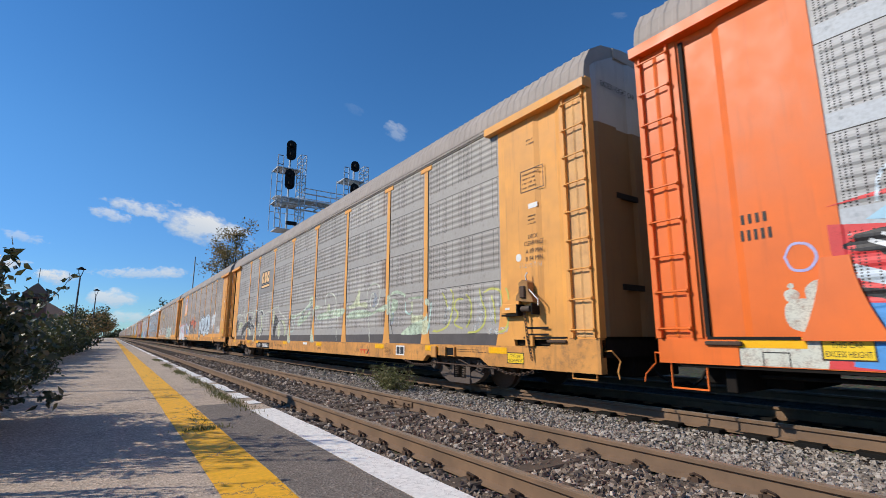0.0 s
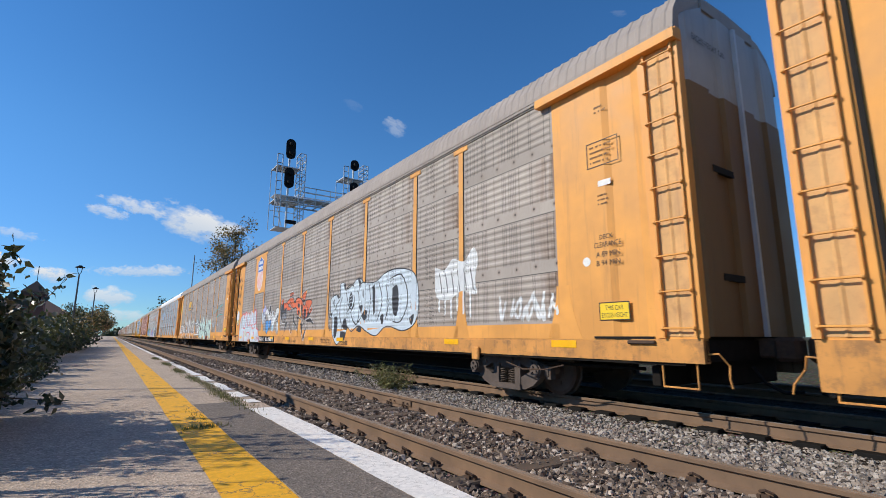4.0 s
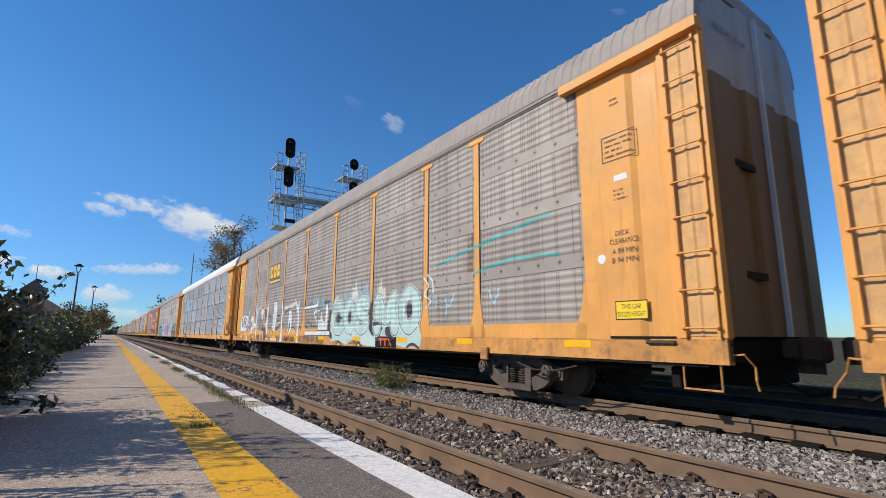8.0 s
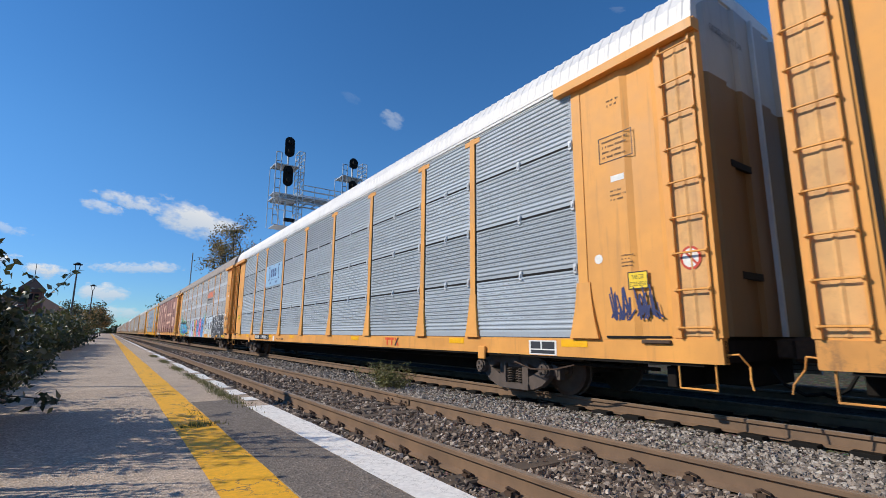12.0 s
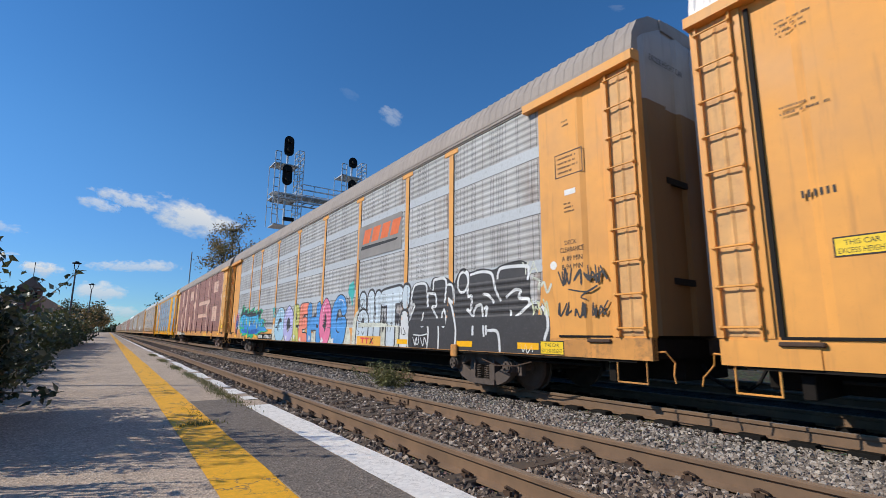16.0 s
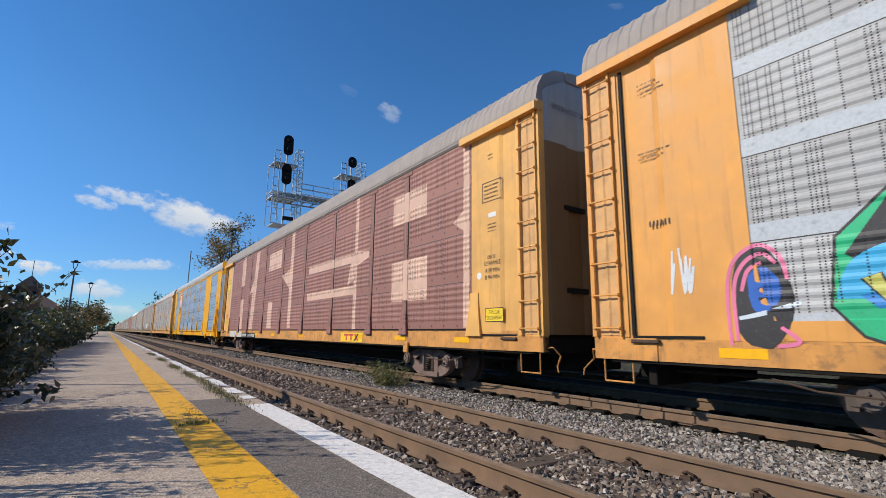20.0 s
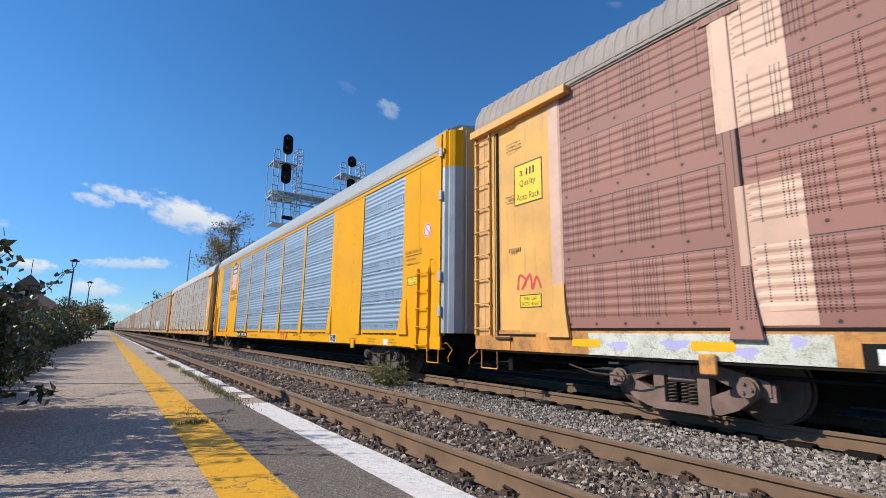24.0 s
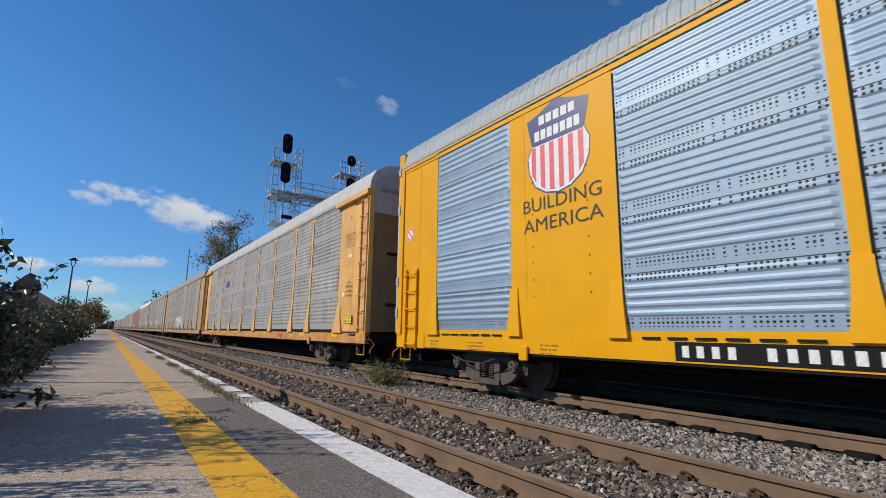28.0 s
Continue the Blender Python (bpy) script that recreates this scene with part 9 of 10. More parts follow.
flat(car5, "graffiti_fill", [[(17.7, 0.6), (17.2, 0.585), (17.25, 1.0), (17.4, 1.4), (17.65, 1.2)]], G_PALEW, 0)
# a small hooded head in pink outline
blob(car5, 24.62, 1.42, 0.30, 0.56, G_BLACK, 3, 5, 0.08)
blob(car5, 24.58, 1.5, 0.16, 0.26, G_COBALT, 3.5, 6, 0.1)
for pts in ([(24.95, 0.9), (24.95, 1.5), (24.85, 1.85), (24.6, 2.0), (24.4, 1.85), (24.35, 1.6)], [(24.88, 0.95), (24.88, 1.5), (24.78, 1.78), (24.58, 1.9), (24.44, 1.78)], [(24.8, 1.5), (24.72, 1.72), (24.58, 1.8)], [(24.45, 1.1), (24.3, 0.95), (24.5, 0.9)]):
    stroke(car5, pts, 0.045, G_PINK, 4)
stroke(car5, [(24.85, 1.2), (24.6, 1.25), (24.25, 1.35)], 0.05, G_ICE, 4.4)
tag(car5, 25.6, 25.3, 1.5, 2.1, G_WHITE, 7, 3, 0.03)
for k, (a, b) in enumerate(((1.75, 2.05), (1.25, 1.5))):
    tag(car5, 1.55, 0.62, a, b, G_BLACK, 70 + k, 6, 0.03)
stroke(car5, [(1.35, 1.70), (1.0, 1.64), (0.8, 1.72), (1.1, 1.58), (1.0, 1.52)], 0.025, G_BLACK, 2)
tag(car5, 2.2, 1.75, 1.3, 1.6, G_PALE, 72, 3, 0.03)

# -- maroon car with buff letters
end_lettering(car6, CAR_LENGTH, 53)
flat(car6, "buff_letter", [rect(5.15, 3.55, 3.7, 4.45)], G_BUFF, 0)
flat(car6, "buff_letter", [rect(5.15, 3.5, 1.75, 2.75)], G_BUFF, 0)
flat(car6, "buff_letter", [rect(7.47, 7.25, 1.1, 4.98), [(7.3, 2.9), (6.5, 3.1), (6.5, 3.28), (7.3, 3.35)], rect(11.4, 7.4, 3.05, 3.32), rect(11.45, 7.4, 2.1, 2.36), [(7.9, 2.4), (7.25, 2.6), (7.25, 3.0), (7.7, 3.1)]], G_BUFF, 0)
flat(car6, "buff_letter", [rect(13.62, 13.25, 1.15, 4.95), [(14.7, 3.3), (13.6, 3.5), (13.6, 2.7)], rect(16.8, 14.9, 3.7, 4.5), rect(16.6, 15.9, 1.15, 2.3)], G_BUFF, 0)
flat(car6, "buff_letter", [rect(22.2, 21.4, 3.4, 4.98), rect(22.06, 21.4, 1.12, 2.7), [(19.9, 1.12), (19.2, 1.12), (18.6, 4.9), (19.2, 4.9)], [(20.2, 2.9), (19.3, 3.7), (19.3, 2.95)]], G_BUFF, 0)
flat(car6, "buff_edge", [rect(24.86, 24.62, 1.12, 4.95)], G_BUFF, 1)
flat(car6, "buff_edge", [rect(2.15, 1.95, 1.12, 4.95), [(2.5, 3.3), (2.0, 3.6), (2.0, 3.0)]], G_BUFF, 1)
quality_sign(car6, 25.36, 3.63)
height_sign(car6, 25.35, 1.55, 0.5, 0.22)
stroke(car6, [(25.65, 1.75), (25.6, 2.0), (25.45, 1.9), (25.55, 1.75), (25.35, 2.0), (25.3, 1.75), (25.2, 1.95), (25.1, 1.75)], 0.045, G_RED, 2)
plate(car6, 21.1, 18.4, 0.71, 0.95, 4, 6, BLACK_PAINT)
flat(car6, "dark_plate", [rect(8.2, 6.7, 0.75, 1.0)], SIGN_YELLOW, 1)
three_bars(car6, 7.95, 6.95, 0.78, 0.97, G_RED)
tapes(car6, (1.95, 4.4, 6.7, 11.6, 15.2, 18.0, 22.2, 24.0))
flat(car6, "graffiti_fill", [rect(24.2, 21.3, 0.72, 1.03)], G_PALEW, 0)
for y, z, w in ((23.7, 0.86, 0.25), (22.9, 0.9, 0.3), (22.1, 0.83, 0.22), (21.6, 0.95, 0.12)):
    blob(car6, y, z, w * 0.6, 0.06, G_LILAC, 0.6, int(y * 9), 0.4)

# -- new yellow car
for y0, y1 in ((4.09, 6.17), (19.9, 22.0)):
    part("cover_plate", box(new_bm(), FACE - 0.017, FACE + 0.03, y0 - 0.05, y1 + 0.05, SILL_TOP, SIDE_TOP), BRIGHT_YELLOW, car7, "riveted yellow cover plate")
    for y in (y0 + 0.45, y1 - 0.5):
        flat(car7, "rivet_row", [rect(y, y + 0.025, 1.6 + 0.28 * i, 1.63 + 0.28 * i) for i in range(11)], RUST_DARK, 0)
    part("plate_seam", box(new_bm(), FACE - 0.021, FACE + 0.02, y1 - 0.32, y1 - 0.29, 1.55, SIDE_TOP - 0.05), BRIGHT_YELLOW, car7)
shield(car7, 21.58, 20.28, 3.3, 4.92, NAVY, SHIELD_RED)
word(car7, "BUILDING", 21.72, 20.1, 3.05, 3.28, INK, 6)
word(car7, "AMERICA", 21.72, 20.08, 2.70, 2.93, INK, 6)
plate(car7, 19.15, 16.95, 0.70, 0.93, 4, 6, BLACK_PAINT)
three_bars(car7, 11.36, 10.36, 0.71, 0.93, MARK_RED)
lading(car7, 15.9)
frame_box(car7, 16.4, 16.15, 0.66, 0.9, 0.012, INK)
word(car7, "FOR RESTRICTED LOADING ONLY", 7.97, 7.17, 0.905, 0.94, INK, 2)
word(car7, "SEE EQUIPMENT REGISTER", 7.95, 7.38, 0.845, 0.88, INK, 2)
word(car7, "GLH18B", 9.7, 9.2, 0.84, 0.93, INK, 2)
word(car7, "A&B DECK CLEARANCE", 1.52, 0.78, 2.86, 2.93, INK, 2)
flat(car7, "printed_rule", [rect(1.52, 0.78, 2.80, 2.82)], INK, 2)
lines_of_bars(car7, 1.5, 0.8, 2.55, 2.78, 2, seed=77)
height_sign(car7, 1.15, 2.2, 0.5, 0.2)
for y in (0.56, 25.55):
    flat(car7, "no_hump_decal", [[(y + 0.16 * math.cos(a * 0.3927), 3.32 + 0.17 * math.sin(a * 0.3927)) for a in range(16)]], CHALK, 6)
    b = new_bm()
    for r0, r1 in ((0.11, 0.145),):
        a = [[b.verts.new(side_point(y + r * math.cos(k * 0.3927), 3.32 + r * 1.08 * math.sin(k * 0.3927), 7)) for k in range(16)] for r in (r0, r1)]
        for k in range(16):
            b.faces.new((a[0][k], a[0][(k + 1) % 16], a[1][(k + 1) % 16], a[1][k]))
    part("decal_ring", b, SHIELD_RED, car7)
    stroke(car7, [(y + 0.1, 3.42), (y - 0.1, 3.22)], 0.035, SHIELD_RED, 8)
for y, w in ((2.2, 0.35), (9.0, 0.25), (3.4, 0.5), (4.6, 0.5), (13.2, 0.5), (23.3, 0.6), (24.6, 0.4), (21.4, 0.4)):
    lines_of_bars(car7, y, y - w, 0.66, 0.86, 3, seed=int(y * 7))
flat(car7, "white_plate", [rect(2.55, 2.3, 0.70, 0.84)], CHALK, 2)
flat(car7, "white_plate", [rect(6.1, 5.6, 0.69, 0.93)], CHALK, 2)
flat(car7, "white_plate_print", [rect(6.075, 5.87, 0.79, 0.912), rect(5.845, 5.625, 0.79, 0.912), rect(6.075, 5.625, 0.708, 0.772)], DARK_GREY, 3)
lines_of_bars(car7, 6.05, 5.92, 0.80, 0.905, 3, CHALK, 4, seed=91)
lines_of_bars(car7, 6.05, 5.8, 0.715, 0.765, 1, CHALK, 4, seed=92)

for k, (a, b) in enumerate(((1.55, 4.05), (6.17, 8.95), (8.95, 11.72), (11.72, 14.49), (14.49, 17.26), (17.26, 19.93), (21.98, 24.5))):
    for q in range(6):
        y = a + 0.3 + (b - a - 0.6) * (q + 0.5) / 6
        part("drain_notch", shared("notch", lambda: box(new_bm(), -0.036, 0.0, -0.12, 0.12, 0.955, 0.985), BLACK_PAINT), BLACK_PAINT, car7, at=(FACE, y, 0))

# -- following car
end_lettering(car8, CAR_LENGTH, 63)
block_emblem(car8, 19.4, 18.5, 3.5, 3.86, NAVY, NAVY, False)
three_bars(car8, 8.2, 7.5, 0.66, 0.86, MARK_RED)
tapes(car8, (1.9, 4.9, 9.8, 15.6, 18.6, 22.8, 24.6))
# scrawls on the cars further back
rr = random.Random(30)
for car, lead in CARS[9:14]:
    for k in range(3):
        y = rr.uniform(4, 22)
        m = rr.choice((G_WHITE, G_ICE, G_PALEW, G_RED, G_WHITE))
        for q in range(4):
            a = y - q * 0.9
            stroke(car, [(a, 1.1), (a - 0.2, 2.2), (a - 0.5, 1.3), (a - 0.7, 2.1)], 0.16, m, 1)
# ---- plants ----
def leafage(name, c, back=None, rough=0.55):
    s = Shade(name, rough)
    g = s.nodes.new("ShaderNodeNewGeometry")
    n = s.noise(2.0, 3)
    col = s.mix(g.outputs["Random Per Island"], tone(c, 0.55), tone(c, 1.5))
    col = s.mix(s.span(n, 0.45, 0.75, 0.0, 0.6), col, back or tone(c, 0.8))
    s.put(s.b.inputs["Base Color"], col)
    t = s.nodes.new("ShaderNodeBsdfTranslucent")
    s.put(t.inputs["Color"], s.mix(0.5, col, (0.16, 0.20, 0.03)))
    m = s.nodes.new("ShaderNodeMixShader")
    m.inputs[0].default_value = 0.12
    s.links.new(s.b.outputs[0], m.inputs[1])
    s.links.new(t.outputs[0], m.inputs[2])
    s.links.new(m.outputs[0], s.nodes["Material Output"].inputs["Surface"])
    return s.m


LEAF_DARK = leafage("dark_green_leaf", (0.060, 0.072, 0.044), (0.085, 0.076, 0.046), 0.42)
LEAF_MID = leafage("olive_leaf", (0.055, 0.068, 0.022), (0.10, 0.07, 0.022))
LEAF_AUTUMN = leafage("autumn_leaf", (0.30, 0.19, 0.07), (0.20, 0.16, 0.06))
LEAF_FAR = leafage("far_leaf", (0.06, 0.07, 0.035), (0.10, 0.08, 0.04))
WEED = leafage("weed_leaf", (0.15, 0.15, 0.05), (0.22, 0.16, 0.07))
BARK = plain("bark", (0.09, 0.07, 0.05), 0.9, 0, 20, 0.4)


def leaves_mesh(points, size, seed, material, long=1.5, droop=0.3):
    """Small folded leaves at the points given."""
    r = np.random.RandomState(seed)
    n = len(points)
    shape = np.array([(0, 0, 0), (0.42, 0.5, 0.10), (0, 1.0 * long, 0), (-0.42, 0.5, 0.10), (0.0, 0.5, 0.0)])
    q = r.normal(size=(n, 4))
    q[:, 1:3] *= 1.0
    q /= np.linalg.norm(q, axis=1)[:, None]
    w, x, y, z = q.T
    R = np.stack([np.stack([1 - 2 * (y * y + z * z), 2 * (x * y - z * w), 2 * (x * z + y * w)], -1),
                  np.stack([2 * (x * y + z * w), 1 - 2 * (x * x + z * z), 2 * (y * z - x * w)], -1),
                  np.stack([2 * (x * z - y * w), 2 * (y * z + x * w), 1 - 2 * (x * x + y * y)], -1)], -2)
    s = size * r.uniform(0.6, 1.3, n)
    v = np.einsum("nij,kj->nki", R, shape) * s[:, None, None] + np.asarray(points)[:, None, :]
    f = np.array([(0, 1, 4), (1, 2, 4), (2, 3, 4), (3, 0, 4)])
    faces = (f[None] + 5 * np.arange(n)[:, None, None]).reshape(-1, 3)
    me = bpy.data.meshes.new("leaves")
    me.vertices.add(n * 5)
    me.vertices.foreach_set("co", v.ravel())
    me.loops.add(faces.size)
    me.loops.foreach_set("vertex_index", faces.ravel().astype(np.int32))
    me.polygons.add(len(faces))
    me.polygons.foreach_set("loop_start", np.arange(0, faces.size, 3, dtype=np.int32))
    me.update(calc_edges=True)
    me.materials.append(material)
    return me


def twig(bm, a, b, r, rng, bend=0.12, n=4):
    a, b = Vector(a), Vector(b)
    pts = [a.lerp(b, i / n) + Vector((rng.uniform(-1, 1), rng.uniform(-1, 1), rng.uniform(-0.5, 0.5))) * bend * (0 < i < n) * (b - a).length for i in range(n + 1)]
    for i, (p, q) in enumerate(zip(pts, pts[1:])):
        rod(bm, p, q, r * (1 - 0.7 * i / n), 5, r * (1 - 0.7 * (i + 1) / n))
    return pts


SWAYING = []


def shrub(at, radius, height, count, seed, leaf, size, label, sprigs=()):
    rng = random.Random(seed)
    ob = thing("shrub", label, "shrub", "shrubs along the platform", at)
    b = new_bm()
    pts = []
    for i in range(40):
        a = rng.uniform(0, 6.28)
        k = radius * rng.uniform(0.35, 1.0)
        top = (k * math.cos(a), k * math.sin(a), height * rng.uniform(0.35, 1.0) * (1.1 - 0.45 * k / radius))
        path = twig(b, (rng.uniform(-0.2, 0.2), rng.uniform(-0.2, 0.2), 0), top, 0.018, rng, 0.14, 5)
        pts.append(path)
    tagged(part("branchwork", b, BARK, ob), kind="stuff")
    r = np.random.RandomState(seed)
    out = []
    for _ in range(count):
        path = pts[r.randint(len(pts))]
        t = r.uniform(0.15, 1.0) ** 0.7 * (len(path) - 1)
        i = min(int(t), len(path) - 2)
        p = path[i].lerp(path[i + 1], t - i)
        o = r.normal(size=3) * 0.13 * (0.6 + radius * 0.4)
        out.append((p.x + o[0], p.y + o[1], max(0.03, p.z + o[2])))
    tagged(part("leaves", leaves_mesh(out, size, seed, leaf), leaf, ob), kind="stuff")
    for k, (a, c) in enumerate(sprigs):
        a, c = Vector(a) - Vector(at), Vector(c) - Vector(at)
        bb = new_bm()
        path = twig(bb, (0, 0, 0), c - a, 0.010, rng, 0.05, 5)
        sp = part("sprig", bb, BARK, ob, "leafy shoot standing out of the shrub", at=a)
        lp = []
        for i in range(34):
            t = r.uniform(0.15, 1.0) * (len(path) - 1)
            j = min(int(t), len(path) - 2)
            p = path[j].lerp(path[j + 1], t - j)
            lp.append((p.x + r.normal() * 0.035, p.y + r.normal() * 0.035, p.z + r.normal() * 0.035))
        part("shoot_leaves", leaves_mesh(lp, size * 1.25, seed + k, leaf), leaf, sp)
        SWAYING.append((sp, k + seed))
    return ob


G = PLATFORM_Z
shrub((-1.5, 6.5, G), 1.0, 1.68, 18000, 1, LEAF_DARK, 0.055, "dense dark green shrub leaning over the platform",
      (((-1.15, 6.6, 1.2), (-0.98, 6.9, 1.85)), ((-0.9, 6.6, 0.4), (-0.38, 6.95, 0.26)), ((-1.0, 6.3, 0.6), (-0.55, 6.2, 0.75)), ((-1.2, 5.9, 1.0), (-0.85, 5.5, 1.75))))
shrub((-1.75, 5.75, G), 0.75, 1.45, 10000, 2, LEAF_DARK, 0.055, "dense dark green shrub beside the platform edge", (((-1.3, 5.6, 1.0), (-1.05, 5.4, 1.7)), ((-1.2, 5.8, 1.0), (-0.98, 5.9, 1.6))))
shrub((-2.2, 8.2, G), 0.95, 1.38, 7000, 3, LEAF_DARK, 0.06, "dark shrub with long upright shoots",
      (((-1.2, 9.0, 1.0), (-0.62, 9.8, 1.98)), ((-1.3, 8.6, 1.0), (-0.85, 9.2, 1.72))))
shrub((-2.2, 6.6, G), 0.7, 2.3, 4500, 51, LEAF_DARK, 0.065, "tall loose shrub at the back of the platform")
shrub((-1.5, 8.6, G), 0.55, 0.6, 1800, 52, LEAF_DARK, 0.05, "low dark shrub at the platform's back edge")
shrub((-1.45, 10.2, G), 0.5, 0.5, 1500, 53, LEAF_DARK, 0.05, "low dark shrub at the platform's back edge")
shrub((-1.45, 11.8, G), 0.5, 0.5, 1500, 54, LEAF_MID, 0.05, "low dark shrub at the platform's back edge")
shrub((-1.45, 13.6, G), 0.55, 0.6, 1500, 55, LEAF_DARK, 0.05, "low dark shrub at the platform's back edge")
shrub((-2.0, 5.75, G), 0.7, 2.35, 6500, 57, LEAF_DARK, 0.06, "tall loose shrub with long upright shoots")


def upright_shrub(at, radius, height, stems, seed, leaf):
    """Long upright leafy shoots from one root."""
    rng, r = random.Random(seed), np.random.RandomState(seed)
    ob = thing("shrub", "loose shrub of long upright leafy shoots", "shrub", "shrubs along the platform", at)
    b, pts = new_bm(), []
    for _ in range(stems):
        a, k = rng.uniform(0, 6.28), radius * rng.random() ** 0.5
        foot = Vector((k * math.cos(a), k * math.sin(a), 0))
        path = twig(b, foot, foot + Vector((rng.uniform(-0.15, 0.15), rng.uniform(-0.15, 0.15), height * rng.uniform(0.5, 1.0))), 0.014, rng, 0.04, 5)
        for _ in range(30):
            t = r.uniform(0.08, 1.0) * 4.99
            p = path[int(t)].lerp(path[int(t) + 1], t - int(t))
            pts.append((p.x + r.normal() * 0.02, p.y + r.normal() * 0.02, p.z + r.normal() * 0.04))
    tagged(part("branchwork", b, BARK, ob), kind="stuff")
    tagged(part("leaves", leaves_mesh(pts, 0.05, seed, leaf), leaf, ob), kind="stuff")
    return ob


for k, (x, y, r, h, n) in enumerate(((-1.55, 4.3, 0.45, 1.7, 18), (-1.5, 5.0, 0.42, 2.5, 22), (-1.6, 5.7, 0.4, 2.7, 20), (-1.35, 3.5, 0.4, 0.9, 14), (-1.75, 6.4, 0.35, 2.0, 12))):
    upright_shrub((x, y, G), r, h, n, 110 + k, LEAF_DARK)
k = 4
y = 9.9
for x, r, h, leaf in ((-2.6, 1.0, 1.3, LEAF_DARK), (-2.6, 1.05, 1.35, LEAF_MID), (-2.6, 1.1, 1.45, LEAF_DARK), (-2.5, 1.1, 1.5, LEAF_MID), (-2.45, 1.2, 1.55, LEAF_DARK),
                      (-2.4, 1.2, 1.65, LEAF_MID), (-2.35, 1.2, 1.7, LEAF_MID), (-2.3, 1.3, 1.75, LEAF_DARK), (-2.3, 1.3, 1.8, LEAF_MID), (-2.3, 1.3, 1.85, LEAF_MID),
                      (-2.3, 1.4, 1.9, LEAF_DARK), (-2.3, 1.4, 2.0, LEAF_MID), (-2.3, 1.5, 2.2, LEAF_AUTUMN), (-2.3, 1.6, 2.4, LEAF_MID), (-2.4, 1.8, 2.7, LEAF_AUTUMN)):
    shrub((x, y, G), r, h, 3600, k, leaf, 0.055 + 0.004 * k, "green shrub in the row beside the platform")
    y += r * 1.55 + 0.4
    k += 1


def tree(at, height, spread, seed, leaf, count, size, label, bare=0.3):
    rng = random.Random(seed)
    ob = thing("tree", label, "tree", "", at)
    b = new_bm()
    trunk_top = Vector((rng.uniform(-0.3, 0.3), rng.uniform(-0.3, 0.3), height * 0.45))
    twig(b, (0, 0, 0), trunk_top, height * 0.025, rng, 0.03, 5)
    part("trunk", b, BARK, ob)
    ends = []
    b = new_bm()
    for i in range(16):
        a = rng.uniform(0, 6.28)
        k = spread * rng.uniform(0.3, 1.0)
        tip = Vector((k * math.cos(a), k * math.sin(a), height * rng.uniform(0.55, 1.0) * (1 - 0.18 * (k / spread) ** 2)))
        start = trunk_top * rng.uniform(0.6, 1.0)
        path = twig(b, start, tip, height * 0.009, rng, 0.1, 5)
        for _ in range(4):
            p = path[rng.randint(2, 5)]
            e = p + Vector((rng.uniform(-1, 1), rng.uniform(-1, 1), rng.uniform(-0.2, 0.9))) * spread * 0.32
            twig(b, p, e, height * 0.004, rng, 0.1, 3)
            ends.append(e)
        ends.append(tip)
    tagged(part("limbwork", b, BARK, ob), kind="stuff")
    r = np.random.RandomState(seed)
    e = np.array([v[:] for v in ends])
    pts = e[r.randint(len(e), size=count)] + r.normal(size=(count, 3)) * spread * 0.10
    tagged(part("crown", leaves_mesh(pts, size, seed, leaf), leaf, ob), kind="stuff")
    return ob


tree((12.5, 62, -0.3), 14.3, 4.6, 70, LEAF_AUTUMN, 10000, 0.16, "half-bare autumn tree behind the tracks")
tree((11.0, 120, -0.3), 9, 4, 71, LEAF_FAR, 2500, 0.3, "distant tree behind the tracks")
for i, (x, y, h, s) in enumerate(((-3.2, 60, 4.2, 2.0), (-2.6, 75, 5.0, 2.2), (-3.0, 95, 5.6, 2.6), (-2.4, 120, 6.0, 2.6), (-3.5, 150, 7, 3.2), (-2.5, 190, 7, 3.2))):
    tree((x, y, -0.3), h, s, 80 + i, LEAF_AUTUMN if i % 2 else LEAF_MID, 2200, 0.13 + 0.03 * i, "small autumn tree beyond the platform shrubs")
# woods along the horizon
r = np.random.RandomState(5)
pts = []
for x0, x1, y0, y1, h, n in ((-140, -12, 330, 520, 9, 5200), (15, 260, 420, 640, 11, 6500), (-420, -120, 500, 700, 12, 4000), (250, 900, 300, 500, 10, 5000), (-8, 14, 680, 730, 9, 900)):
    p = np.stack([r.uniform(x0, x1, n), r.uniform(y0, y1, n), r.uniform(0, 1, n) ** 0.8 * h], 1)
    p[:, 2] *= 0.6 + 0.4 * np.sin(p[:, 0] * 0.21) * np.sin(p[:, 0] * 0.083 + 1)
    pts.append(p)
tagged(new("far_woods", leaves_mesh(np.concatenate(pts), 2.2, 6, LEAF_FAR)), "low dark woods along the horizon", "woods", "", "stuff")


def tuft(name, at, spread, height, count, seed, material, label, width=0.006):
    r = np.random.RandomState(seed)
    b_v, b_f = [], []
    for i in range(count):
        x, y = at[0] + r.normal() * spread[0], at[1] + r.normal() * spread[1]
        a, l, h = r.uniform(0, 6.28), r.uniform(0.1, 0.6), height * r.uniform(0.4, 1.1)
        dx, dy = math.cos(a), math.sin(a)
        w = width * r.uniform(0.7, 1.4)
        p = [(x - dy * w, y + dx * w, at[2]), (x + dy * w, y - dx * w, at[2]), (x + dx * l * h * 0.5, y + dy * l * h * 0.5, at[2] + h * 0.65), (x + dx * l * h, y + dy * l * h, at[2] + h)]
        k = len(b_v)
        b_v += p
        b_f += [(k, k + 1, k + 2), (k, k + 2, k + 3)]
    me = bpy.data.meshes.new(name)
    me.from_pydata(b_v, [], b_f)
    me.materials.append(material)
    return tagged(new(name, me), label, "weeds", "", "stuff")


r0 = random.Random(3)
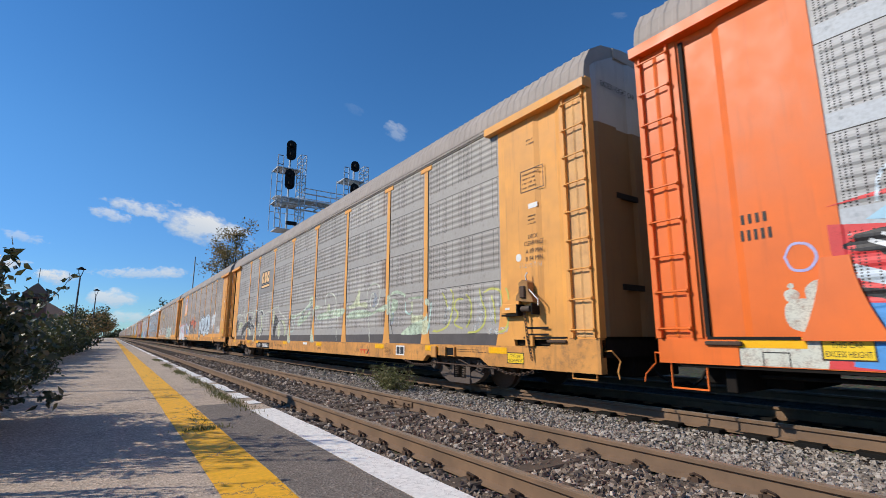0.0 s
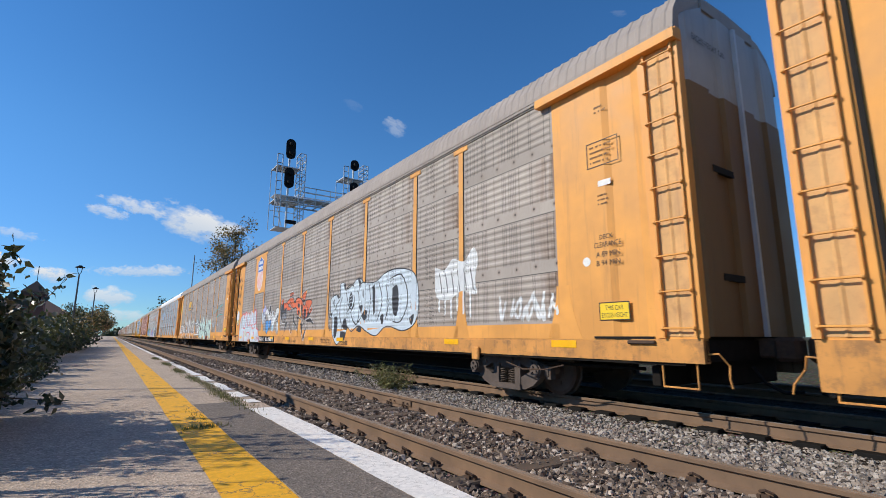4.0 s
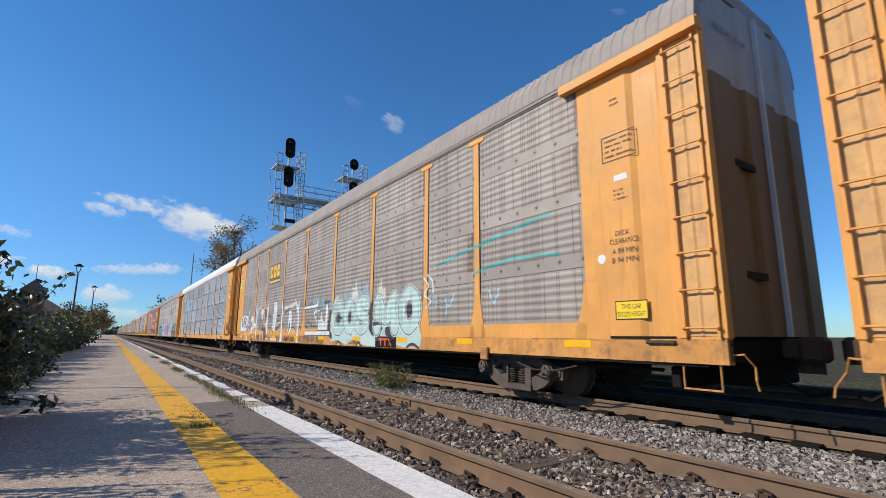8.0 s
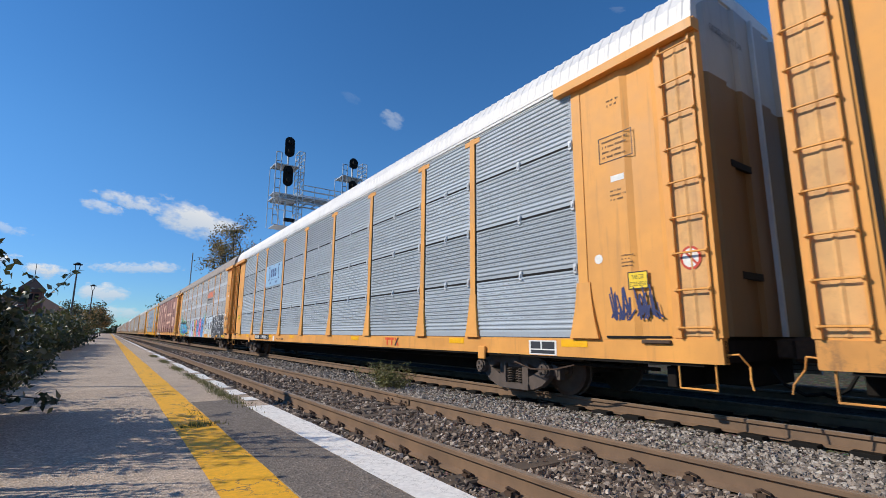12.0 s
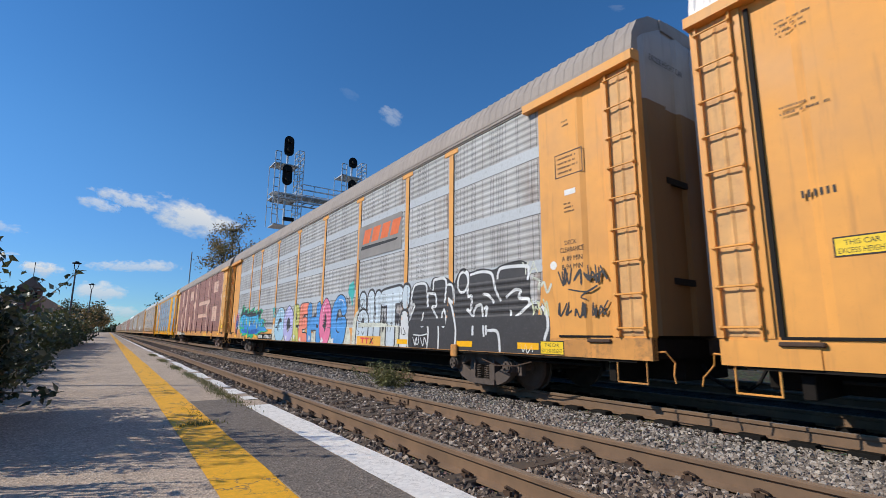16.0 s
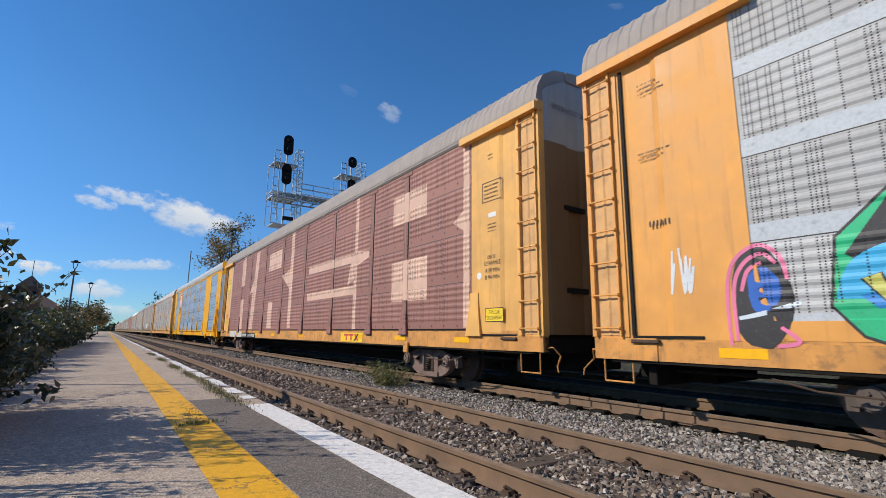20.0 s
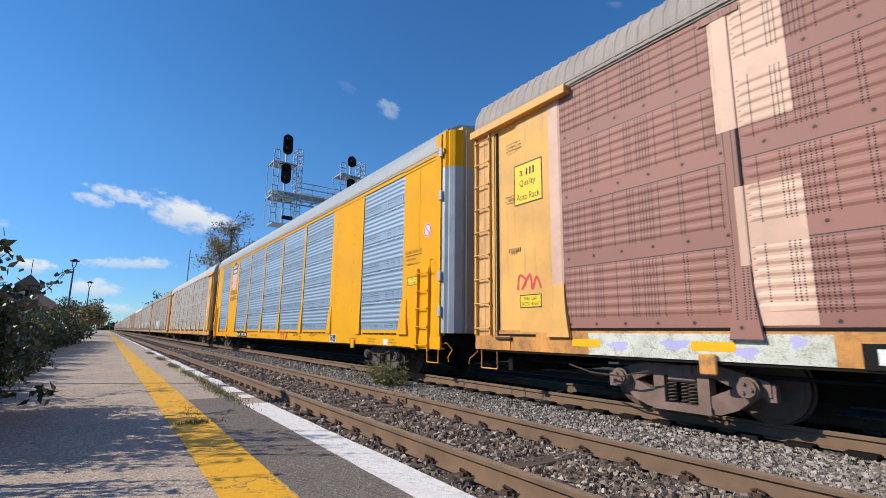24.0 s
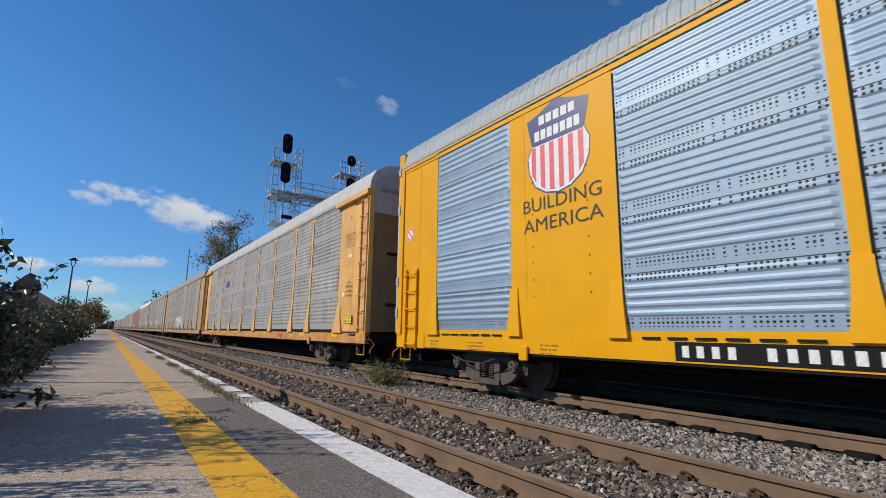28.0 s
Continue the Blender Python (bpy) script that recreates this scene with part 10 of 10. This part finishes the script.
weed = thing("weed_clump", "yellow-green weed clump growing between the tracks", "weeds", "", (5.44, 10.1, BED_Z))
b = new_bm()
stems = []
for i in range(34):
    e = (r0.gauss(0, 0.30), r0.gauss(0, 0.42), r0.uniform(0.2, 0.52))
    stems.append(twig(b, (e[0] * 0.4, e[1] * 0.4, 0), e, 0.006, r0, 0.08, 4))
tagged(part("stem_tangle", b, BARK, weed), kind="stuff")
rs = np.random.RandomState(4)
lp = []
for _ in range(3200):
    p = stems[rs.randint(len(stems))]
    q = p[rs.randint(1, 5)]
    lp.append((q.x + rs.normal() * 0.05, q.y + rs.normal() * 0.05, max(0.02, q.z + rs.normal() * 0.05)))
tagged(part("leaves", leaves_mesh(lp, 0.027, 4, WEED, 2.2), WEED, weed), kind="stuff")
for i, (x, y, n, h) in enumerate(((1.45, 7.0, 260, 0.05), (1.42, 8.0, 300, 0.06), (1.48, 9.4, 300, 0.05), (1.45, 11, 300, 0.06), (1.45, 13.5, 350, 0.06), (1.45, 17, 350, 0.06), (1.45, 21, 350, 0.06))):
    tuft("platform_weeds", (x, y, G), (0.06, 0.5), h, n, 20 + i, WEED, "thin dry weeds along the platform edge")
tuft("platform_weeds", (0.80, 5.2, G), (0.10, 0.05), 0.05, 160, 40, WEED, "small weeds in a crack of the yellow line")
tuft("platform_weeds", (0.86, 6.0, G), (0.04, 0.35), 0.03, 120, 41, WEED, "small weeds in a crack of the yellow line")


# ---- signal bridge ----
def signal_head(parent, x, y, z, lamps=2):
    h = 0.62 if lamps == 2 else 0.36
    b = new_bm()
    pts = []
    for i in range(20):
        a = 2 * math.pi * i / 20
        pts.append((0.29 * math.cos(a), 0.30 * math.sin(a) + (h - 0.30) * (1 if math.sin(a) > 0 else -1)))
    extruded(b, [(x + px, z + pz) for px, pz in pts], y - 0.02, y + 0.02)
    head = part("backboard", b, BLACK_PAINT, parent, "black oval signal backboard")
    for k in range(lamps):
        zz = z + (h - 0.34) * (1 - 2 * k / max(1, lamps - 1)) if lamps > 1 else z
        part("lamp_housing", box(new_bm(), x - 0.16, x + 0.16, y + 0.02, y + 0.35, zz - 0.18, zz + 0.18, 0.03), BLACK_PAINT, head)
        part("hood", disc(new_bm(), (x, y - 0.14, zz), 0.125, 0.24, 16, "Y"), BLACK_PAINT, head)
    return head


def lattice(b, corners, z0, z1, rungs, r=0.03):
    for x, y in corners:
        rod(b, (x, y, z0), (x, y, z1), r, 6)
    n = len(corners)
    for k in range(rungs):
        z = z0 + (z1 - z0) * k / max(1, rungs - 1)
        for i in range(n):
            rod(b, (*corners[i], z), (*corners[(i + 1) % n], z), r * 0.8, 5)


SY = 27.3
bridge = thing("signal_bridge", "galvanised steel cantilever signal bridge over the tracks", "signal", "", (0, 0, 0))
part("mast", box(new_bm(), 14.6, 15.0, SY + 0.1, SY + 0.5, -0.4, 9.9, 0.03), GALVANISED, bridge, "tall galvanised mast")
part("mast_base", box(new_bm(), 14.3, 15.3, SY - 0.2, SY + 0.8, -0.4, 0.1, 0.03), DOOR_GREY, bridge)
b = new_bm()
for y in (SY - 0.1, SY + 0.8):
    for z in (8.62, 9.0):
        rod(b, (7.0, y, z), (14.8, y, z), 0.05, 6)
    for i in range(13):
        x = 7.0 + i * 0.6
        rod(b, (x, y, 8.62), (x + 0.6, y, 9.0), 0.025, 5)
        rod(b, (x, SY - 0.1, 8.62), (x, SY + 0.8, 8.62), 0.025, 5)
part("truss", b, GALVANISED, bridge, "horizontal lattice arm")
for name, z in (("arm_rail", 9.38), ("arm_rail", 9.72)):
    for y in (SY - 0.15, SY + 0.85):
        part(name, pipe(new_bm(), [(8.5, y, z), (14.7, y, z)], 0.032, 6), GALVANISED, bridge)
for x in (9.3, 10.2, 11.0, 12.8, 13.8):
    part("rail_post", pipe(new_bm(), [(x, SY - 0.15, 8.62), (x, SY - 0.15, 9.72)], 0.022, 6), GALVANISED, bridge)
part("walkway", box(new_bm(), 6.9, 14.6, SY - 0.1, SY + 0.8, 9.0, 9.03), GALVANISED, bridge, "grated walkway")
for cx, top, low, heads in ((7.62, 11.4, 7.08, ((11.87, 2), (10.08, 2))), (11.7, 11.5, 8.62, ((11.71, 1), (10.22, 1)))):
    cage = part("signal_cage", box(new_bm(), cx - 0.62, cx + 0.62, SY - 0.35, SY + 0.9, low - 0.04, low), GALVANISED, bridge, "caged service platform")
    b = new_bm()
    lattice(b, ((cx - 0.75, SY - 0.35), (cx - 0.45, SY - 0.35)), low, top, 9, 0.032)
    part("left_frame", b, GALVANISED, cage)
    b = new_bm()
    lattice(b, ((cx + 0.62, SY - 0.2), (cx + 0.95, SY - 0.2), (cx + 0.95, SY + 0.5), (cx + 0.62, SY + 0.5)), low, top + 0.35, 12, 0.03)
    part("ladder_cage", b, GALVANISED, cage, "ladder cage")
    part("back_frame", pipe(pipe(new_bm(), [(cx - 0.75, SY + 0.9, low), (cx - 0.75, SY + 0.9, top - 0.6), (cx + 0.9, SY + 0.9, top - 0.6)], 0.022, 6), [(cx - 0.75, SY + 0.9, low + 1.2), (cx + 0.9, SY + 0.9, low + 1.2)], 0.02, 6), GALVANISED, cage)
    part("signal_pole", pipe(new_bm(), [(cx + 0.02, SY, low), (cx + 0.02, SY, top + 0.3)], 0.06, 10), GALVANISED, cage, "signal pole")
    for z in (8.66, 10.7 if cx < 9 else 10.75):
        part("service_floor", box(new_bm(), cx - 0.75, cx + 0.62, SY - 0.3, SY + 0.9, z, z + 0.05), GALVANISED, cage)
    part("brace", pipe(new_bm(), [(cx - 0.7, SY - 0.3, 8.6), (cx - 0.3, SY - 0.3, low + 0.05)], 0.025, 6), GALVANISED, cage)
    part("junction_box", box(new_bm(), cx - 0.1, cx + 0.5, SY - 0.45, SY - 0.25, low + 0.25, low + 0.45, 0.02), BLACK_PAINT, cage)
    for z, n in heads:
        signal_head(cage, cx, SY - 0.25, z, n)
pole = thing("radio_mast", "thin grey mast behind the train", "mast", "", (13.7, 120, -0.3))
part("shaft", pipe(new_bm(), [(0, 0, 0), (0, 0, 19.2)], 0.12, 8), DOOR_GREY, pole)


# ---- platform lamps ----
LAMP_GREY = plain("weathered_lamp_paint", (0.09, 0.085, 0.085), 0.6)


def platform_lamp(at):
    lamp = thing("platform_lamp", "dark metal platform lamp post with a flat head", "lamp post", "lamps along the platform", at)
    b = new_bm()
    rod(b, (0, 0, 0), (0, 0, 4.45), 0.065, 10, 0.04)
    part("post", b, LAMP_GREY, lamp)
    part("base", disc(new_bm(), (0, 0, 0.12), 0.16, 0.24, 12, "Z"), BLACK_PAINT, lamp)
    b = new_bm()
    for s in (-1, 1):
        pipe(b, [(0, 0, 4.45), (s * 0.08, 0, 4.6), (s * 0.12, 0, 4.88)], 0.02, 6)
    part("yoke", b, BLACK_PAINT, lamp)
    b = disc(new_bm(), (0, 0, 4.9), 0.24, 0.05, 20, "Z")
    bmesh.ops.create_cone(b, cap_ends=True, segments=20, radius1=0.17, radius2=0.08, depth=0.10, matrix=Matrix.Translation((0, 0, 4.97)))
    part("lamp_head", b, BLACK_PAINT, lamp, "flat round lamp head")
    return lamp


first_lamp = platform_lamp((-2.0, 36.0, G))
for x, y in ((-4.1, 11.9), (-1.6, 52.0), (-1.7, 82.0), (-1.7, 105.0), (-1.7, 130.0)):
    copy_thing(first_lamp, pose(x, y, G))

# ---- station ----
BRICK = painted("brown_station_brick", (0.19, 0.085, 0.062), 0.85, 0, 0.3, (0.04, 0.03, 0.025), 1.2, False)
SHINGLE = painted("brown_roof_shingle", (0.10, 0.062, 0.050), 0.85, 0, 0.35, (0.06, 0.045, 0.04), 0.8, False)
GLASS = plain("dark_window_glass", (0.03, 0.04, 0.05), 0.12, 0, 3)
station = thing("station_building", "old brown brick station with a square tower", "building", "", (-9.1, 84, -0.3))
part("tower", box(new_bm(), -1.15, 1.15, -1.15, 1.15, 0, 6.7), BRICK, station, "square brown tower")
part("tower_cornice", box(new_bm(), -1.3, 1.3, -1.3, 1.3, 6.5, 6.95), SHINGLE, station)
for x in (-0.6, 0, 0.6):
    part("louvre", box(new_bm(), x - 0.22, x + 0.22, -1.17, -1.1, 5.5, 6.3), BLACK_PAINT, station)
b = new_bm()
bmesh.ops.create_cone(b, cap_ends=True, segments=4, radius1=1.95, radius2=0.05, depth=1.55, matrix=pose(0, 0, 7.7, 0, 0, 45))
part("tower_roof", b, SHINGLE, station, "steep pyramid roof")
part("finial", pipe(new_bm(), [(0, 0, 8.4), (0, 0, 10.5)], 0.04, 6), BLACK_PAINT, station)
part("hall", box(new_bm(), -14, 4.2, 2.0, 12.0, 0, 3.4), BRICK, station, "long brick hall")
b = new_bm()
lo = [b.verts.new(p) for p in ((-15, 0.8, 3.3), (5.4, 0.8, 3.3), (5.4, 13, 3.3), (-15, 13, 3.3))]
hi = [b.verts.new(p) for p in ((-9, 7, 6.4), (0.6, 7, 6.4))]
for q in ((lo[0], lo[1], hi[1], hi[0]), (lo[1], lo[2], hi[1]), (lo[2], lo[3], hi[0], hi[1]), (lo[3], lo[0], hi[0]), (lo[0], lo[3], lo[2], lo[1])):
    b.faces.new(q)
part("hall_roof", b, SHINGLE, station, "hipped shingle roof")
for x in (-11, -8, -5, -2, 1.5, 3.2):
    w = part("window", box(new_bm(), x - 0.5, x + 0.5, 1.96, 2.05, 1.0, 2.7), GLASS, station, "dark sash window")
    part("sill", box(new_bm(), x - 0.6, x + 0.6, 1.88, 2.0, 0.9, 1.0), DOOR_GREY, w)

# ---- apartment block behind the tracks ----
CONCRETE = painted("cream_facade", (0.62, 0.60, 0.55), 0.8, 0, 0.15, (0.4, 0.37, 0.33), 0.4)
DARK_TRIM = plain("dark_roof_trim", (0.06, 0.06, 0.07), 0.7)
block = thing("apartment_building", "cream apartment block with rows of windows and a dark roof edge", "building", "", (60, 0, -0.3))
part("wall", box(new_bm(), 0, 14, -46, 13.2, 0, 20.2), CONCRETE, block)
part("roof", box(new_bm(), -0.5, 14.5, -46.5, 13.7, 20.2, 21.8), DARK_TRIM, block, "dark flat roof")
for f in range(7):
    part("floor_band", box(new_bm(), -0.06, 0.02, -46, 13.2, 0.2 + f * 2.85, 0.55 + f * 2.85), DOOR_GREY, block)
    for i in range(13):
        y = 11.4 - i * 4.4
        z = 1.1 + f * 2.85
        w = part("window", shared("apt_window", lambda: box(new_bm(), -0.03, 0.02, -0.9, 0.9, 0, 1.5), GLASS), GLASS, block, at=(0, y, z))
        part("frame", shared("apt_frame", lambda: box(box(new_bm(), -0.05, 0.0, -0.03, 0.03, 0, 1.5), -0.08, 0.0, -1.0, 1.0, -0.12, 0.0), CHALK), CHALK, w)
tree((52, 9.0, -0.3), 6.5, 2.6, 95, LEAF_AUTUMN, 3500, 0.13, "orange autumn tree before the apartment block")

# ---- clouds ----
DRIFTING = []


def cloud(place, wide, high, seed, density, drift, lean=0.0):
    s = Shade("cloud_vapour_%d" % seed, 1.0)
    x, y, z = s.xyz()
    r2 = s.math("ADD", s.math("POWER", s.math("DIVIDE", x, wide), 2.0), s.math("POWER", s.math("DIVIDE", z, high), 2.0))
    v = s.nodes.new("ShaderNodeMapping")
    v.inputs["Location"].default_value = (seed * 13.7, seed * 5.1, seed * 3.3)
    v.inputs["Scale"].default_value = (1.0 / high, 1.0, 1.7 / high)
    s.links.new(s.place, v.inputs["Vector"])
    n = s.noise(0.9, 7, 0.62, vector=v.outputs[0])
    body = s.math("SUBTRACT", s.math("MULTIPLY", n, 1.7), s.math("ADD", s.math("MULTIPLY", r2, 0.75), 0.42))
    alpha = s.span(body, 0.0, 0.42, 0.0, density)
    # the card glows by itself; its sunlit top and shaded underside are painted in
    e = s.nodes.new("ShaderNodeEmission")
    s.put(e.inputs[0], s.mix(s.span(s.math("DIVIDE", z, high), -0.6, 0.5), (0.62, 0.72, 0.86), (0.93, 0.94, 0.96)))
    e.inputs[1].default_value = 0.92
    t = s.nodes.new("ShaderNodeBsdfTransparent")
    m = s.nodes.new("ShaderNodeMixShader")
    s.put(m.inputs[0], alpha)
    s.links.new(t.outputs[0], m.inputs[1])
    s.links.new(e.outputs[0], m.inputs[2])
    s.links.new(m.outputs[0], s.nodes["Material Output"].inputs["Surface"])
    b = new_bm()
    n = 24
    b.faces.new([b.verts.new((wide * 1.5 * math.cos(2 * math.pi * i / n), 0, high * 1.5 * math.sin(2 * math.pi * i / n))) for i in range(n)])
    ob = tagged(new("cloud", finish(b, s.m)), "small white fair-weather cloud in the blue sky", "cloud", "clouds", "structure")
    p = Vector(place)
    turn = math.degrees(math.atan2(-p.x, p.y))
    DRIFTING.append((ob, p, Vector(drift), turn, lean))
    ob.matrix_basis = Matrix.Translation(p) @ pose(0, 0, 0, 0, lean, turn)
    return ob


D = 1500
cloud((0.115 * D, D, 0.212 * D), 190, 62, 1, 0.95, (-30, 0, 12), 12)
cloud((0.015 * D, D, 0.228 * D), 105, 28, 2, 0.7, (-34, 0, 14), 12)
cloud((-0.025 * D, D, 0.212 * D), 62, 22, 3, 0.6, (-30, 0, 16), 10)
cloud((-0.135 * D, D, 0.158 * D), 60, 18, 4, 0.4, (-60, 0, 12), 8)
cloud((0.03 * D, D, 0.112 * D), 150, 20, 5, 0.6, (-30, 0, 5), -3)
cloud((0.075 * D, D, 0.118 * D), 60, 20, 6, 0.55, (-30, 0, 5), 0)
cloud((-0.008 * D, D, 0.066 * D), 75, 32, 7, 0.75, (-25, 0, 4), 0)
cloud((-0.09 * D, D, 0.098 * D), 62, 24, 8, 0.95, (-30, 0, 4), 0)
cloud((-0.150 * D, D, 0.112 * D), 55, 22, 9, 0.9, (-30, 0, 6), 0)
cloud((0.012 * D, D, 0.034 * D), 100, 22, 10, 0.5, (-20, 0, 2), 0)
cloud((0.540 * D, D, 0.513 * D), 66, 44, 11, 0.32, (-25, 0, 75), 35)
cloud((0.425 * D, D, 0.54 * D), 50, 28, 12, 0.05, (-25, 0, 70), 30)
cloud((1.53 * D, D, 1.26 * D), 70, 30, 13, 0.07, (-30, 0, 60), 20)
# ---- what moves ----
def motions():
    times = [0.5 * i for i in range(57)]
    for car, lead in CARS:
        walk(car, [(t, pose(TRACK_CENTRE, lead - travelled(t), 0)) for t in times])
    for ob, p, drift, turn, lean in DRIFTING:
        walk(ob, [(t, Matrix.Translation(p + drift * (t / 28)) @ pose(0, 0, 0, 0, lean, turn)) for t in (0, 7, 14, 21, 28)])
    for ob, k in SWAYING:
        at = ob.location.copy()
        walk(ob, [(t, pose(*at, 4 * math.sin(1.9 * t + k), 5 * math.sin(1.3 * t + 2 * k), 3 * math.sin(0.8 * t + k))) for t in (0.4 * i for i in range(71))])
    for wheel, car, y in WHEELS:
        lead = [l for c, l in CARS if c is car][0]
        near = [t / 30 for t in range(0, 841, 3) if -8 < lead + y - travelled(t / 30) < 42]
        rows = sorted({0.0, 28.0, *near})
        kept, last = [], None
        for t in rows:
            turn = math.degrees(travelled(t) / 0.42)
            kept.append((t, turn))
        base, at = kept[0][1], wheel.location.copy()
        out, angle, before = [], 0.0, kept[0][1]
        for t, turn in kept:
            step = turn - before
            if step > 85:
                step = 60.0
            angle, before = angle + step, turn
            out.append((t, pose(at.x, at.y, at.z, angle, 0, 0)))
        walk(wheel, out)


motions()
